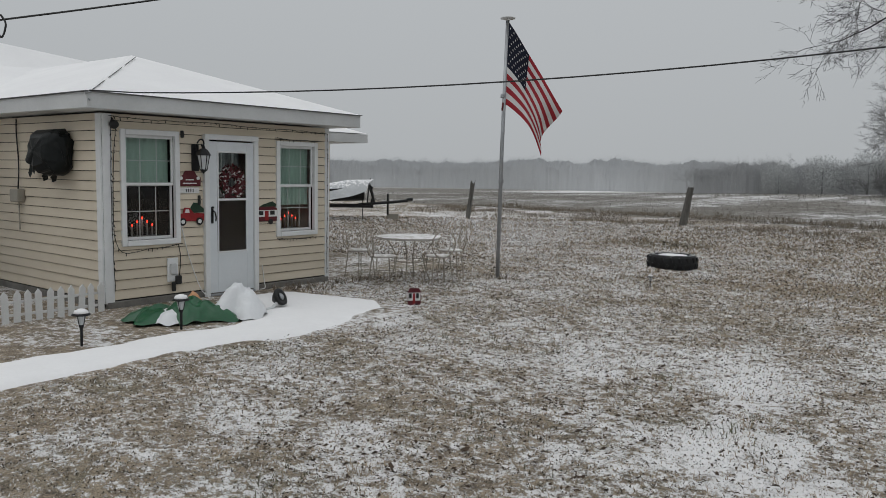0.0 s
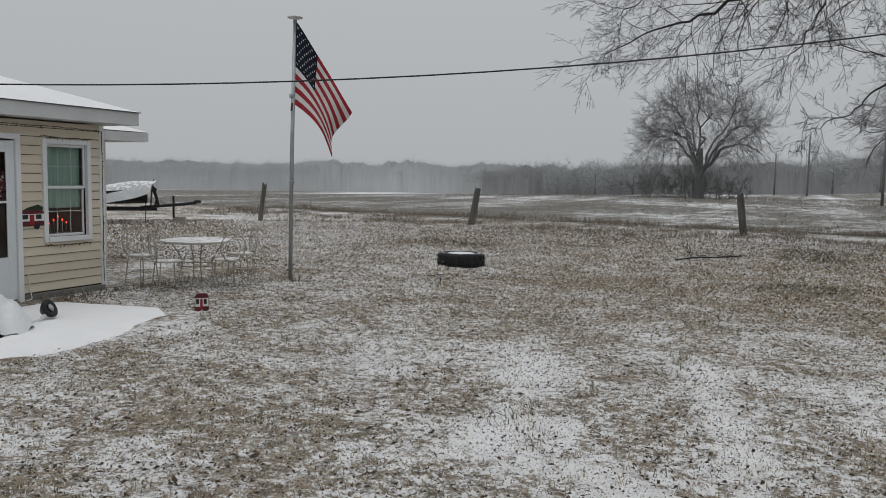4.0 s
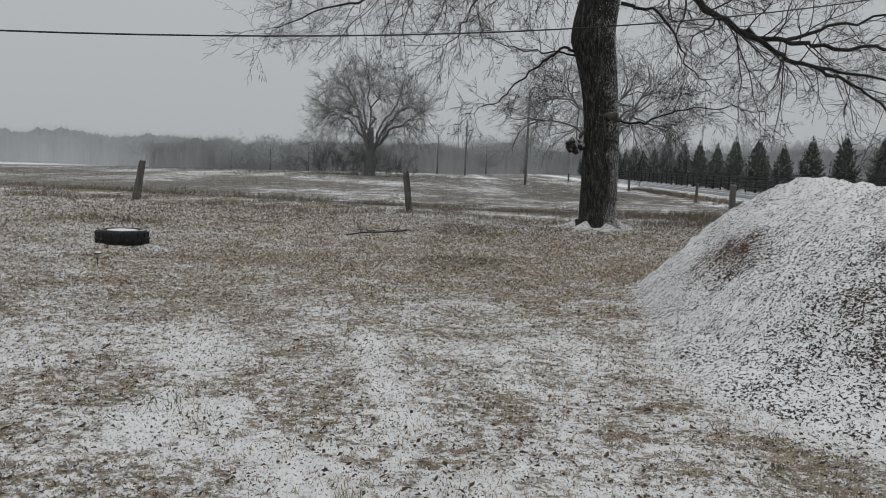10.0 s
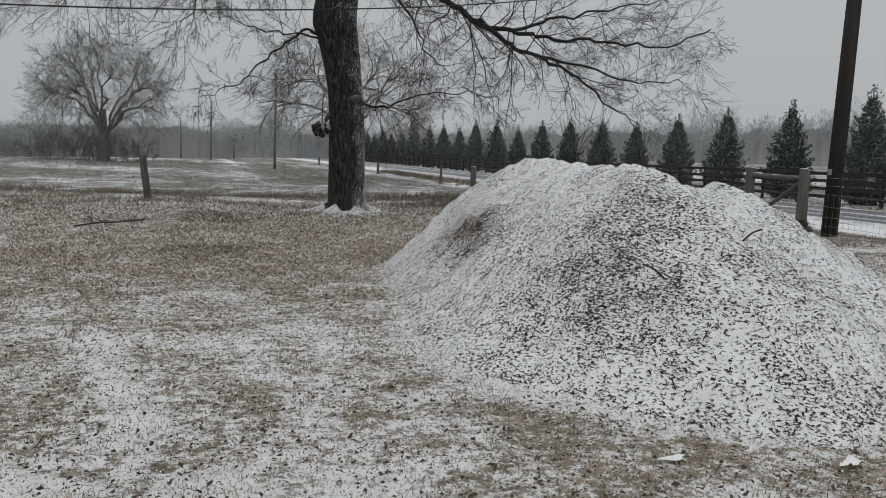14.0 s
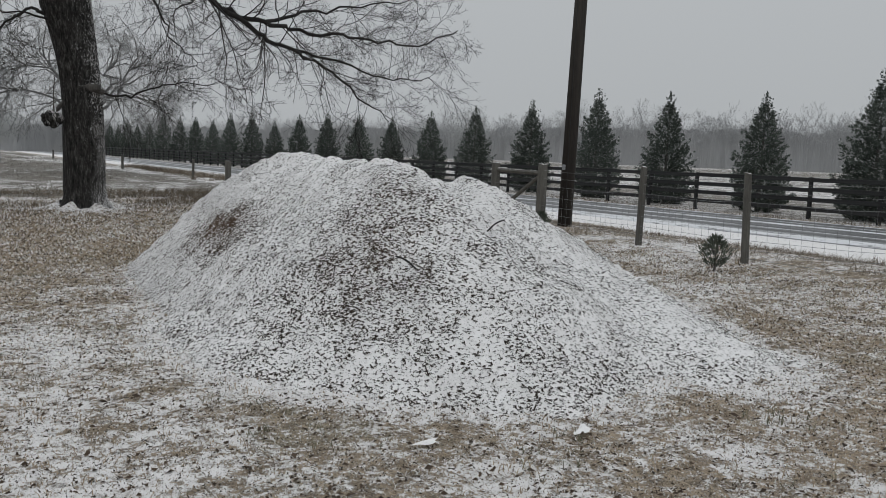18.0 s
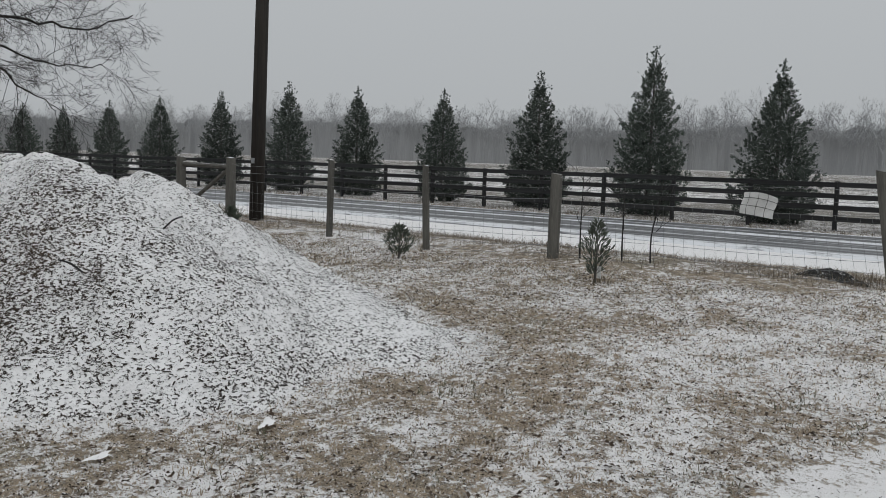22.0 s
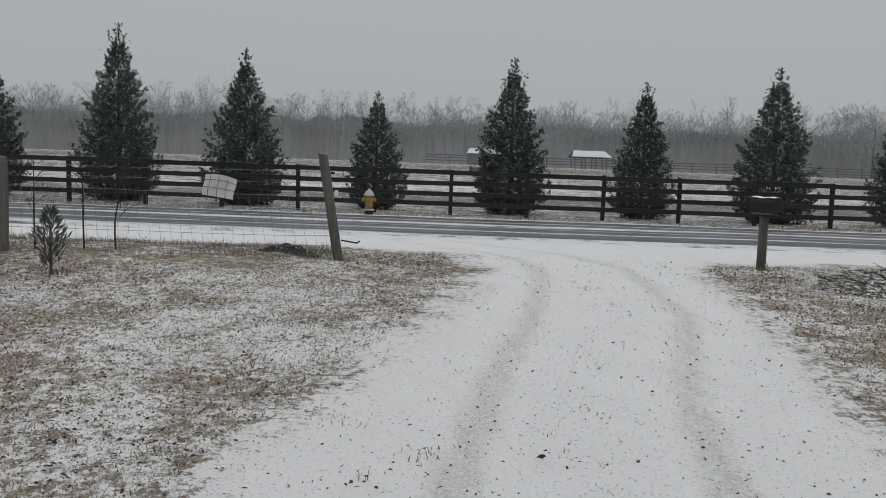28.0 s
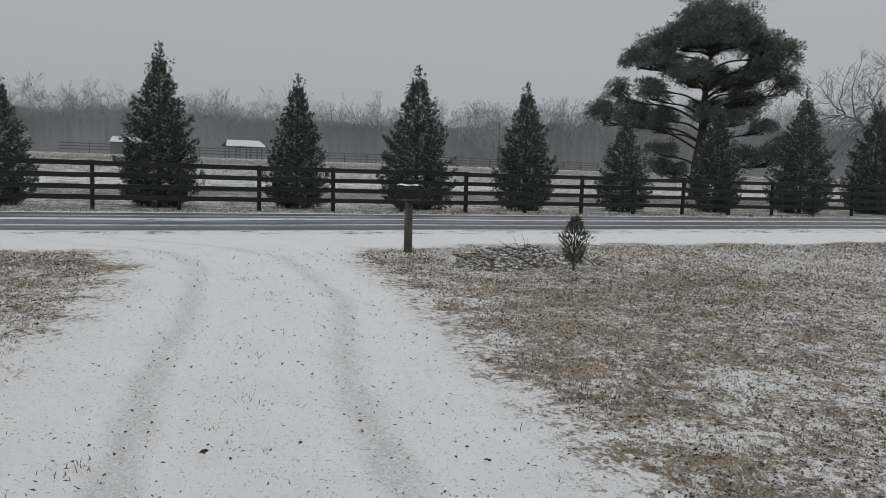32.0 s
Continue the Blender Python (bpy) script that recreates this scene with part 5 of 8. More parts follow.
# needle green washed to pale grey, painting in the distance haze
FARPINE = plain("hazy_evergreen", (0.40, 0.41, 0.41), (0.5, 0.51, 0.505), 0.6, 1.0, 0.3, 4.0)
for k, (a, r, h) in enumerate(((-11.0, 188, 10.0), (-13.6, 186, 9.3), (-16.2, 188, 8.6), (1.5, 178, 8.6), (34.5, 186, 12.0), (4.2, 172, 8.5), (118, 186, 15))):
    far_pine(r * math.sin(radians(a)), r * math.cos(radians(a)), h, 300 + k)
# ---------------------------------------------------------------- windows and door
PANE = glass("window_glass")
ROOMDARK = plain("dim_room", (0.015, 0.016, 0.018), (0.04, 0.042, 0.045), 3, 0.9, 0.1, 20)
BLIND = plain("green_grey_curtain", (0.40, 0.55, 0.48), (0.52, 0.65, 0.58), 4, 0.9, 0.3, 30, stretch=(1, 4, 0.3))
CURTAIN = plain("grey_curtain", (0.3, 0.32, 0.33), (0.45, 0.47, 0.48), 3, 0.9, 0.3, 30, stretch=(1, 6, 0.3))
CANDLE = plain("white_candle", (0.22, 0.21, 0.2), (0.3, 0.29, 0.28), 6, 0.5, 0.1, 40)
BULB = glow("red_bulb", (1.0, 0.035, 0.015), 4.0)
RED = plain("red_paint", (0.20, 0.012, 0.014), (0.32, 0.025, 0.027), 6, 0.45, 0.15, 60)
MAROON = plain("maroon_paint", (0.07, 0.012, 0.016), (0.13, 0.025, 0.03), 6, 0.5, 0.15, 60)
WHITEPAINT = plain("white_paint", (0.58, 0.58, 0.57), (0.74, 0.74, 0.73), 6, 0.55, 0.15, 50)
BLACKPAINT = plain("black_paint", (0.012, 0.012, 0.012), (0.03, 0.03, 0.03), 6, 0.5, 0.1, 50)
GREENDARK = plain("dark_green", (0.012, 0.03, 0.018), (0.03, 0.06, 0.035), 8, 0.7, 0.3, 40)

# the room behind the glass
b = Buf()
b.box((HX - 2.6, 6.67, 1.2), (0.06, 3.3, 2.3), 0.002)
hp("room_back", b, ROOMDARK)
hp("ceiling", Buf().box((HX - 1.4, 6.67, 2.26), (2.4, 3.3, 0.04), 0.002), ROOMDARK)


def window(y0, y1, z0, z1, tall_blind):
    w = thing("window_1" if y0 < 6 else "window_2", (HX, (y0 + y1) / 2, z0), "white double-hung vinyl window with grilles and drawn green curtain", "window", kind="structure")
    cx, W, H = 0.0, y1 - y0, z1 - z0
    def bx(name, y, z, sy, sz, x=0.015, sx=0.06, mat=TRIM, bev=0.005):
        part(name, Buf().box((x, y, z), (sx, sy, sz), bev), mat, w)
    t = 0.065
    bx("window_frame", -W / 2 + t / 2, H / 2, t, H)
    bx("window_frame", W / 2 - t / 2, H / 2, t, H)
    bx("window_frame", 0, H - t / 2, W - 2 * t, t)
    bx("window_sill", 0, t / 2, W - 2 * t, t, 0.02, 0.075)
    iw, mid = W - 2 * t, H * 0.52
    for lo, hi, x in ((mid, H - t, -0.022), (t, mid + 0.03, -0.05)):
        s = part("sash", Buf().box((x, 0, lo + 0.018), (0.028, iw, 0.036), 0.004).box((x, 0, hi - 0.018), (0.028, iw, 0.036), 0.004).box((x, -iw / 2 + 0.015, (lo + hi) / 2), (0.028, 0.03, hi - lo - 0.074), 0.004).box((x, iw / 2 - 0.015, (lo + hi) / 2), (0.028, 0.03, hi - lo - 0.074), 0.004), TRIM, w)
        part("pane", Buf().box((x, 0, (lo + hi) / 2), (0.005, iw - 0.06, hi - lo - 0.07), 0.0005), PANE, s).visible_shadow = False
        for k in (1, 2):
            part("grille_bar", Buf().box((x - 0.008, -iw / 2 + iw * k / 3, (lo + hi) / 2), (0.006, 0.012, hi - lo - 0.074), 0.001), TRIM, s)
        part("grille_bar", Buf().box((x - 0.009, 0, (lo + hi) / 2), (0.004, iw - 0.062, 0.012), 0.001), TRIM, s)
    def fold(u, v):
        y = -iw / 2 + u * iw * (0.99 if y0 < 6 else 1.0)
        return (-0.11 + 0.012 * math.sin(u * 60) + 0.008 * math.sin(u * 23), y, tall_blind + (H - tall_blind) * v)
    cur = thing("curtain", (HX, (y0 + y1) / 2, z0), "green-grey curtain drawn behind the upper sash", "curtain")
    part("cloth", Buf().grid(fold, 40, 4), BLIND, cur, smooth=True)
    # candle arch on the sill
    c = thing("candle_arch", (HX - 0.14, (y0 + y1) / 2 - 0.03, z0 + 0.075), "electric candle arch with five red bulbs", "candle lamp", "window candle arches")
    part("base", Buf().box((0, 0, 0.015), (0.05, 0.36, 0.03), 0.006), CANDLE, c)
    for k in range(5):
        h = (0.15, 0.19, 0.235, 0.19, 0.15)[k]
        y = (k - 2) * 0.068
        s = part("candle", Buf().lathe((0, y, 0.03), [(0.010, 0), (0.010, h - 0.03)], 10), CANDLE, c, smooth=True)
        part("bulb", Buf().lathe((0, y, h), [(0.004, 0), (0.009, 0.01), (0.007, 0.02), (0.002, 0.03)], 10), BULB, s, "lit red bulb", True)
    # a box under the open window's corner
    return w


window(5.1, 5.89, 0.73, 2.13, 0.72)
window(7.44, 8.21, 0.73, 2.08, 0.44)


def front_door():
    d = thing("door_1", (HX, 6.67, 0), "white storm door with a tall glazed panel", "door", kind="structure")
    def bx(name, y, z, sy, sz, x=0.01, sx=0.05, mat=DOORWHITE, bev=0.005, parent=d, label=""):
        return part(name, Buf().box((x, y, z), (sx, sy, sz), bev), mat, parent, label)
    for y in (-0.395, 0.395):
        bx("door_frame", y, 1.03, 0.07, 2.06, 0.02, 0.1, TRIM)
    bx("door_frame", 0, 2.085, 0.86, 0.07, 0.022, 0.1, TRIM)
    bx("threshold", 0, 0.0, 0.72, 0.05, 0.02, 0.12, STEEL)
    # leaf built round its opening
    leaf = bx("door_leaf", -0.29, 1.035, 0.13, 1.99, 0.02, 0.036)
    bx("door_stile", 0.305, 1.035, 0.11, 1.99, 0.02, 0.036)
    bx("top_rail", 0.015, 1.965, 0.48, 0.13, 0.02, 0.036)
    bx("kick_panel", 0.015, 0.305, 0.48, 0.53, 0.02, 0.036)
    bx("mid_rail", 0.015, 1.27, 0.47, 0.03, 0.026, 0.036, TRIM)
    for y in (-0.215, 0.242):
        bx("glass_bead", y, 1.235, 0.02, 1.35, 0.041, 0.012, TRIM, 0.003)
    for z in (0.575, 1.895):
        bx("glass_bead", 0.013, z, 0.436, 0.02, 0.041, 0.012, TRIM, 0.003)
    for z0, z1 in ((0.58, 1.255), (1.285, 1.89)):
        bx("pane", 0.013, (z0 + z1) / 2, 0.436, z1 - z0, 0.02, 0.005, PANE, 0.0005).visible_shadow = False
    h = bx("handle_plate", -0.31, 1.07, 0.035, 0.22, 0.046, 0.014, BLACKMETAL, 0.005, d, "black metal handle plate")
    part("lever", Buf().tube(smooth_path([(0.05, -0.31, 1.13), (0.085, -0.30, 1.11), (0.09, -0.285, 1.05), (0.075, -0.28, 0.99)], 4), 0.009, 8), BLACKMETAL, h, smooth=True)
    part("lock", Buf().lathe((0.05, -0.31, 1.17), [(0.014, 0), (0.014, 0.02)], 12, pose(0, 0, 0, 0, 90, 0).to_3x3()), BLACKMETAL, h)
    # inner door with its own light and muntins
    for y in (-0.07, 0.10):
        bx("inner_muntin", y, 1.6, 0.018, 0.6, -0.09, 0.02, TRIM, 0.003)
    inner = thing("curtain", (HX, 6.67, 0), "grey net curtain behind the door glass", "curtain")
    part("cloth", Buf().grid(lambda u, v: (-0.14 + 0.012 * math.sin(u * 50), -0.23 + 0.48 * u, 1.3 + 0.62 * v), 30, 3), CURTAIN, inner, smooth=True)


front_door()


def wreath():
    rng = random.Random(5)
    w = thing("wreath", (HX + 0.0, 6.69, 1.50), "red berry Christmas wreath hung inside the door glass", "wreath")
    ring = Buf()
    pts = [(0, 0.165 * math.cos(a), 0.185 * math.sin(a)) for a in np.linspace(0, 2 * math.pi, 25)]
    ring.tube(pts, 0.025, 6)
    part("ring", ring, GREENDARK, w)
    berries, leaves = Buf(), Buf()
    for k in range(900):
        a, q = rng.uniform(0, 6.283), rng.uniform(0, 6.283)
        r = 0.145 + 0.085 * math.cos(q) * rng.random() ** 0.5
        p = Vector((0.012 + 0.035 * math.sin(q), r * math.cos(a), r * 1.05 * math.sin(a)))
        e = Vector((rng.uniform(-0.3, 0.6), rng.uniform(-1, 1), rng.uniform(-1, 1))).normalized() * rng.uniform(0.02, 0.04)
        f = Vector((0.2, rng.uniform(-1, 1), rng.uniform(-1, 1))).normalized() * 0.015
        (leaves if k % 6 else berries).quad(p - e, p + f, p + e, p - f)
    part("foliage", leaves, MAROON, w, "red leaves and ribbon")
    part("trimming", berries, WHITEPAINT, w, "pale dried flowers")


wreath()


def wall_lantern():
    l = thing("wall_lantern", (HX + 0.03, 6.12, 1.78), "black carriage-style wall lantern with frosted glass", "lantern")
    part("back_plate", Buf().box((0.0, 0.0, 0.03), (0.02, 0.11, 0.34), 0.015), BLACKMETAL, l)
    part("scroll_arm", Buf().tube(smooth_path([(0.01, 0, 0.1), (0.04, 0.0, 0.2), (0.09, 0.01, 0.26), (0.145, 0.02, 0.25), (0.16, 0.02, 0.2), (0.13, 0.02, 0.175), (0.11, 0.02, 0.2)], 5), 0.01, 8), BLACKMETAL, l, smooth=True)
    part("cap", Buf().lathe((0.15, 0.02, 0.06), [(0.095, 0.0), (0.088, 0.015), (0.05, 0.075), (0.022, 0.09), (0.02, 0.12), (0.005, 0.14)], 6), BLACKMETAL, l)
    part("glass", Buf().lathe((0.15, 0.02, -0.12), [(0.04, 0), (0.072, 0.18)], 6), FROST, l, "frosted lantern glass")
    for k in range(6):
        a = math.pi / 3 * k
        part("bar", Buf().tube([(0.15 + 0.043 * math.cos(a), 0.02 + 0.043 * math.sin(a), -0.125), (0.15 + 0.076 * math.cos(a), 0.02 + 0.076 * math.sin(a), 0.06)], 0.006, 5), BLACKMETAL, l)
    part("finial", Buf().lathe((0.15, 0.02, -0.17), [(0.004, 0), (0.02, 0.02), (0.05, 0.045), (0.045, 0.055)], 12), BLACKMETAL, l)


FROST = plain("frosted_glass", (0.45, 0.47, 0.48), (0.6, 0.62, 0.63), 8, 0.35, 0.1, 40)
wall_lantern()


def outline_plate(name, pts, mat, parent, x=0.0, thick=0.014, label=""):
    """A flat cut-out: outline in y, z, given thickness."""
    b = Buf()
    n = len(pts)
    b.v = [(x, y, z) for y, z in pts] + [(x + thick, y, z) for y, z in pts]
    b.f = [tuple(range(n - 1, -1, -1)), tuple(range(n, 2 * n))] + [(i, (i + 1) % n, n + (i + 1) % n, n + i) for i in range(n)]
    return part(name, b, mat, parent, label)


def disc(parent, name, y, z, r, mat, x, thick=0.008):
    return part(name, Buf().lathe((x, y, z), [(r, 0), (r, thick)], 18, pose(0, 0, 0, 0, 90, 0).to_3x3()), mat, parent)


def truck_plaque(at, s, name, label, tree):
    t = thing(name, pose(*at), label, "wall plaque")
    k = s
    outline_plate("body", [(q[0] * k, q[1] * k) for q in ((-0.2, -0.04), (0.2, -0.04), (0.21, 0.03), (0.2, 0.06), (0.04, 0.07), (-0.02, 0.14), (-0.1, 0.145), (-0.12, 0.07), (-0.19, 0.06), (-0.215, 0.02))], RED, t)
    outline_plate("window", [(q[0] * k, q[1] * k) for q in ((-0.09, 0.075), (-0.025, 0.075), (-0.035, 0.12), (-0.085, 0.12))], WHITEPAINT, t, 0.0145, 0.002)
    for y in (-0.13, 0.13):
        disc(t, "wheel", y * k, -0.045 * k, 0.052 * k, BLACKPAINT, 0.012)
        disc(t, "hubcap", y * k, -0.045 * k, 0.028 * k, WHITEPAINT, 0.021, 0.003)
    if tree:
        outline_plate("painted_tree", [(q[0] * k, q[1] * k) for q in ((-0.02, 0.07), (0.2, 0.075), (0.21, 0.12), (0.17, 0.15), (0.12, 0.2), (0.05, 0.21), (0.02, 0.17), (-0.01, 0.13))], GREENDARK, t, -0.004, 0.012, "dark green fir on the truck bed")


truck_plaque((HX + 0.024, 6.045, 1.04), 0.95, "truck_plaque", "red vintage truck plaque carrying a fir tree", True)


def sign_plaque():
    t = thing("sign_plaque", pose(HX + 0.024, 6.03, 1.53), "maroon truck-shaped sign with a white hanging board", "wall plaque")
    outline_plate("truck_board", [(-0.16, -0.08), (0.16, -0.08), (0.165, 0.03), (0.1, 0.06), (0.07, 0.115), (-0.06, 0.115), (-0.09, 0.06), (-0.165, 0.03)], MAROON, t)
    for y in (-0.125, 0.125):
        disc(t, "headlamp", y, 0.02, 0.024, WHITEPAINT, 0.014, 0.004)
    for z, w in ((-0.045, 0.2), (0.0, 0.12)):
        part("writing_bar", Buf().box((0.017, 0, z), (0.003, w, 0.014), 0.0008), WHITEPAINT, t)
    part("hanging_board", Buf().box((0.006, 0.0, -0.135), (0.012, 0.29, 0.075), 0.003), WHITEPAINT, t, "white board")
    for k in range(4):
        part("writing_bar", Buf().box((0.0135, -0.05 + 0.033 * k, -0.135), (0.002, 0.014, 0.04), 0.0006), BLACKPAINT, t)
    part("doorbell", Buf().box((0.01, 0.14, -0.26), (0.03, 0.035, 0.12), 0.006), BLACKPAINT, t)


sign_plaque()


def camper(at, s, name, label, category, roof_tree):
    t = thing(name, at, label, category)
    pts = [(-0.19, -0.1), (0.19, -0.1), (0.2, 0.0), (0.185, 0.08), (0.13, 0.115), (-0.13, 0.115), (-0.185, 0.08), (-0.2, 0.0)]
    outline_plate("body", [(y * s, z * s) for y, z in pts], MAROON, t, 0, 0.014)
    part("white_band", Buf().box((0.0155, 0, 0.015 * s), (0.003, 0.36 * s, 0.095 * s), 0.0008), WHITEPAINT, t)
    for y in (-0.12, 0.09):
        part("painted_window", Buf().box((0.018, y * s, 0.025 * s), (0.003, 0.085 * s, 0.06 * s), 0.0008), BLACKPAINT, t)
    part("painted_door", Buf().box((0.018, -0.015 * s, -0.015 * s), (0.003, 0.07 * s, 0.14 * s), 0.0008), RED, t)
    disc(t, "wheel", 0.06 * s, -0.105 * s, 0.042 * s, BLACKPAINT, 0.01)
    if roof_tree:
        outline_plate("painted_tree", [(y * s, z * s) for y, z in ((-0.15, 0.11), (0.16, 0.11), (0.17, 0.15), (0.1, 0.19), (0.02, 0.17), (-0.06, 0.15))], GREENDARK, t, -0.002, 0.01)
    return t


camper(pose(HX + 0.024, 7.27, 1.05), 0.95, "camper_plaque", "red and white camper plaque with a fir tied on its roof", "wall plaque", True)


def string_lights():
    """Dark cord with small unlit bulbs round the front wall and the first window."""
    runs = [[(4.97, 2.27), (5.6, 2.25), (6.3, 2.26), (7.2, 2.24), (7.9, 2.235), (8.4, 2.22)], [(8.4, 2.22), (8.405, 1.2), (8.4, 0.12)], [(5.05, 2.2), (5.0, 1.5), (5.05, 0.71), (5.5, 0.69), (5.92, 0.72)], [(4.985, 2.22), (4.975, 1.2), (5.0, 0.2)], [(7.42, 2.12), (7.8, 2.1), (8.24, 2.1)], [(7.45, 0.7), (7.8, 0.68), (8.2, 0.69)]]
    rng = random.Random(3)
    for r in runs:
        t = thing("light_string", (HX + 0.035, 0, 0), "dark string of small unlit Christmas bulbs along the siding", "string lights", "string lights on the house")
        path = smooth_path([(0.0, y, z) for y, z in r], 7)
        path = [p + Vector((0, rng.uniform(-0.004, 0.004), rng.uniform(-0.006, 0.006))) for p in path]
        part("cord", Buf().tube(path, 0.004, 5), CABLE, t)
        total = 0.0
        blb = Buf()
        for a, c in zip(path, path[1:]):
            n = max(1, int((c - a).length / 0.055))
            for k in range(n):
                q = a.lerp(c, k / n)
                e = Vector((0.01, rng.uniform(-0.018, 0.018), rng.uniform(-0.045, 0.012)))
                blb.tube([q, q + e], [0.006, 0.004], 4)
        tagged(part("bulbs", blb, BLACKPAINT, t), kind="stuff")


string_lights()


def small_house_things():
    # flood lamp at the corner
    f = thing("flood_lamp", (HX + 0.03, 5.0, 2.2), "small dark flood lamp under the eave", "lamp")
    part("head", Buf().lathe((0.05, 0, -0.03), [(0.02, -0.05), (0.05, -0.02), (0.055, 0.02), (0.03, 0.05)], 12, pose(0, 0, 0, 0, 60, 0).to_3x3()), BLACKPAINT, f, smooth=True)
    part("stem", Buf().tube([(0, 0, 0.05), (0.04, 0, -0.01)], 0.012, 6), BLACKPAINT, f)
    f = thing("light_clip", (HX + 0.03, 5.93, 2.1), "dark plug clip of the light string", "plug")
    part("body", Buf().box((0.01, 0, 0), (0.03, 0.045, 0.09), 0.01), BLACKPAINT, f)
    # outlet with timers and cords
    o = thing("outlet_box", (HX + 0.02, 5.77, 0.40), "weatherproof outlet box with plugged-in timer", "outlet")
    part("plate", Buf().box((0.012, 0, 0.0), (0.024, 0.15, 0.30), 0.006), TRIM, o)
    part("cover", Buf().box((0.035, 0.0, 0.01), (0.03, 0.085, 0.14), 0.008), FASCIA, o, "grey flip cover")
    part("timer", Buf().box((0.05, 0.06, -0.13), (0.05, 0.075, 0.11), 0.01), BLACKPAINT, o, "black outdoor timer")
    part("timer", Buf().box((0.05, -0.01, -0.21), (0.04, 0.05, 0.12), 0.01), BLACKPAINT, o)
    c = thing("extension_cord", (HX + 0.03, 0, 0), "cream extension cord hanging down to the ground", "cord")
    part("wire", Buf().tube(smooth_path([(0.0, 5.9, 0.98), (0.01, 5.96, 0.7), (0.02, 6.05, 0.4), (0.05, 6.15, 0.12), (0.14, 6.18, 0.04), (0.3, 6.1, 0.03)], 6), 0.007, 6), WHITEPAINT, c, smooth=True)
    c = thing("extension_cord", (HX + 0.03, 0, 0), "black cord from the light string to the timer", "cord")
    part("wire", Buf().tube(smooth_path([(0.0, 5.86, 0.72), (0.012, 5.88, 0.55), (0.03, 5.85, 0.33), (0.05, 5.83, 0.28)], 6), 0.006, 6), CABLE, c, smooth=True)
    c = thing("extension_cord", (HX + 0.03, 0, 0), "white cord looped beside the step", "cord")
    part("wire", Buf().tube(smooth_path([(0.0, 7.18, 0.35), (0.02, 7.2, 0.12), (0.1, 7.15, 0.04), (0.12, 7.05, 0.03)], 6), 0.007, 6), WHITEPAINT, c, smooth=True)
    # black plastic over the wall unit on the side wall
    w = thing("wrapped_wall_unit", (-10.14, Y0, 1.87), "wall air conditioner wrapped in shiny black plastic", "air conditioner")
    rng = random.Random(9)
    def skin(u, v):
        a = 2 * math.pi * u
        r = max(math.sin(math.pi * (0.25 + 0.75 * v)), 0.0) ** 0.35
        x = 0.35 * math.copysign(abs(math.cos(a)) ** 0.25, math.cos(a)) * r
        z = 0.25 * math.copysign(abs(math.sin(a)) ** 0.25, math.sin(a)) * r - 0.025 * (1 + math.sin(3 * a))
        y = -0.02 - 0.34 * v
        n = 0.035 * noise.noise(Vector((x * 6, y * 6, z * 6 + 2))) + 0.03 * noise.noise(Vector((x * 14, y * 14, z * 14)))
        return (x + n, y + n, z + n)
    part("plastic", Buf().grid(skin, 40, 14), BAGBLACK, w)
    for x, zz in ((-0.1, -0.26), (0.12, -0.27)):
        part("loose_flap", Buf().grid(lambda u, v: (x + 0.16 * u * (1 - 0.6 * v), -0.2 + 0.05 * math.sin(5 * u), zz - 0.12 * v * (1 - 0.5 * u)), 5, 5), BAGBLACK, w)
    def flap(u, v):
        return (-0.5 - 0.16 * u + 0.02 * math.sin(9 * v), -0.05 - 0.08 * v, 0.05 - 0.36 * v + 0.04 * math.sin(7 * u))
    part("loose_flap", Buf().grid(flap, 6, 10), BAGBLACK, w, smooth=True)
    j = thing("junction_box", (-11.26, Y0 - 0.02, 1.28), "grey-beige service box with its cable up the wall", "utility box")
    part("box", Buf().box((0, -0.05, 0), (0.24, 0.10, 0.17), 0.012), CONDUIT, j)
    part("cable", Buf().tube(smooth_path([(-0.02, -0.03, 0.09), (0.0, -0.02, 0.4), (-0.04, -0.02, 0.8), (-0.03, -0.02, 1.0)], 4), 0.009, 6), CABLE, j)
    part("conduit", Buf().tube([(0.02, -0.04, -0.09), (0.02, -0.04, -0.45)], 0.01, 6), CONDUIT, j)


BAGBLACK = plain("black_plastic", (0.004, 0.0055, 0.0055), (0.014, 0.016, 0.016), 6, 0.4, 0.3, 25, spec=0.18)
CONDUIT = plain("beige_box", (0.28, 0.26, 0.22), (0.36, 0.34, 0.29), 5, 0.6, 0.1, 40)
small_house_things()


# ---------------------------------------------------------------- front yard
WALKSNOW = plain("walk_snow", (0.78, 0.77, 0.77), (0.86, 0.85, 0.845), 1.6, 0.92, 0.35, 22)


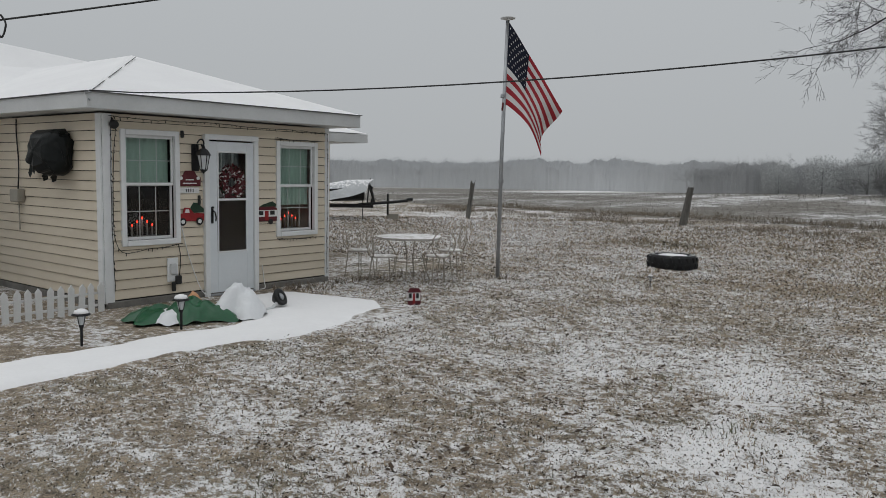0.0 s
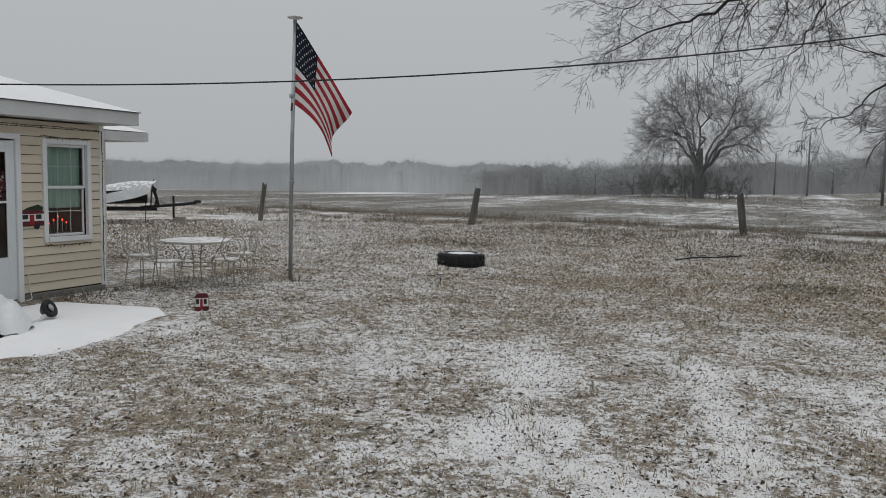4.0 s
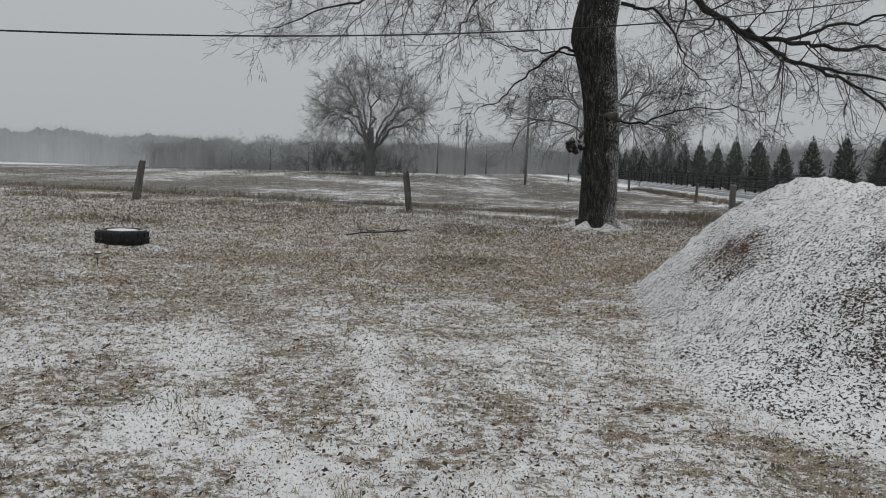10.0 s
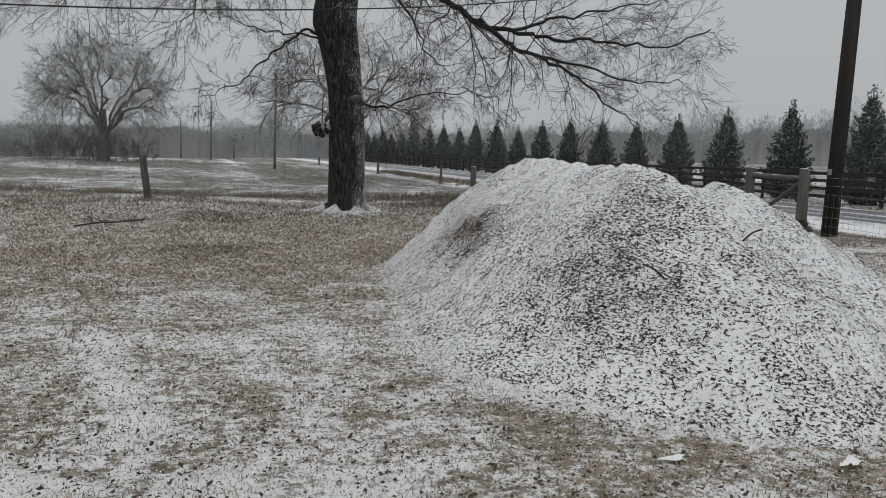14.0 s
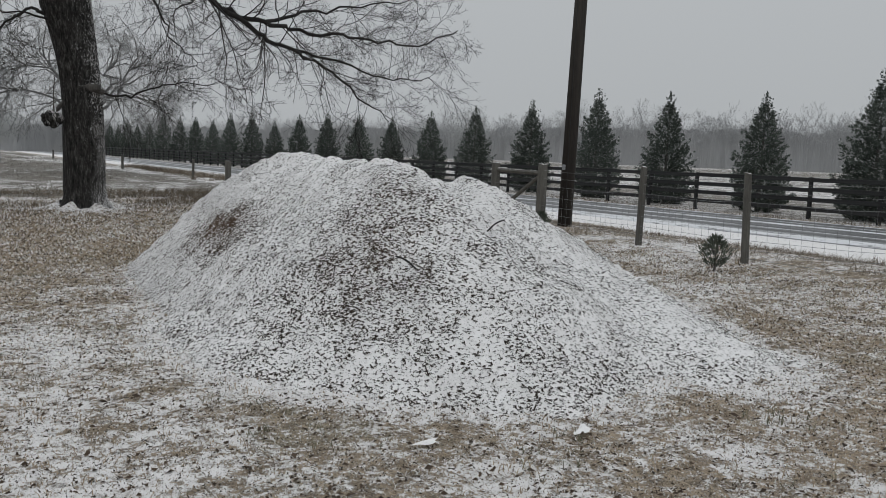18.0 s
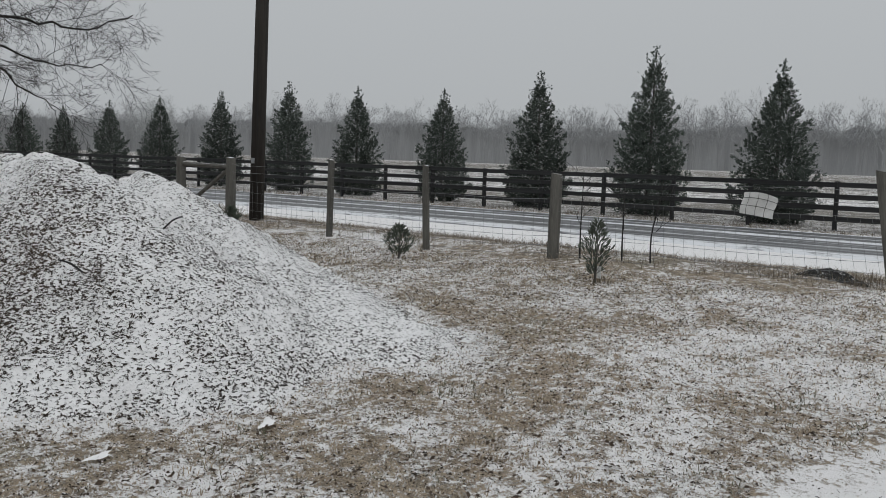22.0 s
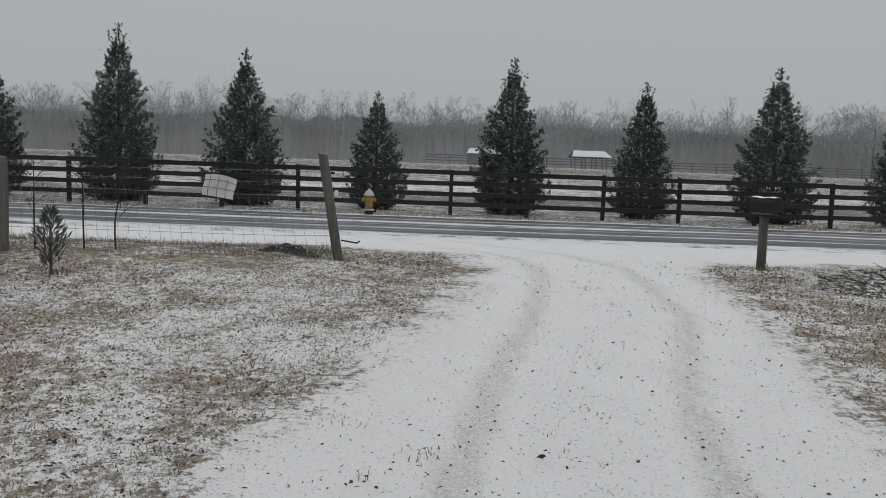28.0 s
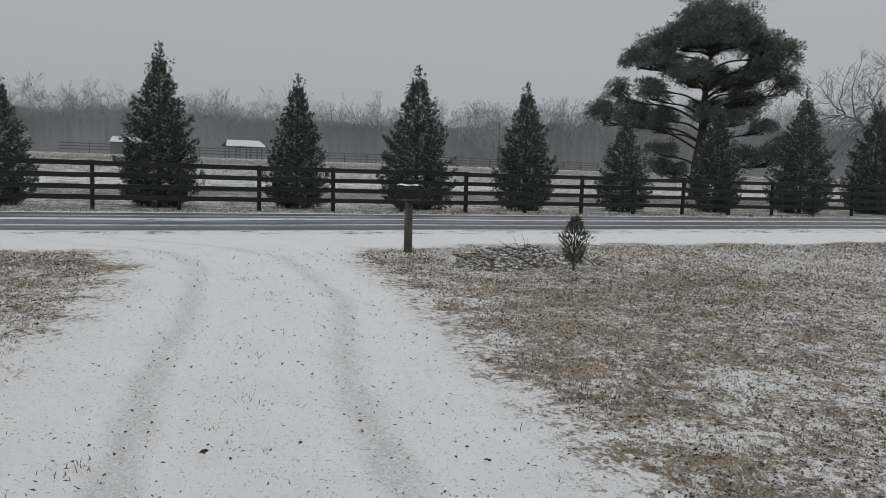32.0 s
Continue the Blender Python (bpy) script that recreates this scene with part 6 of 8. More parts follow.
def walkway():
    """Concrete path under smooth snow; its edges wander where the grass meets it."""
    b = Buf()
    ys = np.arange(-6.0, 7.5, 0.12)
    cols = 12
    def edges(y):
        left = np.interp(y, [-6, 2.5, 5.3, 5.75, 6.1, 7.2, 7.42], [-7.35, -7.36, -7.35, -7.6, -8.9, -8.9, -7.6])
        right = np.interp(y, [-6, 2.5, 6.0, 6.8, 7.2, 7.5], [-6.5, -6.5, -6.48, -6.6, -6.8, -7.3])
        j = 0.035 * math.sin(y * 5.3) + 0.02 * math.sin(y * 13.1)
        return left + j, right + 0.03 * math.sin(y * 6.1 + 1) + 0.02 * math.sin(y * 15.0)
    for y in ys:
        l, r = edges(y)
        for k in range(cols + 1):
            t = k / cols
            edge = min(t, 1 - t) * 6
            z = 0.035 * min(1.0, edge) - (0.03 if k in (0, cols) else 0) + 0.006 * math.sin(3 * y + 4 * t)
            b.v.append((l + (r - l) * t, y, z))
    for i in range(len(ys) - 1):
        for k in range(cols):
            o = i * (cols + 1) + k
            b.f.append((o, o + 1, o + cols + 2, o + cols + 1))
    tagged(part("pavement", b, WALKSNOW, smooth=True), "garden path and doorstep pad under smooth snow", "path", kind="structure")


walkway()


def picket_fence():
    f = thing("picket_fence", (-9.1, 4.0, 0), "low white picket garden fence beside the house", "fence")
    mesh = None
    rng = random.Random(6)
    b = Buf()
    pts = [(-0.035, -0.02), (0.035, -0.02), (0.035, 0.30), (0.0, 0.345), (-0.035, 0.30)]
    n = len(pts)
    b.v = [(0.0, y, z) for y, z in pts] + [(0.018, y, z) for y, z in pts]
    b.f = [tuple(range(n - 1, -1, -1)), tuple(range(n, 2 * n))] + [(i, (i + 1) % n, n + (i + 1) % n, n + i) for i in range(n)]
    mesh = b.mesh("picket", WHITEPAINT)
    for k in range(22):
        part("picket", mesh, WHITEPAINT, f, at=pose(0.0, 0.78 - 0.118 * k, 0, rng.uniform(-2.5, 2.5), rng.uniform(-2, 2), 0))
    for z in (0.08, 0.22):
        part("rail", Buf().box((-0.01, -0.5, z), (0.016, 2.6, 0.03), 0.003), WHITEPAINT, f)


picket_fence()


def solar_light(at, s=1.0, first=[]):
    if first:
        return copy_thing(first[0], pose(*at) @ Matrix.Diagonal((s, s, s, 1)))
    t = thing("path_light", pose(*at) @ Matrix.Diagonal((s, s, s, 1)), "black solar path light with snow on its cap", "garden light", "solar path lights")
    part("stake", Buf().lathe((0, 0, -0.03), [(0.012, 0), (0.014, 0.2), (0.02, 0.2), (0.024, 0.23)], 10), BLACKMETAL, t)
    part("lens", Buf().lathe((0, 0, 0.2), [(0.026, 0), (0.045, 0.09)], 10), FROST, t, "cloudy plastic lens")
    for k in range(4):
        a = math.pi / 2 * k + 0.4
        part("rib", Buf().tube([(0.028 * math.cos(a), 0.028 * math.sin(a), 0.2), (0.05 * math.cos(a), 0.05 * math.sin(a), 0.295)], 0.004, 5), BLACKMETAL, t)
    part("cap", Buf().lathe((0, 0, 0.29), [(0.085, 0.0), (0.082, 0.012), (0.05, 0.035), (0.0, 0.045)], 18), BLACKMETAL, t, smooth=True)
    part("cap_snow", Buf().lathe((0, 0, 0.31), [(0.07, 0.0), (0.058, 0.025), (0.02, 0.04), (0.0, 0.042)], 16), ROOFSNOW, t, "snow on the cap", True)
    first.append(t)


solar_light((-7.52, 3.74, 0))
solar_light((-7.54, 4.82, 0), 1.05)
solar_light((-5.24, 11.28, 0), 0.6)


def inflatable():
    """Collapsed lawn inflatable: slack nylon in three colours."""
    GN = plain("green_nylon", (0.006, 0.06, 0.024), (0.012, 0.105, 0.04), 5, 0.3, 0.2, 40, spec=0.5)
    WN = plain("white_nylon", (0.66, 0.67, 0.68), (0.76, 0.77, 0.78), 4, 0.45, 0.2, 30)
    ON = plain("orange_nylon", (0.5, 0.25, 0.13), (0.6, 0.34, 0.19), 4, 0.5, 0.2, 30)
    t = thing("collapsed_inflatable", (-7.9, 5.4, 0.0), "collapsed green and white nylon lawn inflatable on the path", "inflatable")
    def heap(name, cx, cy, rx, ry, h, mat, seed, label, turn=0.0):
        def f(u, v):
            a, r = 2 * math.pi * u, v
            wob = 1 + 0.18 * math.sin(3 * a + seed) + 0.1 * math.sin(5 * a + 2 * seed)
            x, y = rx * r * wob * math.cos(a), ry * r * wob * math.sin(a)
            z = h * (1 - r ** 2.2)
            z += (0.3 * h * noise.noise(Vector((x * 5, y * 5, seed))) + 0.45 * h * (0.5 - abs(noise.noise(Vector((x * 7, y * 4, seed + 3))))) + 0.2 * h * (0.4 - abs(noise.noise(Vector((x * 9, y * 15, seed + 8)))))) * (1 - 0.5 * r)
            cr, sr = math.cos(turn), math.sin(turn)
            return (cx + x * cr - y * sr, cy + x * sr + y * cr, max(z, 0.0) + 0.012 + 0.01 * math.sin(9 * a) * (r > 0.9))
        part(name, Buf().grid(f, 44, 16), mat, t, label, True)
    heap("green_cloth", 0.02, -0.18, 0.42, 0.30, 0.20, GN, 1.0, "dark green nylon", 0.5)
    heap("green_flap", -0.25, -0.52, 0.25, 0.36, 0.13, GN, 4.0, "dark green nylon", 0.3)
    heap("white_cloth", 0.28, 0.25, 0.28, 0.34, 0.30, WN, 2.0, "white nylon heap", 0.2)
    heap("white_flap", -0.05, -0.42, 0.26, 0.24, 0.11, WN, 5.5, "white nylon", 0.1)
    heap("orange_cloth", -0.30, 0.0, 0.16, 0.16, 0.20, ON, 3.0, "orange nylon")


inflatable()


def ground_spot():
    t = thing("projector_lamp", (-7.72, 6.28, 0.03), "black stake projector lamp tipped over on the snow", "lamp")
    part("head", Buf().lathe((0, 0, 0.12), [(0.03, -0.09), (0.07, -0.05), (0.105, 0.0), (0.11, 0.03), (0.09, 0.035), (0.05, 0.02)], 18, pose(0, 0, 0, 0, 62, 20).to_3x3()), BLACKMETAL, t, smooth=True)
    part("lens", Buf().lathe((0.028, 0.01, 0.135), [(0.045, 0), (0.03, 0.012), (0.0, 0.015)], 14, pose(0, 0, 0, 0, 62, 20).to_3x3()), STEEL, t, "pale lens", True)
    part("stake", Buf().tube([(0.02, -0.02, 0.09), (0.06, -0.16, 0.02), (0.07, -0.3, 0.02)], [0.02, 0.018, 0.008], 8), FASCIA, t)


ground_spot()
c = camper(pose(-6.72, 7.6, 0.11, 0, 0, -40) @ Matrix.Diagonal((1, 0.5, 1.25, 1)), 0.85, "camper_garden_sign", "small red and white camper garden sign in the grass", "garden sign", False)
part("stake", Buf().box((-0.006, 0, -0.08), (0.008, 0.02, 0.12), 0.002), BLACKMETAL, c)


def bistro_set():
    IRON = plain("cream_iron", (0.28, 0.25, 0.21), (0.40, 0.36, 0.31), 8, 0.6, 0.2, 50, snow=0.05)
    TOP = plain("table_top", (0.38, 0.355, 0.32), (0.5, 0.475, 0.44), 5, 0.6, 0.2, 40, snow=0.15)
    t = thing("bistro_table", pose(-8.45, 9.5, 0), "round cream iron garden table dusted with snow", "table")
    part("tabletop", Buf().lathe((0, 0, 0.66), [(0.50, -0.02), (0.525, -0.01), (0.525, 0.012), (0.48, 0.018), (0.0, 0.02)], 36), TOP, t)
    part("ring", Buf().tube([(0.3 * math.cos(a), 0.3 * math.sin(a), 0.3) for a in np.linspace(0, 2 * math.pi, 21)], 0.008, 6), IRON, t)
    for k in range(4):
        a = math.pi / 2 * k + 0.5
        p = [(0.42 * math.cos(a), 0.42 * math.sin(a), 0.68), (0.22 * math.cos(a), 0.22 * math.sin(a), 0.34), (0.32 * math.cos(a), 0.32 * math.sin(a), 0.0)]
        part("leg", Buf().tube(smooth_path(p, 5), 0.011, 7), IRON, t, smooth=True)
    c = thing("parlour_chair", pose(-8.3, 8.72, 0, 0, 0, 60), "cream iron parlour chair with an oval back", "chair", "chairs round the garden table")
    part("seat", Buf().lathe((0, 0, 0.43), [(0.19, -0.012), (0.2, 0.0), (0.19, 0.014), (0.0, 0.018)], 26), TOP, c, "round pale seat", True)
    for sx in (-1, 1):
        for sy in (-1, 1):
            part("leg", Buf().tube([(0.13 * sx, 0.13 * sy, 0.43), (0.17 * sx, 0.17 * sy, 0.0)], 0.009, 6), IRON, c)
    part("leg_ring", Buf().tube([(0.15 * math.cos(a), 0.15 * math.sin(a), 0.2) for a in np.linspace(0, 2 * math.pi, 17)], 0.006, 5), IRON, c)
    oval = [(-0.2 - 0.05 * math.sin(a) * 0.5, 0.185 * math.cos(a), 0.62 + 0.2 * math.sin(a)) for a in np.linspace(0, 2 * math.pi, 29)]
    part("back_hoop", Buf().tube(oval, 0.010, 7), IRON, c, smooth=True)
    inner = [(-0.2 - 0.03 * math.sin(a) * 0.5, 0.11 * math.cos(a), 0.62 + 0.125 * math.sin(a)) for a in np.linspace(0, 2 * math.pi, 25)]
    part("inner_hoop", Buf().tube(inner, 0.007, 6), IRON, c, smooth=True)
    for s in (-1, 1):
        part("back_stay", Buf().tube([(-0.17, 0.1 * s, 0.43), (-0.2, 0.13 * s, 0.5)], 0.008, 6), IRON, c)
        part("scroll", Buf().tube([(-0.22 + 0.0, s * (0.12 + 0.035 * math.cos(a)), 0.815 + 0.035 * math.sin(a)) for a in np.linspace(-1.5, 3.5, 12)], 0.006, 5), IRON, c)
    for x, y, r in ((-7.75, 9.35, 150), (-8.15, 10.15, 235), (-9.15, 9.1, -5)):
        copy_thing(c, pose(x, y, 0, 0, 0, r))


bistro_set()


def flag_and_pole():
    px, py = -7.56, 10.62
    base = thing("flagpole", pose(px, py, 0), "galvanised steel flagpole with a flat cap", "flagpole")
    lean = Matrix.Translation((0.04, 0.03, 0))
    part("pole", Buf().tube([(0, 0, -0.2), (0.02, 0.015, 2.0), (0.055, 0.045, 4.05)], [0.032, 0.031, 0.028], 12), STEEL, base, smooth=True)
    for z in (1.52, 2.86):
        part("collar", Buf().lathe((0.02, 0.015, z), [(0.036, 0), (0.04, 0.01), (0.04, 0.05), (0.036, 0.06)], 12), STEEL, base)
    part("cap", Buf().lathe((0.055, 0.045, 4.05), [(0.03, 0), (0.05, 0.02), (0.115, 0.03), (0.12, 0.045), (0.06, 0.06), (0.0, 0.062)], 20), FASCIA, base, smooth=True)
    part("cleat", Buf().tube([(0.045, -0.02, 2.78), (0.06, -0.05, 2.72), (0.04, -0.03, 2.66)], 0.014, 6), MAROON, base)
    f = thing("flag", pose(px + 0.04, py + 0.03, 0), "faded stars and stripes flag drooping in light wind", "flag")
    right = Vector((0.80, 0.60, 0))
    deep = Vector((-0.60, 0.80, 0))
    def cloth(u, v):
        """u along the fly, v down the hoist."""
        a = Vector((0.05, 0, 4.02))
        top = a + right * (0.80 * u) + Vector((0, 0, -1.36 * u ** 1.12))
        bot = Vector((0.01, 0, 2.76)) + right * (0.54 * u + 0.10 * math.sin(math.pi * u)) + Vector((0, 0, -0.80 * u ** 1.2))
        p = top.lerp(bot, v)
        w = 0.13 * math.sin(5.2 * u + 2.4 * v) * u + 0.16 * math.sin(3.1 * v) * u + 0.06 * math.sin(9 * u - 5 * v) * u
        return p + deep * w + right * (0.06 * math.sin(6 * v + 1.5) * u * u)
    FR = cloth_mat("flag_red", (0.27, 0.018, 0.028), (0.36, 0.035, 0.045))
    FW = cloth_mat("flag_white", (0.58, 0.57, 0.57), (0.70, 0.69, 0.69))
    FB = cloth_mat("flag_blue", (0.006, 0.008, 0.017), (0.012, 0.015, 0.03))
    for k in range(13):
        u0 = 0.40 if k < 7 else 0.0
        part("stripe", Buf().grid(lambda u, v: cloth(u0 + (1 - u0) * u, (k + v) / 13), 44 if k >= 7 else 28, 3), FW if k % 2 else FR, f, "", True)
    part("canton", Buf().grid(lambda u, v: cloth(0.40 * u, 7 / 13 * v), 22, 20), FB, f, "dark blue canton", True)
    st = Buf()
    for r in range(9):
        for c in range(6 if r % 2 == 0 else 5):
            u = 0.40 * ((c * 2 + 1 + r % 2) / 12)
            v = 7 / 13 * (r + 1) / 10
            p, pu, pv = cloth(u, v), cloth(u + 0.005, v), cloth(u, v + 0.005)
            e1, e2 = (pu - p).normalized(), (pv - p).normalized()
            nn = e1.cross(e2).normalized()
            for s in (-1, 1):
                ring = []
                for q in range(10):
                    a = math.pi / 5 * q - math.pi / 2
                    rr = 0.018 if q % 2 == 0 else 0.008
                    ring.append(p + e1 * rr * math.cos(a) + e2 * rr * math.sin(a) + nn * 0.004 * s)
                st.quad(*(ring if s > 0 else ring[::-1]))
    tagged(part("stars", st, FW, f, "white stars"), kind="stuff")


def cloth_mat(name, c1, c2):
    m = plain(name, c1, c2, 6, 0.85, 0.25, 120)
    return m


flag_and_pole()


def tire_planter():
    RUB = plain("black_rubber", (0.008, 0.008, 0.009), (0.022, 0.022, 0.023), 8, 0.7, 0.3, 50, snow=0.03)
    t = thing("tractor_tire", (-6.08, 14.08, 0), "old black tractor tire lying flat with snow inside", "tire")
    part("tire_wall", Buf().lathe((0, 0, 0), [(0.30, 0.0), (0.40, 0.0), (0.43, 0.05), (0.435, 0.12), (0.43, 0.2), (0.40, 0.25), (0.31, 0.255), (0.30, 0.22)], 40), RUB, t, smooth=True)
    for k in range(36):
        a = 2 * math.pi * k / 36
        part("lug", Buf().box((0.435 * math.cos(a), 0.435 * math.sin(a), 0.06 + 0.12 * (k % 2)), (0.03, 0.04, 0.10), 0.006, pose(0, 0, 0, 20 * (1 if k % 2 else -1), 0, math.degrees(a)).to_3x3()), RUB, t)
    part("snow_fill", Buf().lathe((0, 0, 0.16), [(0.33, 0), (0.25, 0.085), (0.1, 0.1), (0.0, 0.1)], 24), ROOFSNOW, t, "snow heaped inside", True)


tire_planter()


def old_post(x, y, tx, ty, h, seed, r=0.10):
    """Split, weathered fence post with a broken top."""
    rng = random.Random(seed)
    g = hz(x, y)
    t = thing("old_fence_post", (x, y, g), "grey rotten wooden fence post leaning in the rough grass", "fence post", "old field posts")
    b = Buf()
    sides, n = 14, 12
    for i in range(n + 1):
        u = i / n
        for k in range(sides):
            a = 2 * math.pi * k / sides
            rr = r * (1.08 - 0.16 * u) * (1 + 0.16 * noise.noise(Vector((math.cos(a) * 2.5, math.sin(a) * 2.5, seed + u * 1.5))) - (0.16 if k % 5 == 2 else 0))
            top = h + 0.09 * math.sin(a * 2 + seed) + 0.05 * math.sin(5 * a)
            z = -0.15 + u * (top + 0.15)
            b.v.append((u * (tx - x) + rr * math.cos(a), u * (ty - y) + rr * math.sin(a), z))
    for i in range(n):
        for k in range(sides):
            o, k2 = i * sides, (k + 1) % sides
            b.f.append((o + k, o + k2, o + sides + k2, o + sides + k))
    b.f.append(tuple(n * sides + k for k in range(sides)))
    part("shaft", b, ROTTEN, t)
    for z in (0.45, 0.85):
        u = z / h
        part("wire_staple", Buf().tube([(u * (tx - x) - r, u * (ty - y) - 0.03, z), (u * (tx - x) - r * 1.2, u * (ty - y) + 0.05, z + 0.02), (u * (tx - x), u * (ty - y) + r * 1.1, z)], 0.006, 5), WIRE, t)


old_post(-17.87, 23.49, -17.72, 23.6, 1.30, 1, 0.085)
old_post(-10.85, 26.2, -10.65, 26.3, 1.22, 2, 0.12)
old_post(-1.81, 26.35, -1.99, 26.34, 1.25, 3, 0.11)


def fallen_branch():
    t = thing("fallen_branch", (-2.0, 17.9, 0.03), "dead branch lying on the lawn", "branch")
    rng = random.Random(12)
    b = Buf().tube(smooth_path([(-0.55, -0.8, 0.03), (-0.2, -0.2, 0.05), (0.15, 0.3, 0.03), (0.6, 1.1, 0.02)], 5), [0.018] * 16, 6)
    part("stem", b, TWIG, t)
    for k in range(6):
        b = Buf()
        grow(b, rng, (-0.3 + 0.15 * k, -0.4 + 0.28 * k, 0.06), (rng.uniform(-1, 1), rng.uniform(-1, 1), 0.1), 0.008, 0.45, 1, 0.2, 0.6, 3)
        part("twig", b, TWIG, t)


fallen_branch()


def boat_trailer():
    TARP = plain("grey_tarp", (0.36, 0.37, 0.38), (0.5, 0.51, 0.52), 2.5, 0.6, 0.4, 20, snow=0.2)
    t = thing("boat_trailer", pose(-20.4, 19.0, 0, 0, 0, 44), "small boat under a sagging grey tarp on a trailer", "trailer")
    def tarp(u, v):
        x = -2.9 + 4.3 * u
        a = -1 + 2 * v
        ridge = 1.02 + 0.42 * u ** 1.6 + 0.03 * math.sin(11 * u)
        drop = (0.86 - 0.45 * u ** 2) * abs(a) ** 1.9
        return (x + 0.12 * math.cos(3 * a), (0.85 - 0.1 * u) * a + 0.02 * math.sin(13 * u), ridge - drop + 0.02 * math.sin(17 * u + 4 * a))
    part("tarp", Buf().grid(tarp, 30, 18), TARP, t, smooth=True)
    part("tarp_frame", Buf().tube([(1.3, -0.75, 0.6), (1.35, -0.6, 1.2), (1.4, 0, 1.4), (1.35, 0.6, 1.2), (1.3, 0.75, 0.6)], 0.025, 6), BLACKMETAL, t)
    for y, z in ((-0.5, 1.1), (0.2, 1.2), (0.55, 1.05)):
        part("strap", Buf().tube([(1.38, y, z), (1.5, y * 0.8, z - 0.35), (1.42, y * 0.9, 0.55)], 0.03, 5), BLACKPAINT, t)
    def hull(u, v):
        x = -2.5 + 3.7 * u
        w = 0.6 * (1 - 0.3 * max(0, u - 0.55) / 0.45)
        a = math.pi * v
        return (x, -w * math.cos(a), 0.9 + 0.22 * u - (0.36 + 0.1 * u) * math.sin(a) ** 0.7)
    part("hull", Buf().grid(hull, 24, 12), BLACKPAINT, t, "dark hull", True)
    for y in (-0.45, 0.45):
        part("frame_rail", Buf().box((-0.5, y, 0.48), (4.0, 0.06, 0.09), 0.008), BLACKMETAL, t)
    part("tongue", Buf().tube([(1.0, 0, 0.52), (2.2, 0, 0.62), (2.7, 0, 0.68)], 0.05, 8), BLACKMETAL, t)
    part("coupler", Buf().box((2.75, 0, 0.72), (0.22, 0.1, 0.09), 0.02), BLACKMETAL, t)
    part("winch_post", Buf().tube([(1.55, 0, 0.55), (1.4, 0, 1.15)], 0.04, 8), BLACKMETAL, t)
    part("winch", Buf().lathe((1.42, -0.06, 1.1), [(0.07, 0), (0.07, 0.12)], 12, pose(0, 0, 0, 90, 0, 0).to_3x3()), BLACKMETAL, t)
    part("jack", Buf().tube([(2.0, 0.1, 0.9), (2.0, 0.1, 0.18)], 0.035, 8), BLACKMETAL, t)
    for y in (-0.8, 0.8):
        w = part("wheel", Buf().lathe((-1.2, y - 0.09, 0.3), [(0.18, 0.0), (0.29, 0.02), (0.3, 0.09), (0.29, 0.16), (0.18, 0.18)], 20, pose(0, 0, 0, -90, 0, 0).to_3x3()), BLACKPAINT, t, smooth=True)
        part("fender", Buf().grid(lambda u, v: (-1.2 + 0.4 * math.cos(math.pi * u), y - 0.11 + 0.22 * v, 0.34 + 0.36 * math.sin(math.pi * u)), 14, 1), BLACKMETAL, t)
    blk = thing("concrete_block", pose(-19.05, 20.75, 0, 0, 0, 30), "two-hole concrete block under the trailer jack", "block")
    for dx in (-0.19, 0.0, 0.19):
        part("web", Buf().box((dx, 0, 0.1), (0.035, 0.13, 0.19), 0.005), CONDUIT, blk)
    for dy in (-0.08, 0.08):
        part("face", Buf().box((0, dy, 0.1), (0.4, 0.035, 0.19), 0.005), CONDUIT, blk)
    for x, y, h in ((-20.2, 18.6, 1.25), (-19.4, 19.6, 1.2)):
        s = thing("thin_stake", (x, y, 0), "thin dark metal stake in the grass", "stake", "thin stakes by the trailer")
        part("rod", Buf().tube([(0, 0, -0.1), (0.02, 0.01, h)], 0.014, 6), BLACKMETAL, s)


boat_trailer()


# ---------------------------------------------------------------- poles and wires
def utility_pole(x, y, h, r, label, top=(0.0, 0.0), gear=False, name="utility_pole"):
    g = hz(x, y)
    t = thing(name, (x, y, g), label, "utility pole")
    path = [(0, 0, -0.3), (top[0] * 0.5, top[1] * 0.5, h / 2), (top[0], top[1], h)]
    # poles further off take the haze-greyed colour
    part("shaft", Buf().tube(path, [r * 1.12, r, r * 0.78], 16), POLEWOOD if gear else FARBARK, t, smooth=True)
    if gear:
        part("metal_tag", Buf().box((-r * 0.9, -0.02, 1.42), (0.012, 0.09, 0.12), 0.003, pose(0, 0, 0, 0, 0, 15).to_3x3()), STEEL, t, "small metal tag")
        part("ground_wire", Buf().tube([(-r * 0.7, -r * 0.8, 0), (-r * 0.66, -r * 0.75, h * 0.7)], 0.007, 5), CABLE, t)
        part("cross_arm", Buf().box((top[0], top[1], h - 0.5), (0.1, 2.2, 0.12), 0.01), POLEWOOD, t)
        for k in (-1, 0, 1):
            part("insulator", Buf().lathe((top[0], top[1] + k, h - 0.44), [(0.02, 0), (0.05, 0.03), (0.03, 0.07), (0.055, 0.1), (0.02, 0.14)], 12), FASCIA, t)
    return t


utility_pole(12.35, 13.9, 8.6, 0.145, "dark creosoted wooden utility pole at the roadside", (0.12, -0.05), True)
utility_pole(5.2, 70.0, 8.2, 0.10, "wooden utility pole along the road")
utility_pole(0.0, 115.0, 8.0, 0.11, "wooden utility pole along the road, far off")
utility_pole(-4.8, 140.0, 6.6, 0.12, "wooden utility pole along the road, far off")


def cable(name, pts, r, label):
    t = thing(name, (0, 0, 0), label, "cable")
    part("strand", Buf().tube([Vector(p) for p in pts], r, 5), CABLE, t)


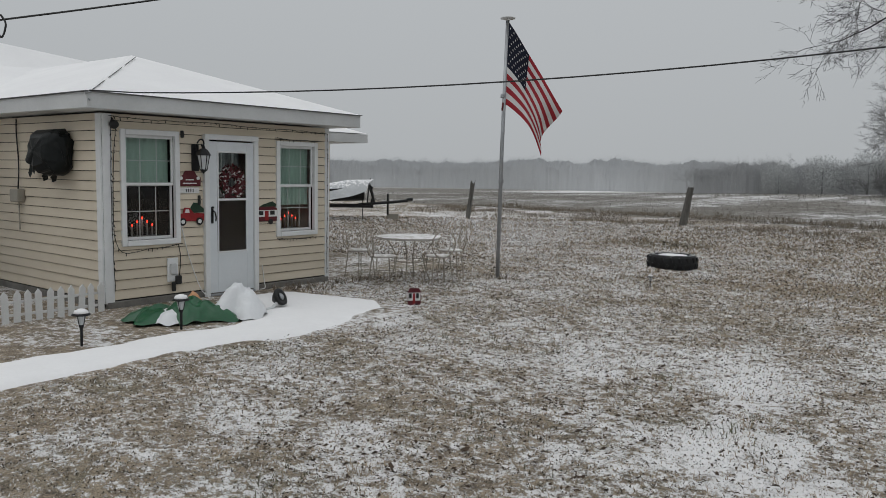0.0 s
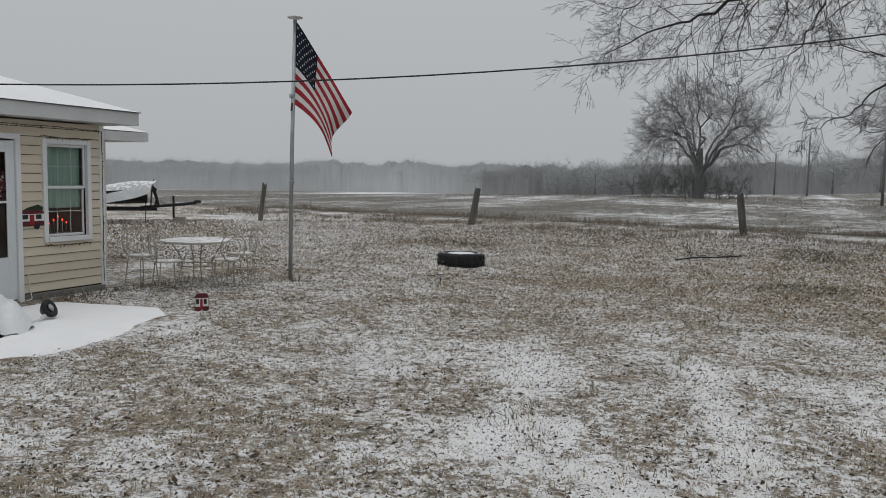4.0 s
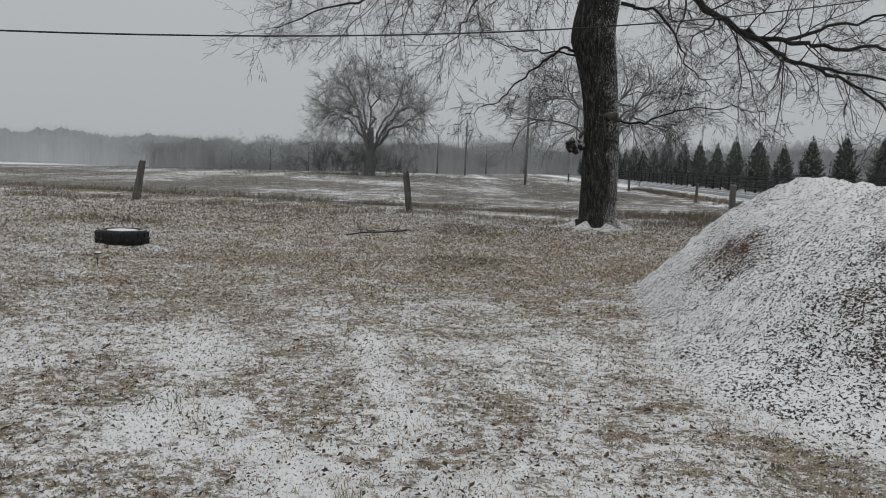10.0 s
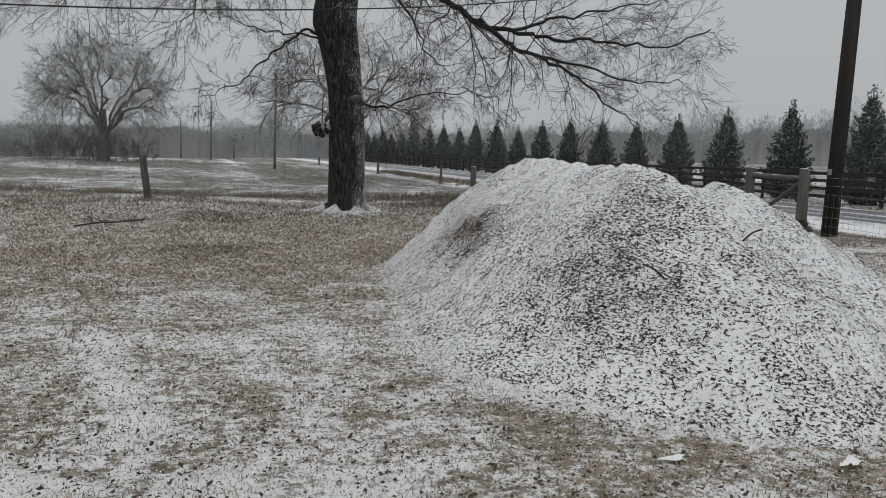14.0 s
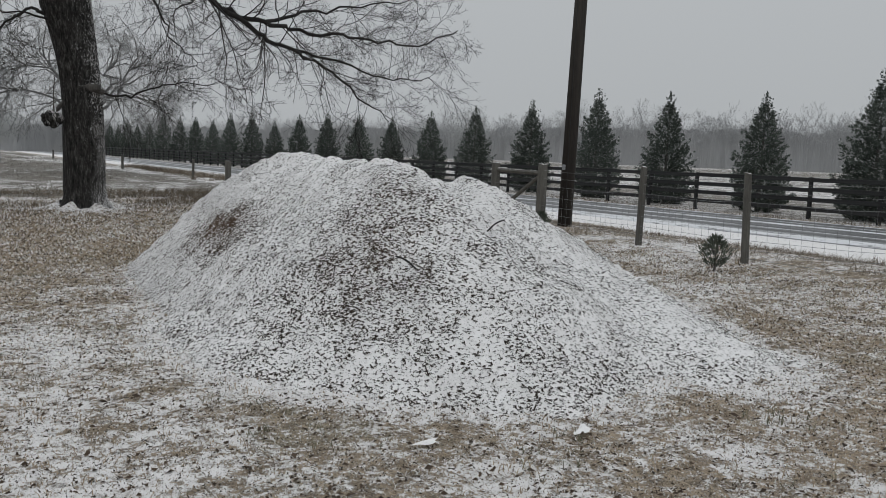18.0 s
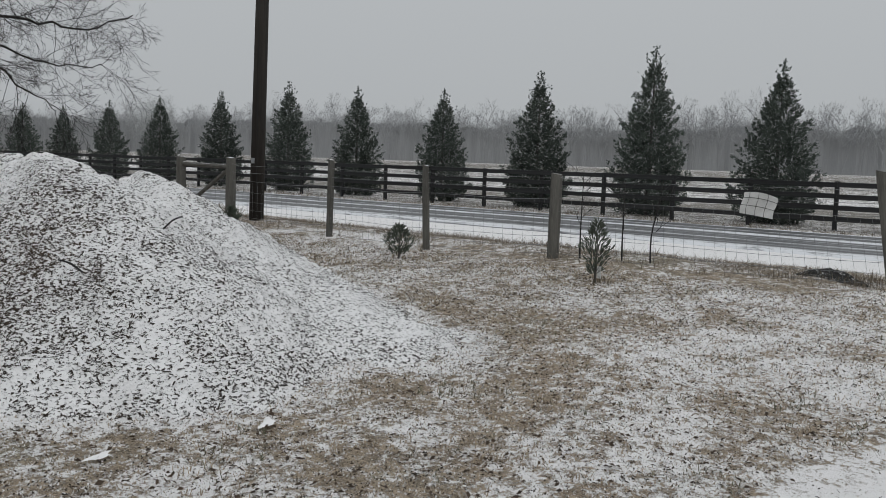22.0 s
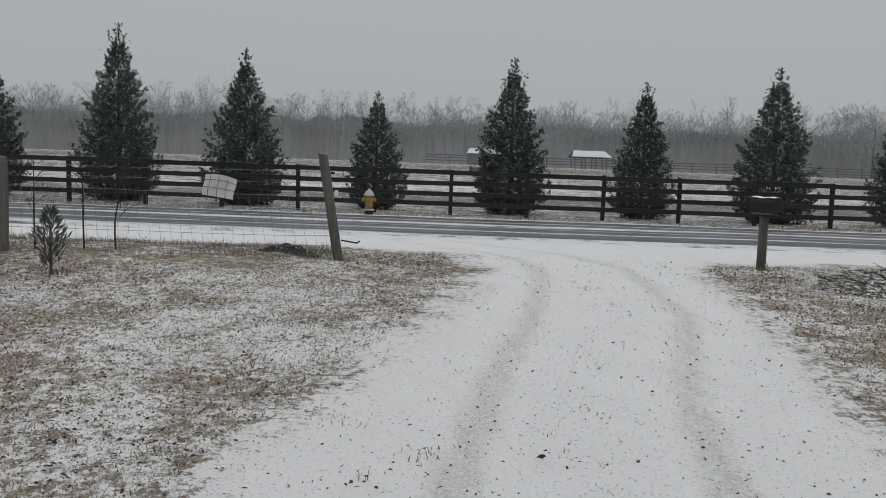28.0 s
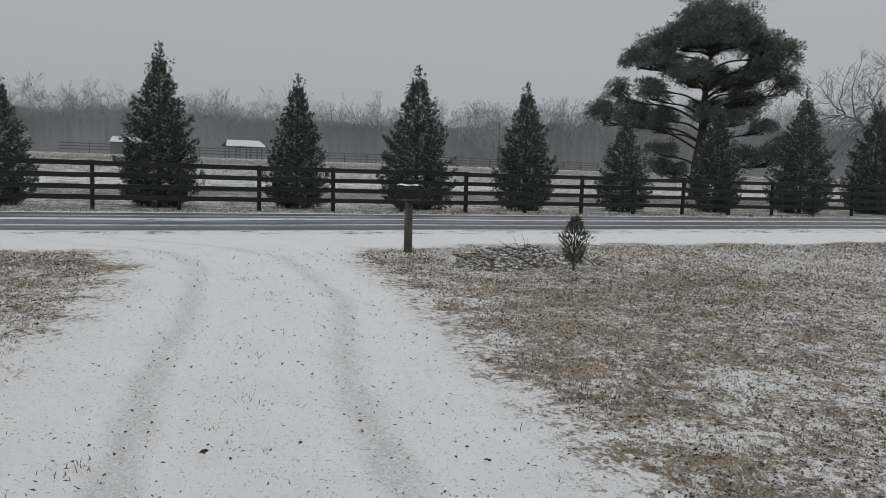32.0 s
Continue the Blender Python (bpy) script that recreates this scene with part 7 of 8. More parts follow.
A, B = Vector((-8.80, 4.55, 0)), Vector((12.47, 13.85, 0))
pts = []
for k in range(41):
    s = k / 40
    p = A.lerp(B, s)
    pts.append((p.x, p.y, 2.465 + 4.5 * (s - 0.07) ** 2 + (0.02 if s < 0.01 else 0)))
cable("service_cable", pts, 0.0075, "thin black cable strung from the eave to the pole")
t = thing("eave_hook", (-8.82, 4.56, 2.46), "small hook holding the cable at the eave", "hook")
part("hook", Buf().tube(smooth_path([(0, 0, -0.06), (-0.05, 0.0, -0.02), (-0.02, -0.03, 0.02), (0.03, 0.01, 0.03)], 4), 0.008, 6), STEEL, t)
A, B = Vector((-9.32, 3.86, 3.20)), Vector((-2.0, 22.0, 9.5))
pts = []
for k in range(31):
    s = k / 30
    p = A.lerp(B, s)
    pts.append((p.x, p.y, p.z - 1.6 * s * (1 - s)))
cable("power_drop", pts, 0.011, "twisted black power cable to the house")
t = thing("service_mast", (-10.2, 3.7, 2.4), "service mast with looped drip wires above the roof", "mast")
part("mast", Buf().tube([(0, 0, -0.2), (0, 0, 1.2)], 0.03, 10), STEEL, t)
part("weatherhead", Buf().lathe((0, 0, 1.2), [(0.035, 0), (0.06, 0.04), (0.05, 0.1), (0.0, 0.13)], 12), STEEL, t, smooth=True)
part("drip_loop", Buf().tube(smooth_path([(0.03, 0, 1.22), (0.5, 0.12, 1.05), (0.82, 0.14, 0.72), (0.92, 0.16, 0.62), (0.93, 0.2, 0.76), (0.86, 0.18, 0.86)], 6), 0.011, 6), CABLE, t, smooth=True)
for k, (pa, pb) in enumerate((((5.2, 70.0), (12.47, 13.85)), ((0.0, 115.0), (5.2, 70.0)))):
    za, zb = 7.9 + hz(*pa), 8.1 + hz(*pb)
    pts = []
    for i in range(25):
        s = i / 24
        pts.append((pa[0] + (pb[0] - pa[0]) * s, pa[1] + (pb[1] - pa[1]) * s, za + (zb - za) * s - 2.2 * s * (1 - s)))
    cable("overhead_wire", pts, 0.009, "overhead wire along the road")
# ---------------------------------------------------------------- wire fence along the verge
def wire_fence():
    f = thing("wire_fence", (11.5, 0, hz(11.5, 0)), "woven wire fence on weathered wooden posts", "fence")
    posts = [(12.17, 1.22, 0.072, 1.60, (-0.02, 0.30)), (11.83, 6.13, 0.085, 1.40, (0, 0)), (11.15, 8.2, 0.052, 1.46, (-0.03, 0.06)), (11.39, 10.73, 0.055, 1.5, (0.02, 0)), (11.5, 13.75, 0.095, 1.47, (0, 0)), (11.5, 15.45, 0.095, 1.46, (0, 0)), (11.5, 21.5, 0.07, 1.3, (0, 0.05)), (11.5, 28.0, 0.07, 1.2, (0, 0)), (11.5, 35.1, 0.13, 1.05, (0, 0)), (11.5, 40.5, 0.06, 1.0, (0, 0)), (11.5, 57.0, 0.08, 0.95, (0.0, 0.1)), (11.5, 72.0, 0.08, 0.95, (0, 0)), (11.5, 90.0, 0.09, 0.9, (0, 0))]
    tops = []
    rng = random.Random(14)
    g0 = hz(11.5, 0)
    def square_post(x, y, r, h, lean):
        b = Buf()
        sides, n = 10, 8
        for i in range(n + 1):
            u = i / n
            for k in range(sides):
                a = 2 * math.pi * (k + 0.5) / sides
                sq = 1 / max(abs(math.cos(a)), abs(math.sin(a)))
                rr = r * (0.35 + 0.65 * sq) * (1 + 0.05 * noise.noise(Vector((math.cos(a) * 3, math.sin(a) * 3, y + 2 * u))))
                if i == n:
                    rr *= 0.93
                b.v.append((x - 11.5 + lean[0] * u + rr * math.cos(a), y + lean[1] * u + rr * math.sin(a), hz(x, y) - g0 - 0.2 + u * (h + 0.2) + (0.012 * math.sin(a) if i == n else 0)))
        for i in range(n):
            for k in range(sides):
                o, k2 = i * sides, (k + 1) % sides
                b.f.append((o + k, o + k2, o + sides + k2, o + sides + k))
        b.f.append(tuple(n * sides + k for k in range(sides)))
        return part("post", b, WEATHERED, f)
    for x, y, r, h, lean in posts:
        square_post(x, y, r, h, lean)
    # braced pair of posts
    part("brace_rail", Buf().tube([(0, 13.8, 1.27), (0, 15.4, 1.3)], 0.05, 8), WEATHERED, f)
    part("brace_diagonal", Buf().tube([(0, 13.85, 1.2), (0.02, 15.3, 0.35)], 0.045, 8), WEATHERED, f)
    # insulators and a stub rod on the leaning post
    for z, u in ((1.35, 0.83), (1.05, 0.65)):
        part("insulator", Buf().box((0.67 - 0.02 * u - 0.02, 1.22 + 0.3 * u - 0.11, z - 0.02), (0.04, 0.06, 0.09 if z < 1.2 else 0.04), 0.01), WHITEPAINT if z < 1.2 else BLACKPAINT, f)
    part("rod", Buf().tube([(0.66, 1.22, 0.33), (0.60, 0.98, 0.30), (0.60, 0.93, 0.33)], 0.012, 6), BLACKMETAL, f)
    # strands and woven lower part, span by span
    for (xa, ya, ra, ha, la), (xb, yb, rb, hb, lb) in zip(posts[:8], posts[1:9]):
        A = Vector((xa - 11.5 - ra * 0.3, ya, hz(xa, ya) - g0))
        B = Vector((xb - 11.5 - rb * 0.3, yb, hz(xb, yb) - g0))
        for z in (0.1, 0.24, 0.4, 0.58, 0.78, 1.0, 1.18, 1.34):
            q = []
            for k in range(9):
                s = k / 8
                p = A.lerp(B, s)
                lx, ly = (la[0] * (1 - s) + lb[0] * s) * z / 1.4, (la[1] * (1 - s) + lb[1] * s) * z / 1.4
                q.append((p.x + lx + 0.015 * math.sin(5 * s + z), p.y + ly, p.z + z - 0.03 * math.sin(math.pi * s) + 0.01 * math.sin(7 * s + 9 * z)))
            part("strand", Buf().tube(q, 0.0028, 4), WIRE, f)
        n = int((yb - ya) / 0.15)
        b = Buf()
        for k in range(1, n):
            s = k / n
            p = A.lerp(B, s)
            b.tube([(p.x, p.y + (la[1] * (1 - s) + lb[1] * s) * 0.05, p.z + 0.06), (p.x + 0.01 * math.sin(k), p.y + (la[1] * (1 - s) + lb[1] * s) * 0.7, p.z + 0.98)], 0.002, 3)
        tagged(part("wire_mesh", b, WIRE, f), kind="stuff")
    sheet = thing("plastic_sheet", pose(11.86, 2.98, 1.20, 8, 0, 0), "torn white plastic sheet caught on the wire fence", "sheet")
    def sh(u, v):
        return (-0.03 + 0.025 * math.sin(4 * u + 2 * v), -0.225 + 0.45 * u + 0.01 * math.sin(6 * v), -0.03 + 0.33 * v - 0.035 * (u - 0.5) ** 2 * 4 * v)
    part("panel", Buf().grid(sh, 14, 10), WHITEPAINT, sheet, smooth=True)
    for v in (0.4, 0.75):
        part("strand", Buf().tube([Vector(sh(u, v)) + Vector((-0.008, 0, 0)) for u in np.linspace(-0.3, 1.3, 9)], 0.003, 4), CABLE, sheet)
    for u in (0.28, 0.55, 0.82):
        part("strand", Buf().tube([Vector(sh(u, v)) + Vector((-0.010, 0, 0)) for v in np.linspace(-0.2, 1.1, 7)], 0.0025, 4), CABLE, sheet)


wire_fence()


def little_evergreen(x, y, h, r, seed, label, name="young_cedar", sparse=False):
    rng = random.Random(seed)
    t = thing(name, (x, y, hz(x, y)), label, "shrub")
    part("stem", Buf().tube([(0, 0, -0.05), (0.02, 0, h * 0.85)], [0.02, 0.006], 6), BARK, t)
    b = Buf()
    n = 700 if sparse else 1000
    for k in range(n):
        u = rng.random() ** 0.9
        z = h * (0.12 + 0.88 * u)
        rr = r * (0.35 + 1.1 * u if u < 0.45 else 1.25 * (1.02 - u) / 0.6) * (0.3 + 0.7 * rng.random())
        w = rng.uniform(0, 6.283)
        rr *= 0.75 + 0.6 * abs(noise.noise(Vector((math.cos(w) * 2.2, math.sin(w) * 2.2, z * 5 + seed))))
        p = Vector((rr * math.cos(w), rr * math.sin(w), z))
        d = (Vector((math.cos(w), math.sin(w), 0)) * rng.uniform(0.3, 1) + Vector((0, 0, rng.uniform(0.3, 1.1)))).normalized()
        s = d.cross(Vector((rng.uniform(-1, 1), rng.uniform(-1, 1), 1))).normalized()
        L = rng.uniform(0.05, 0.12)
        b.quad(p, p + d * L * 0.5 + s * L * 0.1, p + d * L, p + d * L * 0.5 - s * L * 0.1)
    part("foliage", b, CEDAR, t)
    for k in range(9):
        u, w = rng.random(), rng.uniform(0, 6.283)
        part("twig", Buf().tube([(0, 0, h * (0.1 + 0.6 * u)), (r * 0.7 * math.cos(w), r * 0.7 * math.sin(w), h * (0.3 + 0.65 * u))], [0.007, 0.003], 4), BARK, t)
    return t


CEDAR = plain("cedar_foliage", (0.055, 0.066, 0.052), (0.15, 0.17, 0.135), 6, 0.85, 0.3, 40, snow=0.2)
t = little_evergreen(10.03, 4.54, 0.80, 0.22, 31, "small young cedar with a white tag", sparse=True)
part("tag", Buf().box((-0.03, -0.07, 0.14), (0.01, 0.06, 0.16), 0.003), WHITEPAINT, t, "white plant tag")
little_evergreen(9.95, 7.85, 0.50, 0.28, 32, "low dark cedar bush in the grass", sparse=True)
little_evergreen(10.33, -7.1, 0.80, 0.27, 33, "young cedar beside the brush heap")
little_evergreen(11.0, 13.1, 0.45, 0.2, 34, "small cedar seedling at the fence post", sparse=True)


def sapling(x, y, h, seed, lean=0.0):
    rng = random.Random(seed)
    t = thing("bare_sapling", (x, y, hz(x, y)), "thin bare sapling at the wire fence", "sapling", "bare saplings at the fence")
    path = smooth_path([(0, 0, -0.05), (0.01, 0.02, h * 0.35), (0.0, lean * 0.6, h * 0.7), (0.02, lean, h)], 4)
    part("stem", Buf().tube(path, [0.016 - 0.011 * i / (len(path) - 1) for i in range(len(path))], 6), TWIG, t)
    for k in range(7):
        b = Buf()
        u = 0.4 + 0.6 * k / 7
        grow(b, rng, (0, lean * u, h * u), (rng.uniform(-1, 1), rng.uniform(-1, 1), 1.4), 0.005, 0.3, 1, 0, 0.5, 2)
        part("twig", b, TWIG, t)


sapling(12.0, 5.0, 1.35, 41, 0.03)
sapling(12.05, 4.55, 1.4, 42, -0.12)
sapling(11.95, 5.7, 1.45, 43, 0.02)


def hydrant():
    YEL = plain("hydrant_yellow", (0.3, 0.195, 0.065), (0.42, 0.285, 0.105), 6, 0.5, 0.2, 40)
    CAP = plain("hydrant_cream", (0.42, 0.40, 0.34), (0.54, 0.52, 0.46), 6, 0.5, 0.2, 40)
    t = thing("fire_hydrant", pose(24.9, 1.98, hz(24.9, 1.98), 0, 0, 20), "yellow fire hydrant with a pale bonnet at the verge", "hydrant")
    part("base", Buf().lathe((0, 0, -0.05), [(0.13, 0), (0.13, 0.16), (0.12, 0.17)], 18), BLACKMETAL, t, "black buried collar", True)
    part("flange", Buf().lathe((0, 0, 0.12), [(0.17, 0), (0.175, 0.02), (0.17, 0.045)], 18), CAP, t)
    part("barrel", Buf().lathe((0, 0, 0.16), [(0.115, 0), (0.11, 0.2), (0.125, 0.38), (0.13, 0.42)], 20), YEL, t, smooth=True)
    part("bonnet", Buf().lathe((0, 0, 0.57), [(0.17, 0), (0.17, 0.03), (0.14, 0.05), (0.115, 0.12), (0.06, 0.17), (0.03, 0.18), (0.028, 0.22)], 20), CAP, t, "pale domed bonnet", True)
    for a in (90, 270, 180):
        m = pose(0, 0, 0, 0, 90, a).to_3x3()
        n = part("nozzle", Buf().lathe((0, 0, 0.45), [(0.055, 0.08), (0.055, 0.16), (0.07, 0.165), (0.07, 0.2), (0.03, 0.205), (0.03, 0.23)], 14, m), YEL, t)


hydrant()


def mailbox():
    t = thing("mailbox", pose(13.22, -5.53, hz(13.22, -5.53), 0, 0, 24), "black metal mailbox on a round wooden post", "mailbox")
    part("post", Buf().tube([(0, 0, -0.2), (0.01, 0.0, 0.9)], [0.075, 0.07], 14), WEATHERED, t, smooth=True)
    part("shelf", Buf().box((0.0, 0, 0.915), (0.42, 0.2, 0.03), 0.005), WEATHERED, t)
    b = Buf()
    prof = [(-0.1, 0.0), (0.1, 0.0), (0.1, 0.14)] + [(0.1 * math.cos(a), 0.14 + 0.1 * math.sin(a)) for a in np.linspace(0.2, math.pi - 0.2, 9)] + [(-0.1, 0.14)]
    n = len(prof)
    b.v = [(-0.26, y, z + 0.94) for y, z in prof] + [(0.26, y, z + 0.94) for y, z in prof]
    b.f = [tuple(range(n - 1, -1, -1)), tuple(range(n, 2 * n))] + [(i, (i + 1) % n, n + (i + 1) % n, n + i) for i in range(n)]
    part("box", b, BLACKMETAL, t)
    part("door", Buf().box((0.268, 0, 1.05), (0.012, 0.19, 0.2), 0.005), BLACKMETAL, t)
    part("flag_arm", Buf().box((0.05, -0.108, 1.1), (0.16, 0.008, 0.03), 0.002), RED, t, "red signal flag")
    part("snow_cap", Buf().grid(lambda u, v: (-0.25 + 0.5 * u, 0.085 * math.cos(0.5 + 2.1 * v), 1.19 - 0.02 * abs(v - 0.5) * 2 + 0.008 * math.sin(9 * u)), 8, 6), ROOFSNOW, t, "thin snow on the lid", True)


mailbox()


def brush_heap(x, y, rx, ry, h, seed, name, label, sticks, mat):
    rng = random.Random(seed)
    g = hz(x, y)
    t = thing(name, (x, y, g), label, "brush heap")
    def dome(u, v):
        a, r = 2 * math.pi * u, v
        w = 1 + 0.15 * math.sin(3 * a + seed)
        p = Vector((rx * r * w * math.cos(a), ry * r * w * math.sin(a), 0))
        return (p.x, p.y, h * (1 - r ** 1.6) * (1 + 0.35 * noise.noise(p * 3 + Vector((seed, 0, 0)))) - 0.03 + 0.03 * noise.noise(p * 9))
    part("soil", Buf().grid(dome, 36, 12), mat, t, "", True)
    for k in range(sticks):
        w, r = rng.uniform(0, 6.283), rng.random() ** 0.7
        c = Vector((rx * r * math.cos(w), ry * r * math.sin(w), h * (1 - r) * 0.95 + 0.03))
        d = Vector((rng.uniform(-0.3, 0.3), rng.choice((-1, 1)) * rng.uniform(0.5, 1), rng.uniform(-0.1, 0.35))).normalized()
        b = Buf()
        grow(b, rng, c - d * 0.25, d, rng.uniform(0.005, 0.011), rng.uniform(0.25, 0.55), 1, 0.3, 0.7, 3, wander=0.5)
        part("stick", b, TWIG, t)


DIRTSNOW = field_like("dirt_and_snow", (0.02, 0.018, 0.015), (0.075, 0.062, 0.05), (0.17, 0.14, 0.11), 0.35)
DARKDIRT = field_like("dark_debris", (0.012, 0.012, 0.012), (0.035, 0.034, 0.032), (0.09, 0.088, 0.085), 0.27)
brush_heap(11.3, -6.8, 0.8, 1.55, 0.28, 51, "brush_heap", "heap of dead branches and leaves under thin snow", 34, DIRTSNOW)
brush_heap(12.65, 2.15, 0.32, 0.6, 0.22, 52, "debris_heap", "dark heap of soil and roots by the leaning post", 0, DARKDIRT)


# ---------------------------------------------------------------- pine and buildings past the paddock
def big_pine():
    """Old spreading pine: a forked bole, long bare boughs, and needles in flat-bottomed clouds with gaps between."""
    g = np.random.default_rng(61)
    x, y = 44.65, -39.8
    t = thing("pine_tree", pose(x, y, hz(x, y), 0, 0, 228.3), "tall spreading pine with dark layered crown", "tree")
    trunk = smooth_path([(0, 0, -0.3), (-0.1, 0, 2.0), (0.15, 0, 4.6), (0.2, 0.1, 7.6), (0.5, 0, 11.0)], 5)
    m = len(trunk)
    part("trunk", Buf().tube(trunk, [float(np.interp(i / (m - 1), [0, 0.1, 0.45, 1], [0.6, 0.44, 0.33, 0.08])) for i in range(m)], 14), PINEBARK, t, smooth=True)
    # clouds of needles: across, deep, up, and half sizes
    clouds = [(0.3, 0, 11.9, 2.6, 2.6, 1.25), (-1.6, 0.8, 11.0, 1.9, 1.8, 0.95), (2.2, -0.6, 11.1, 1.9, 1.8, 1.1), (0.4, 2.2, 10.8, 2.4, 1.6, 0.9), (0.2, -2.3, 10.6, 2.4, 1.6, 0.8), (-3.0, 0.3, 10.4, 1.8, 1.6, 0.7), (-4.6, 0.2, 9.5, 1.3, 1.3, 0.6), (-2.7, -0.8, 9.3, 1.6, 1.5, 0.42), (3.6, 0.4, 10.2, 1.6, 1.6, 0.9), (4.7, -0.4, 9.5, 1.6, 1.5, 0.95), (5.4, 0.5, 7.7, 1.25, 1.3, 0.7), (4.0, -0.6, 8.5, 1.5, 1.4, 0.5), (2.6, 0.8, 6.8, 1.3, 1.4, 0.4), (-5.8, 0.2, 7.2, 1.0, 1.2, 0.65), (-6.7, -0.4, 5.6, 1.35, 1.4, 0.85), (-4.6, 0.5, 5.6, 1.4, 1.5, 0.95), (-2.9, -0.3, 5.0, 1.3, 1.4, 0.75), (-3.6, 0.6, 7.8, 1.0, 1.1, 0.28), (2.5, -0.7, 5.4, 1.4, 1.3, 0.38), (4.2, 0.5, 4.9, 1.1, 1.2, 0.33), (5.9, 0.0, 3.7, 1.5, 1.4, 0.5), (4.6, -0.7, 2.7, 1.4, 1.3, 0.6), (3.0, 0.6, 2.9, 1.2, 1.2, 0.4), (-2.5, -0.6, 3.2, 1.3, 1.2, 0.3), (-1.6, 0.4, 1.6, 1.1, 1.1, 0.6), (-2.8, 0.8, 2.0, 0.9, 1.0, 0.5), (0.9, 2.6, 6.0, 1.5, 1.5, 0.5), (-0.8, -2.8, 8.2, 1.6, 1.5, 0.5), (1.0, 3.0, 8.6, 1.6, 1.5, 0.5)]
    clouds += [(g.uniform(-3.4, 3.8), g.uniform(-2.4, 2.4), g.uniform(5.2, 9.6), g.uniform(0.9, 1.5), 1.2, g.uniform(0.2, 0.5)) for _ in range(15)]
    for u, w, z, ru, rw, rz in clouds:
        rz = 0.25 + 1.25 * rz
        far = math.hypot(u, w)
        z0 = min(max(1.2, z - 0.3 * far - 0.3), 9.8)
        foot = Vector((float(np.interp(z0, [0, 4.6, 11], [-0.05, 0.15, 0.5])), 0, z0))
        end = Vector((u, w, z - 0.4 * rz))
        path = smooth_path([foot, foot.lerp(end, 0.35) + Vector((0, 0, 0.10 * far)), foot.lerp(end, 0.72) + Vector((*g.normal(0, 0.2, 2), 0.05 * far)), end], 4)
        k = len(path)
        part("bough", Buf().tube(path, [0.095 - 0.07 * i / (k - 1) for i in range(k)], 6), PINEBARK, t, smooth=True)
        # forks that carry the needles
        nf = int(7 + 5 * ru)
        P = np.array([tuple(path[int(g.integers(k // 2, k))]) for _ in range(nf)])
        goal = np.array([u, w, z]) + unit(g.normal(0, 1, (nf, 3))) * np.array([ru, rw, rz]) * 0.5
        goal[:, 2] = np.maximum(goal[:, 2], z - 0.5 * rz)
        segs = branching(g, P, goal - P, 0.7 * np.linalg.norm(goal - P, axis=1), np.full(nf, 0.04), [(4, 0.08, 0.02, 4, 0.6, 0.5, 0.6), (2, 0.1, 0.05, 0, 0, 0, 0)], 0.016)
        part("fork", np_mesh("fork", *stick_arrays(segs, 4), PINEBARK), None, t)
        # tufts of needles, thickest on the cloud's upper skin
        n = int(30 * ru * rw * (0.55 + rz))
        d = unit(g.normal(0, 1, (n, 3)))
        d[:, 2] = np.where(d[:, 2] < -0.35, -d[:, 2], d[:, 2])
        lump = 1 + 0.22 * np.sin(5 * d[:, 0] + u) * np.sin(5 * d[:, 1] + w)
        C = np.array([u, w, z]) + d * np.array([ru, rw, rz]) * (g.random(n) ** 0.4 * lump * g.uniform(0.8, 1.15, n))[:, None]
        per = 38
        C = np.repeat(C, per, 0)
        m2 = len(C)
        v = unit(g.normal(0, 1, (m2, 3)) + np.array([0, 0, 0.45]))
        O = C + v * (0.28 * g.random(m2) ** 0.5)[:, None]
        f = unit(np.cross(v, g.normal(0, 1, (m2, 3)))) * 0.028
        V = np.stack([O - f, O + f, O + v * g.uniform(0.12, 0.28, m2)[:, None]], 1)
        part("needles", np_mesh("needles", V, np.arange(3 * m2).reshape(-1, 3), PINENEEDLE), None, t)


PINEBARK = plain("pine_bark", (0.035, 0.031, 0.028), (0.09, 0.08, 0.072), 4, 0.95, 0.6, 20)
big_pine()


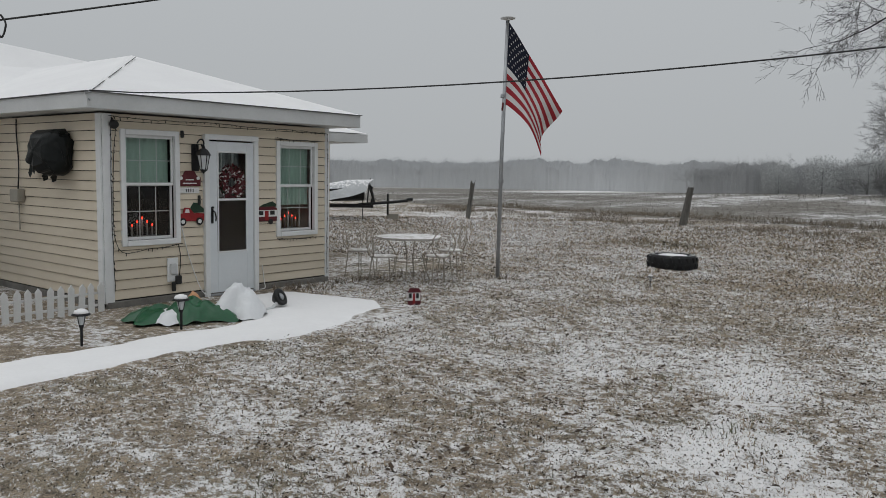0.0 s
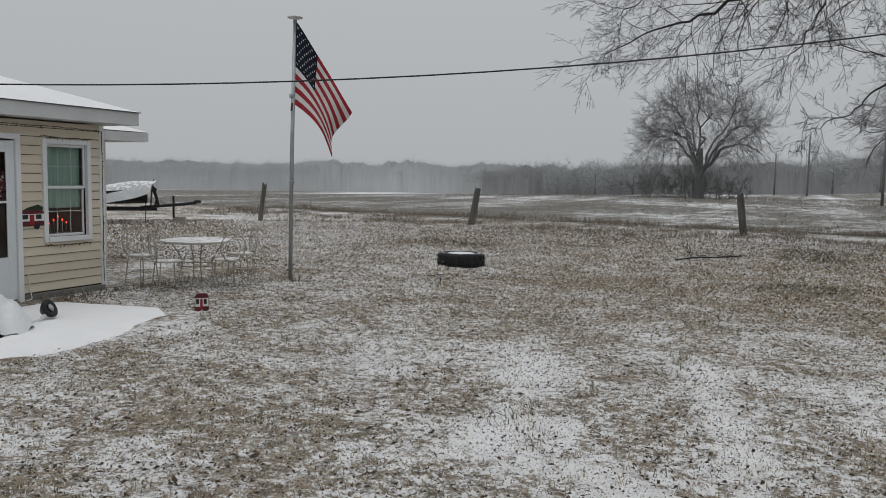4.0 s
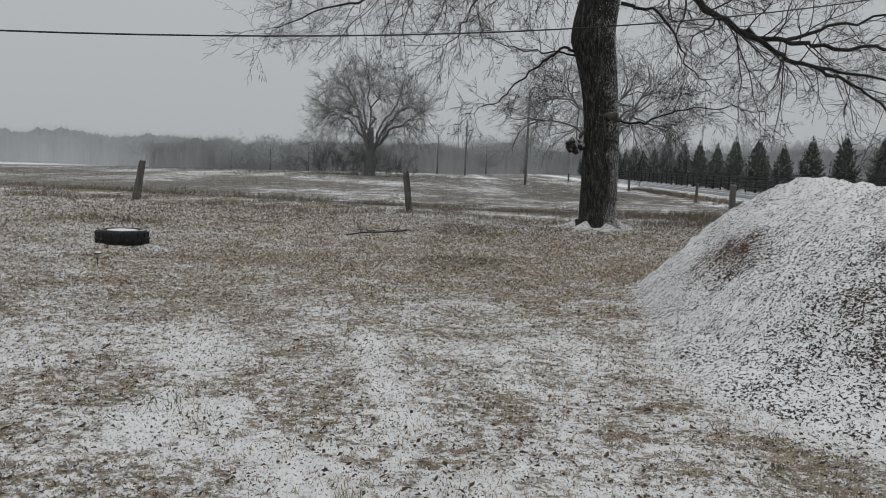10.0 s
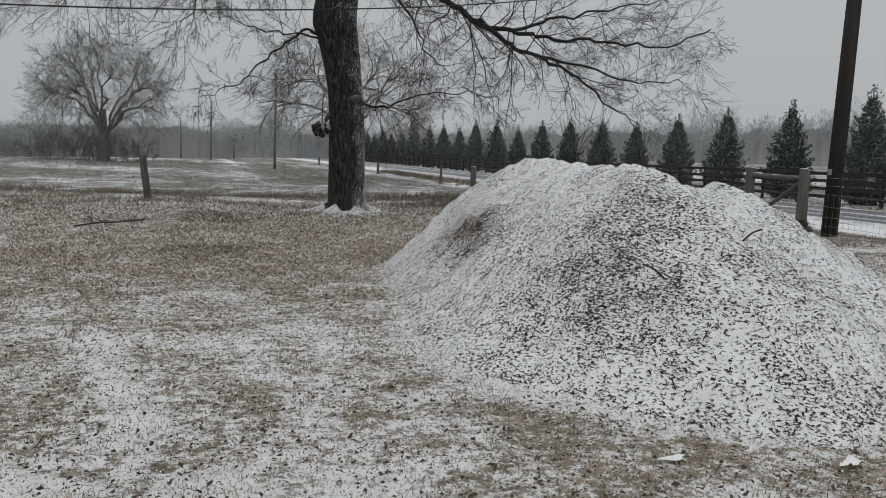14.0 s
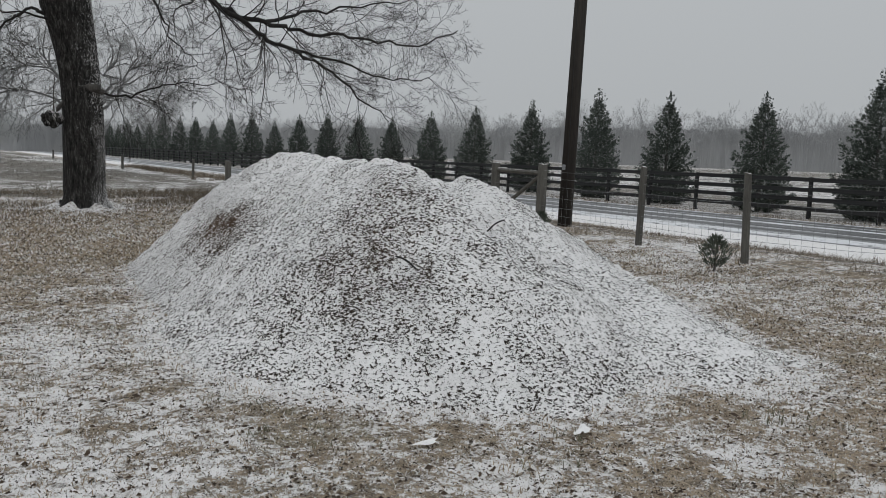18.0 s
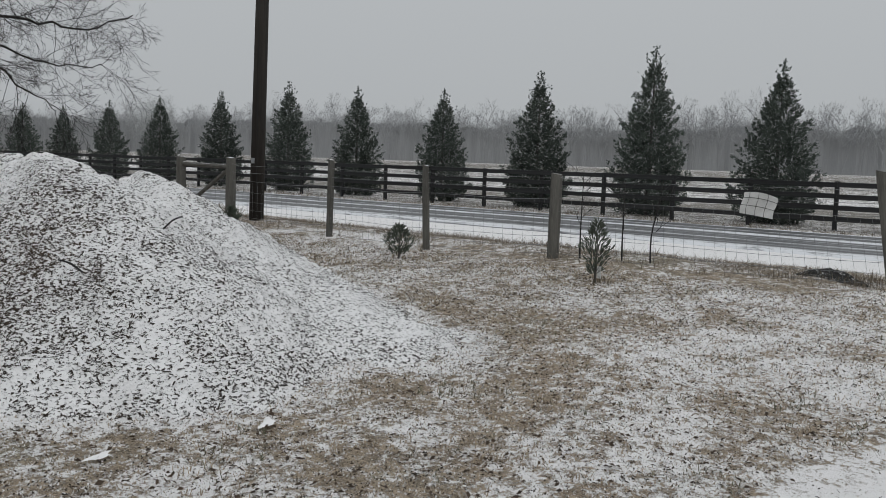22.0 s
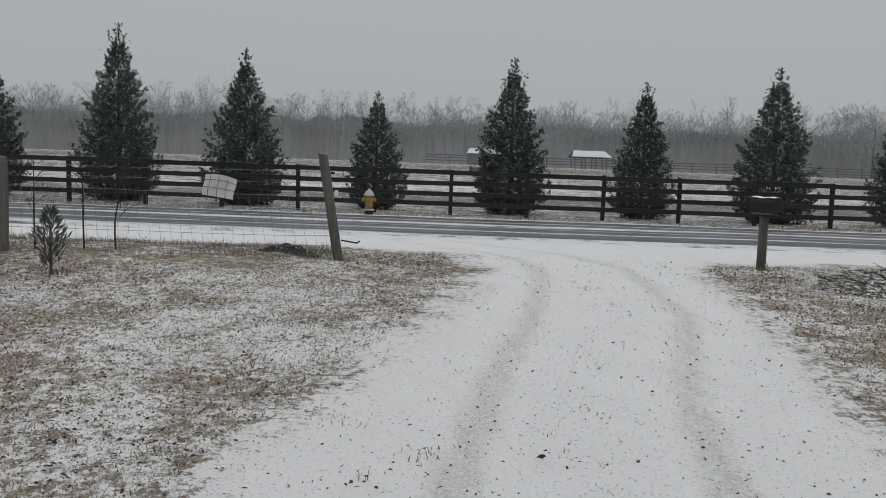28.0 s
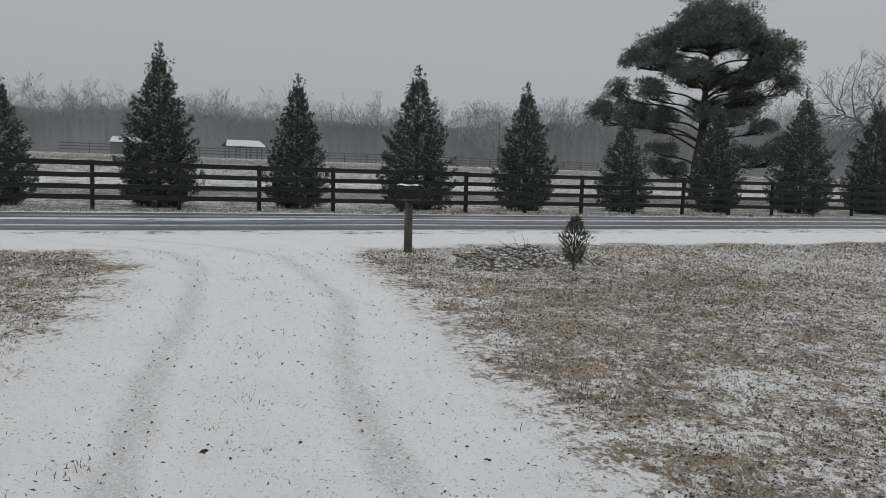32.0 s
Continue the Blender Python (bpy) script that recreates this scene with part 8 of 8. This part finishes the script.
def open_shed():
    ROOFW = plain("snowy_metal_roof", (0.6, 0.61, 0.63), (0.72, 0.73, 0.74), 0.8, 0.7, 0.1, 10)
    GREYW = plain("grey_boards", (0.16, 0.16, 0.165), (0.25, 0.25, 0.255), 1.0, 0.9, 0.2, 12)
    x, y = 108.0, -19.6
    g = hz(x, y)
    t = thing("open_shed", pose(x, y, g), "open pole shed with a snowy roof past the paddock", "shed")
    for dy in (-2.1, -0.7, 0.7, 2.1):
        for dx in (-1.5, 1.5):
            part("post", Buf().box((dx, dy, 0.7), (0.16, 0.16, 1.6), 0.01), GREYW, t)
    b = Buf()
    b.quad((-2.2, -2.6, 1.5), (-2.2, 2.6, 1.5), (0, 2.1, 2.35), (0, -2.1, 2.35))
    b.quad((2.2, 2.6, 1.5), (2.2, -2.6, 1.5), (0, -2.1, 2.35), (0, 2.1, 2.35))
    part("roof", b, ROOFW, t, "snow-covered roof")
    part("gable", Buf().box((0, 0, 1.44), (4.2, 5.0, 0.1), 0.01), GREYW, t)
    x, y = 122.0, -8.0
    t = thing("barn", pose(x, y, hz(x, y)), "long low barn with a snowy roof, half hidden by trees", "barn")
    part("wall", Buf().box((0, 0, 0.8), (5.0, 8.4, 1.9), 0.02), GREYW, t)
    b = Buf()
    b.quad((-3, -4.4, 1.7), (-3, 4.4, 1.7), (0, 3.9, 2.5), (0, -3.9, 2.5))
    b.quad((3, 4.4, 1.7), (3, -4.4, 1.7), (0, -3.9, 2.5), (0, 3.9, 2.5))
    part("roof", b, ROOFW, t, "snow-covered roof")
    t = thing("paddock_fence", (100, 0, hz(100, 0)), "grey far paddock fence", "fence")
    rail = Buf().box((0, 0, 0), (0.06, 3.0, 0.12), 0.005).mesh("rail", GREYW)
    post = Buf().box((0, 0, 0.6), (0.14, 0.14, 1.3), 0.01).mesh("post", GREYW)
    for k in range(24):
        yy = -70 + 3.0 * k
        part("post", post, GREYW, t, at=pose(0, yy, 0))
        for z in (0.45, 0.8, 1.12):
            part("rail", rail, GREYW, t, at=pose(-0.08, yy + 1.5, z))


open_shed()


# ---------------------------------------------------------------- litter on the mound and the lawn
def mound_bits():
    g = np.random.default_rng(71)
    x, y = g.uniform(1.2, 9.2, 90000), g.uniform(3.2, 13.5, 90000)
    h = mound_height(x, y)
    keep = (h > -0.19) & (g.random(len(x)) < np.where(h > 0.0, 0.42 + 0.6 * (vnoise(x, y, 1.6, 31) - 0.5), 0.4 * ss((h + 0.19) / 0.17)))
    x, y, h = x[keep], y[keep], h[keep]
    n = len(x)
    e = 0.04
    gx, gy = (mound_height(x + e, y) - h) / e, (mound_height(x, y + e) - h) / e
    flat = h < 0.0
    gx, gy = np.where(flat, 0, gx), np.where(flat, 0, gy)
    z = height(x, y) + np.maximum(h + mound_rough(x, y, h), humps(x, y))
    a = np.arctan2(gx, -gy) + g.normal(0, 0.7, n)
    d = np.stack([np.cos(a), np.sin(a), gx * np.cos(a) + gy * np.sin(a) + g.uniform(-0.1, 0.2, n)], 1)
    w = np.stack([-np.sin(a), np.cos(a), -gx * np.sin(a) + gy * np.cos(a) + g.uniform(-0.2, 0.4, n)], 1)
    L = g.uniform(0.005, 0.017, n) * np.where(g.random(n) < 0.04, 2.0, 1.0)
    W = g.uniform(0.003, 0.007, n)
    up = np.stack([-gx, -gy, np.ones(n)], 1) * g.uniform(0.003, 0.012, n)[:, None]
    c = np.stack([x, y, z], 1) + up
    d, w = d * L[:, None], w * W[:, None]
    V = np.stack([c - d - 0.6 * w, c - d * 0.8 + w, c + d + 0.5 * w, c + d * 0.9 - w], 1)
    b = np_mesh("wood_chips", V, np.arange(4 * n).reshape(-1, 4), CHIP)
    tagged(part("wood_chips", b, CHIP), "dark wood chips and leaf shreds on the mulch heap", "wood chips", kind="stuff")
    for k, (x, y, a, L) in enumerate(((4.25, 5.7, 0.5, 0.34), (6.1, 8.6, 0.2, 0.5), (3.3, 5.6, 2.0, 0.2))):
        z = surface(x, y)
        t = thing("stick", (x, y, z + 0.05), "dark stick poking out of the mulch heap", "stick", "sticks on the mulch heap")
        part("wood", Buf().tube(smooth_path([(-L / 2 * math.cos(a), -L / 2 * math.sin(a), -0.03), (0, 0, 0.03), (L / 2 * math.cos(a), L / 2 * math.sin(a), 0.05)], 3), 0.007, 6), TWIG, t)


CHIP = plain("wet_wood_chip", (0.016, 0.013, 0.011), (0.06, 0.045, 0.034), 12, 0.9, 0.3, 60)
mound_bits()


def on_lawn(x, y):
    if x > 13.6 or float(mound_height(x, y)) > -0.08:
        return False
    if -9.3 < x and x < -6.4 and -6 < y < 7.5 and (x > -7.45 or (y > 5.8 and x < -7)):
        return False
    return x > -9.0 or y > 9


def lawn_litter():
    """Dead leaves and tufts of dead grass; thick near the mound's foot, thin on the drive."""
    rng = random.Random(81)
    leaves, grass, dry = Buf(), Buf(), Buf()
    n = 0
    while n < 22000:
        r = 2.6 + 15 * rng.random() ** 1.5
        a = rng.uniform(-3.0, 1.0)
        x, y = r * math.cos(a + 1.5), r * math.sin(a + 1.5)
        if not on_lawn(x, y):
            continue
        inside = drive_right(x) - 0.1 < y < drive_left(x) + 0.1 and x > 2.5
        if rng.random() < (0.88 if inside else 0.35 - 0.6 * noise.noise(Vector((x * 0.5, y * 0.5, 4)))):
            continue
        n += 1
        z = hz(x, y)
        L = rng.uniform(0.007, 0.024) * (0.88 if inside else 1) * (1.5 if rng.random() < 0.08 else 1)
        a2 = rng.uniform(0, 6.283)
        d = Vector((math.cos(a2), math.sin(a2), rng.uniform(-0.2, 0.5))).normalized() * L
        s = Vector((-math.sin(a2), math.cos(a2), rng.uniform(-0.5, 0.5))).normalized() * L * rng.uniform(0.3, 0.6)
        p = Vector((x, y, z + 0.012 + rng.uniform(0, 0.02)))
        leaves.quad(p - d, p + s * 0.9 + Vector((0, 0, 0.008)), p + d, p - s)
    n = 0
    while n < 34000:
        r = 2.6 + 17 * rng.random() ** 1.3
        a = rng.uniform(-3.0, 1.0)
        x, y = r * math.cos(a + 1.5), r * math.sin(a + 1.5)
        if not on_lawn(x, y):
            continue
        inside = drive_right(x) - 0.1 < y < drive_left(x) + 0.1 and x > 2.5
        if inside and rng.random() < 0.985:
            continue
        clump = noise.noise(Vector((x * 1.3, y * 1.3, 9)))
        if rng.random() < 0.4 - 0.8 * clump:
            continue
        z = hz(x, y) - 0.01
        buf = grass if clump > 0.12 and rng.random() < 0.6 else dry
        for k in range(5):
            n += 1
            a2 = rng.uniform(0, 6.283)
            h = rng.uniform(0.02, 0.055) * (1 + 1.2 * max(0, clump))
            lean = Vector((math.cos(a2), math.sin(a2), 0)) * h * rng.uniform(0.3, 1.5)
            p = Vector((x + rng.gauss(0, 0.025), y + rng.gauss(0, 0.025), z))
            s = Vector((-math.sin(a2), math.cos(a2), 0)) * 0.0028
            m = p + lean * 0.4 + Vector((0, 0, h * 0.7))
            buf.v += [tuple(p - s), tuple(p + s), tuple(m + s * 0.8), tuple(m - s * 0.8), tuple(p + lean + Vector((0, 0, h * 0.85)))]
            o = len(buf.v) - 5
            buf.f += [(o, o + 1, o + 2, o + 3), (o + 3, o + 2, o + 4)]
    tagged(part("leaf_litter", leaves, LEAF), "dark dead leaves scattered over the lawn", "leaves", kind="stuff")
    tagged(part("green_grass", grass, GRASSG), "tufts of dull green winter grass", "grass", kind="stuff")
    tagged(part("dry_grass", dry, GRASSD), "dead straw-coloured grass blades", "grass", kind="stuff")


LEAF = plain("dead_leaf", (0.025, 0.02, 0.017), (0.12, 0.082, 0.056), 3, 0.9, 0.3, 9, lo=0.35, hi=0.7)
GRASSG = plain("green_grass_blade", (0.09, 0.092, 0.062), (0.24, 0.235, 0.16), 2, 0.9, 0.1, 9)
GRASSD = plain("dry_grass_blade", (0.23, 0.182, 0.13), (0.52, 0.425, 0.312), 2, 0.9, 0.1, 9)
GRASSR = plain("rough_grass_blade", (0.08, 0.066, 0.052), (0.30, 0.25, 0.19), 2, 0.9, 0.1, 9, snow=0.05)
lawn_litter()


def rough_grass():
    """Taller dead grass: the old fence line, the verge, round posts, tufts in the drive."""
    rng = random.Random(91)
    b = Buf()
    def tuft(x, y, h, n, spread):
        z = hz(x, y) - 0.02
        for k in range(n):
            a = rng.uniform(0, 6.283)
            hh = h * rng.uniform(0.5, 1.2)
            lean = Vector((math.cos(a), math.sin(a), 0)) * hh * rng.uniform(0.2, 1.6)
            p = Vector((x + rng.gauss(0, spread), y + rng.gauss(0, spread), z))
            s = Vector((-math.sin(a), math.cos(a), 0)) * (0.0025 + 0.0002 * math.hypot(x, y))
            m = p + lean * 0.35 + Vector((0, 0, hh * 0.65))
            b.v.extend([tuple(p - s), tuple(p + s), tuple(m + s * 0.7), tuple(m - s * 0.7), tuple(p + lean + Vector((0, 0, hh)))])
            o = len(b.v) - 5
            b.f.extend([(o, o + 1, o + 2, o + 3), (o + 3, o + 2, o + 4)])
    for k in range(3600):
        x = rng.uniform(-24, 11)
        y = 27.6 - 0.12 * x + rng.gauss(0, 1.9)
        if noise.noise(Vector((x * 0.35, y * 0.8, 7))) < -0.12:
            continue
        tuft(x, y, 0.16 + 0.10 * max(0, noise.noise(Vector((x * 0.4, y * 0.4, 0))) * 2), 14, 0.22)
    for k in range(1500):
        y = rng.uniform(1.6, 60) if k % 2 else rng.uniform(1.6, 18)
        tuft(12.75 + rng.gauss(0, 0.4), y, 0.17 if y < 16 else 0.35, 18, 0.14)
    for k in range(350):
        tuft(25.3 + rng.gauss(0, 0.3), rng.uniform(-30, 40), 0.14, 6, 0.2)
    for x, y in ((12.2, 1.2), (11.83, 6.1), (11.15, 8.2), (10.0, 4.5), (13.2, -5.5), (11.4, 10.7), (-7.5, 10.6)):
        for k in range(5):
            tuft(x + rng.gauss(0, 0.1), y + rng.gauss(0, 0.1), 0.14, 8, 0.06)
    for x, y in ((5.45, 0.55), (5.1, 0.3), (6.3, 0.5), (6.8, 0.35), (4.6, -0.2), (5.5, -1.3), (7.0, -1.6), (9.3, -2.3), (10.4, -2.1), (4.3, 0.75), (5.0, -1.0), (8.2, 0.0), (4.2, -1.2)):
        tuft(x, y, 0.035, 26, 0.08)
    for k in range(60):
        tuft(rng.uniform(-9.1, -8.7), rng.uniform(7.2, 11.0), 0.12, 8, 0.08)
    tagged(part("rough_grass", b, GRASSR), "taller dead grass along fence lines and verges", "grass", kind="stuff")


rough_grass()


def sward():
    """The short uneven sward itself: snow-tipped tufts, straw, and dark gaps, out to the field."""
    def blades(name, label, mat, seed, n, r0, r1, power, tall, wide, lean, on_drive, bias):
        g = np.random.default_rng(seed)
        r = r0 + (r1 - r0) * g.random(n) ** power
        a = g.uniform(-1.55, 2.85, n)
        x, y = r * np.cos(a), r * np.sin(a)
        keep = (x < 13.7) & (mound_height(x, y) < 0.03) & ((x > -9.0) | (y > 11.5))
        keep &= ~((x > -7.5) & (x < -6.4) & (y < 7.4)) & ~((x < -6.8) & (y > 5.7) & (y < 7.4)) & ~((x < -7.4) & (y < 5.6))
        drv = (y > drive_right(x) - 0.2) & (y < drive_left(x) + 0.1) & (x > 2.4)
        keep &= ~drv | (g.random(n) < on_drive)
        cover = 0.3 + 0.55 * ss((lawn_snow(x, y) + 0.5 * (vnoise(x, y, 9.0, 41) - 0.5) - 0.25) / 0.75)
        keep &= g.random(n) < (cover if bias > 0 else 1 + bias * cover)
        x, y, r = x[keep], y[keep], r[keep]
        n = len(x)
        grow_ = 0.5 + r / 13.0
        h = g.uniform(0.35, 1.0, n) * tall * grow_
        w = g.uniform(0.5, 1.0, n) * wide * grow_
        t = g.uniform(0, 6.283, n)
        d = g.uniform(0, 6.283, n)
        z = height(x, y) + np.maximum(humps(x, y), mound_height(x, y)) - 0.006
        b = np.stack([x, y, z], 1)
        f = np.stack([np.cos(t), np.sin(t), 0 * t], 1) * w[:, None]
        k = h * lean * g.uniform(0.3, 1.2, n)
        tip = b + np.stack([np.cos(d) * k, np.sin(d) * k, h], 1)
        V = np.stack([b - f, b + f, tip], 1)
        me = np_mesh(name, V, np.arange(3 * n).reshape(-1, 3), mat)
        tagged(new(name, me), label, "grass", kind="stuff")
    blades("snowy_tufts", "short grass tufts loaded with fresh snow", TUFTSNOW, 1, 560000, 3.6, 29, 1.25, 0.026, 0.015, 0.8, 0.02, 1.0)
    blades("straw_tufts", "short straw-coloured grass poking through the snow", GRASSD, 2, 480000, 3.6, 30, 1.25, 0.028, 0.0095, 0.9, 0.012, -0.6)
    blades("dark_shreds", "dark shreds of leaf and soil among the grass", SHRED, 3, 400000, 3.6, 30, 1.25, 0.022, 0.0145, 0.9, 0.015, -0.5)


TUFTSNOW = plain("snowy_tuft", (0.74, 0.73, 0.73), (0.9, 0.885, 0.88), 3, 0.9, 0.2, 40)
SHRED = plain("dark_shred", (0.02, 0.017, 0.014), (0.12, 0.097, 0.075), 3, 0.95, 0.2, 40)
sward()


def field_rough():
    """Stubble, clods and lodged weeds over the field behind the old posts."""
    g = np.random.default_rng(17)
    for name, label, mat, n, tall, wide in (("field_stubble", "dark stubble and clods across the field", STUBBLE, 45000, 0.05, 0.02), ("field_snow", "small drifts of snow between the stubble", TUFTSNOW, 12000, 0.015, 0.045)):
        y = 21 + 75 * g.random(n) ** 1.9
        x = -45 + 58 * g.random(n)
        row = np.sin(y * 0.9 + 0.12 * x + 1.5 * np.sin(x * 0.13)) + 0.8 * np.sin(y * 0.31 + 0.2 * np.sin(x * 0.2))
        keep = (g.random(n) < (0.4 - 0.3 * row if mat is TUFTSNOW else 0.5 + 0.2 * row)) & (np.hypot(x - 3.66, y - 22.6) > 1.1) & ((y > 24.5) | (g.random(n) < 0.3))
        x, y = x[keep], y[keep]
        n2 = len(x)
        s = (0.6 + y / 40) * g.uniform(0.4, 1.0, n2)
        t = g.normal(0, 0.7, n2) if mat is TUFTSNOW else g.uniform(0, 6.283, n2)
        b = np.stack([x, y, height(x, y) + 0.10 * np.exp(-((y - 27.5 + 0.12 * x) / 1.6) ** 2) * ss((8 - x) / 4) - 0.01], 1)
        f = np.stack([np.cos(t), np.sin(t), 0 * t], 1) * (wide * s)[:, None]
        strip = 1 + 0.9 * np.exp(-((y - 27.6 + 0.12 * x) / 2.2) ** 2) * (mat is not TUFTSNOW)
        tip = b + np.stack([g.normal(0, 0.05, n2), g.normal(0, 0.05, n2) + (0.3 * s if mat is TUFTSNOW else 0), tall * s * strip], 1)
        me = bpy.data.meshes.new(name)
        V = np.stack([b - f, b + f, tip], 1).reshape(-1, 3)
        me.from_pydata(V, [], np.arange(len(V)).reshape(-1, 3))
        me.materials.append(mat)
        tagged(new(name, me), label, "stubble", kind="stuff")


STUBBLE = plain("dark_stubble", (0.10, 0.094, 0.086), (0.28, 0.262, 0.235), 0.5, 0.95, 0.2, 6)
field_rough()


def white_scraps():
    for x, y, a, s in ((3.52, 3.72, 0.6, 0.11), (2.55, 4.0, 0.2, 0.09)):
        t = thing("bark_scrap", pose(x, y, hz(x, y) + 0.012, 0, 0, math.degrees(a)), "pale snow-covered scrap of bark on the lawn", "scrap")
        def f(u, v):
            r = v * (1 + 0.25 * math.sin(6.283 * u * 3))
            return (s * r * math.cos(6.283 * u), 0.35 * s * r * math.sin(6.283 * u) + 0.1 * s * math.cos(6.283 * u) ** 2, 0.012 * (1 - v * v))
        part("piece", Buf().grid(f, 24, 5), ROOFSNOW, t, smooth=True)


white_scraps()
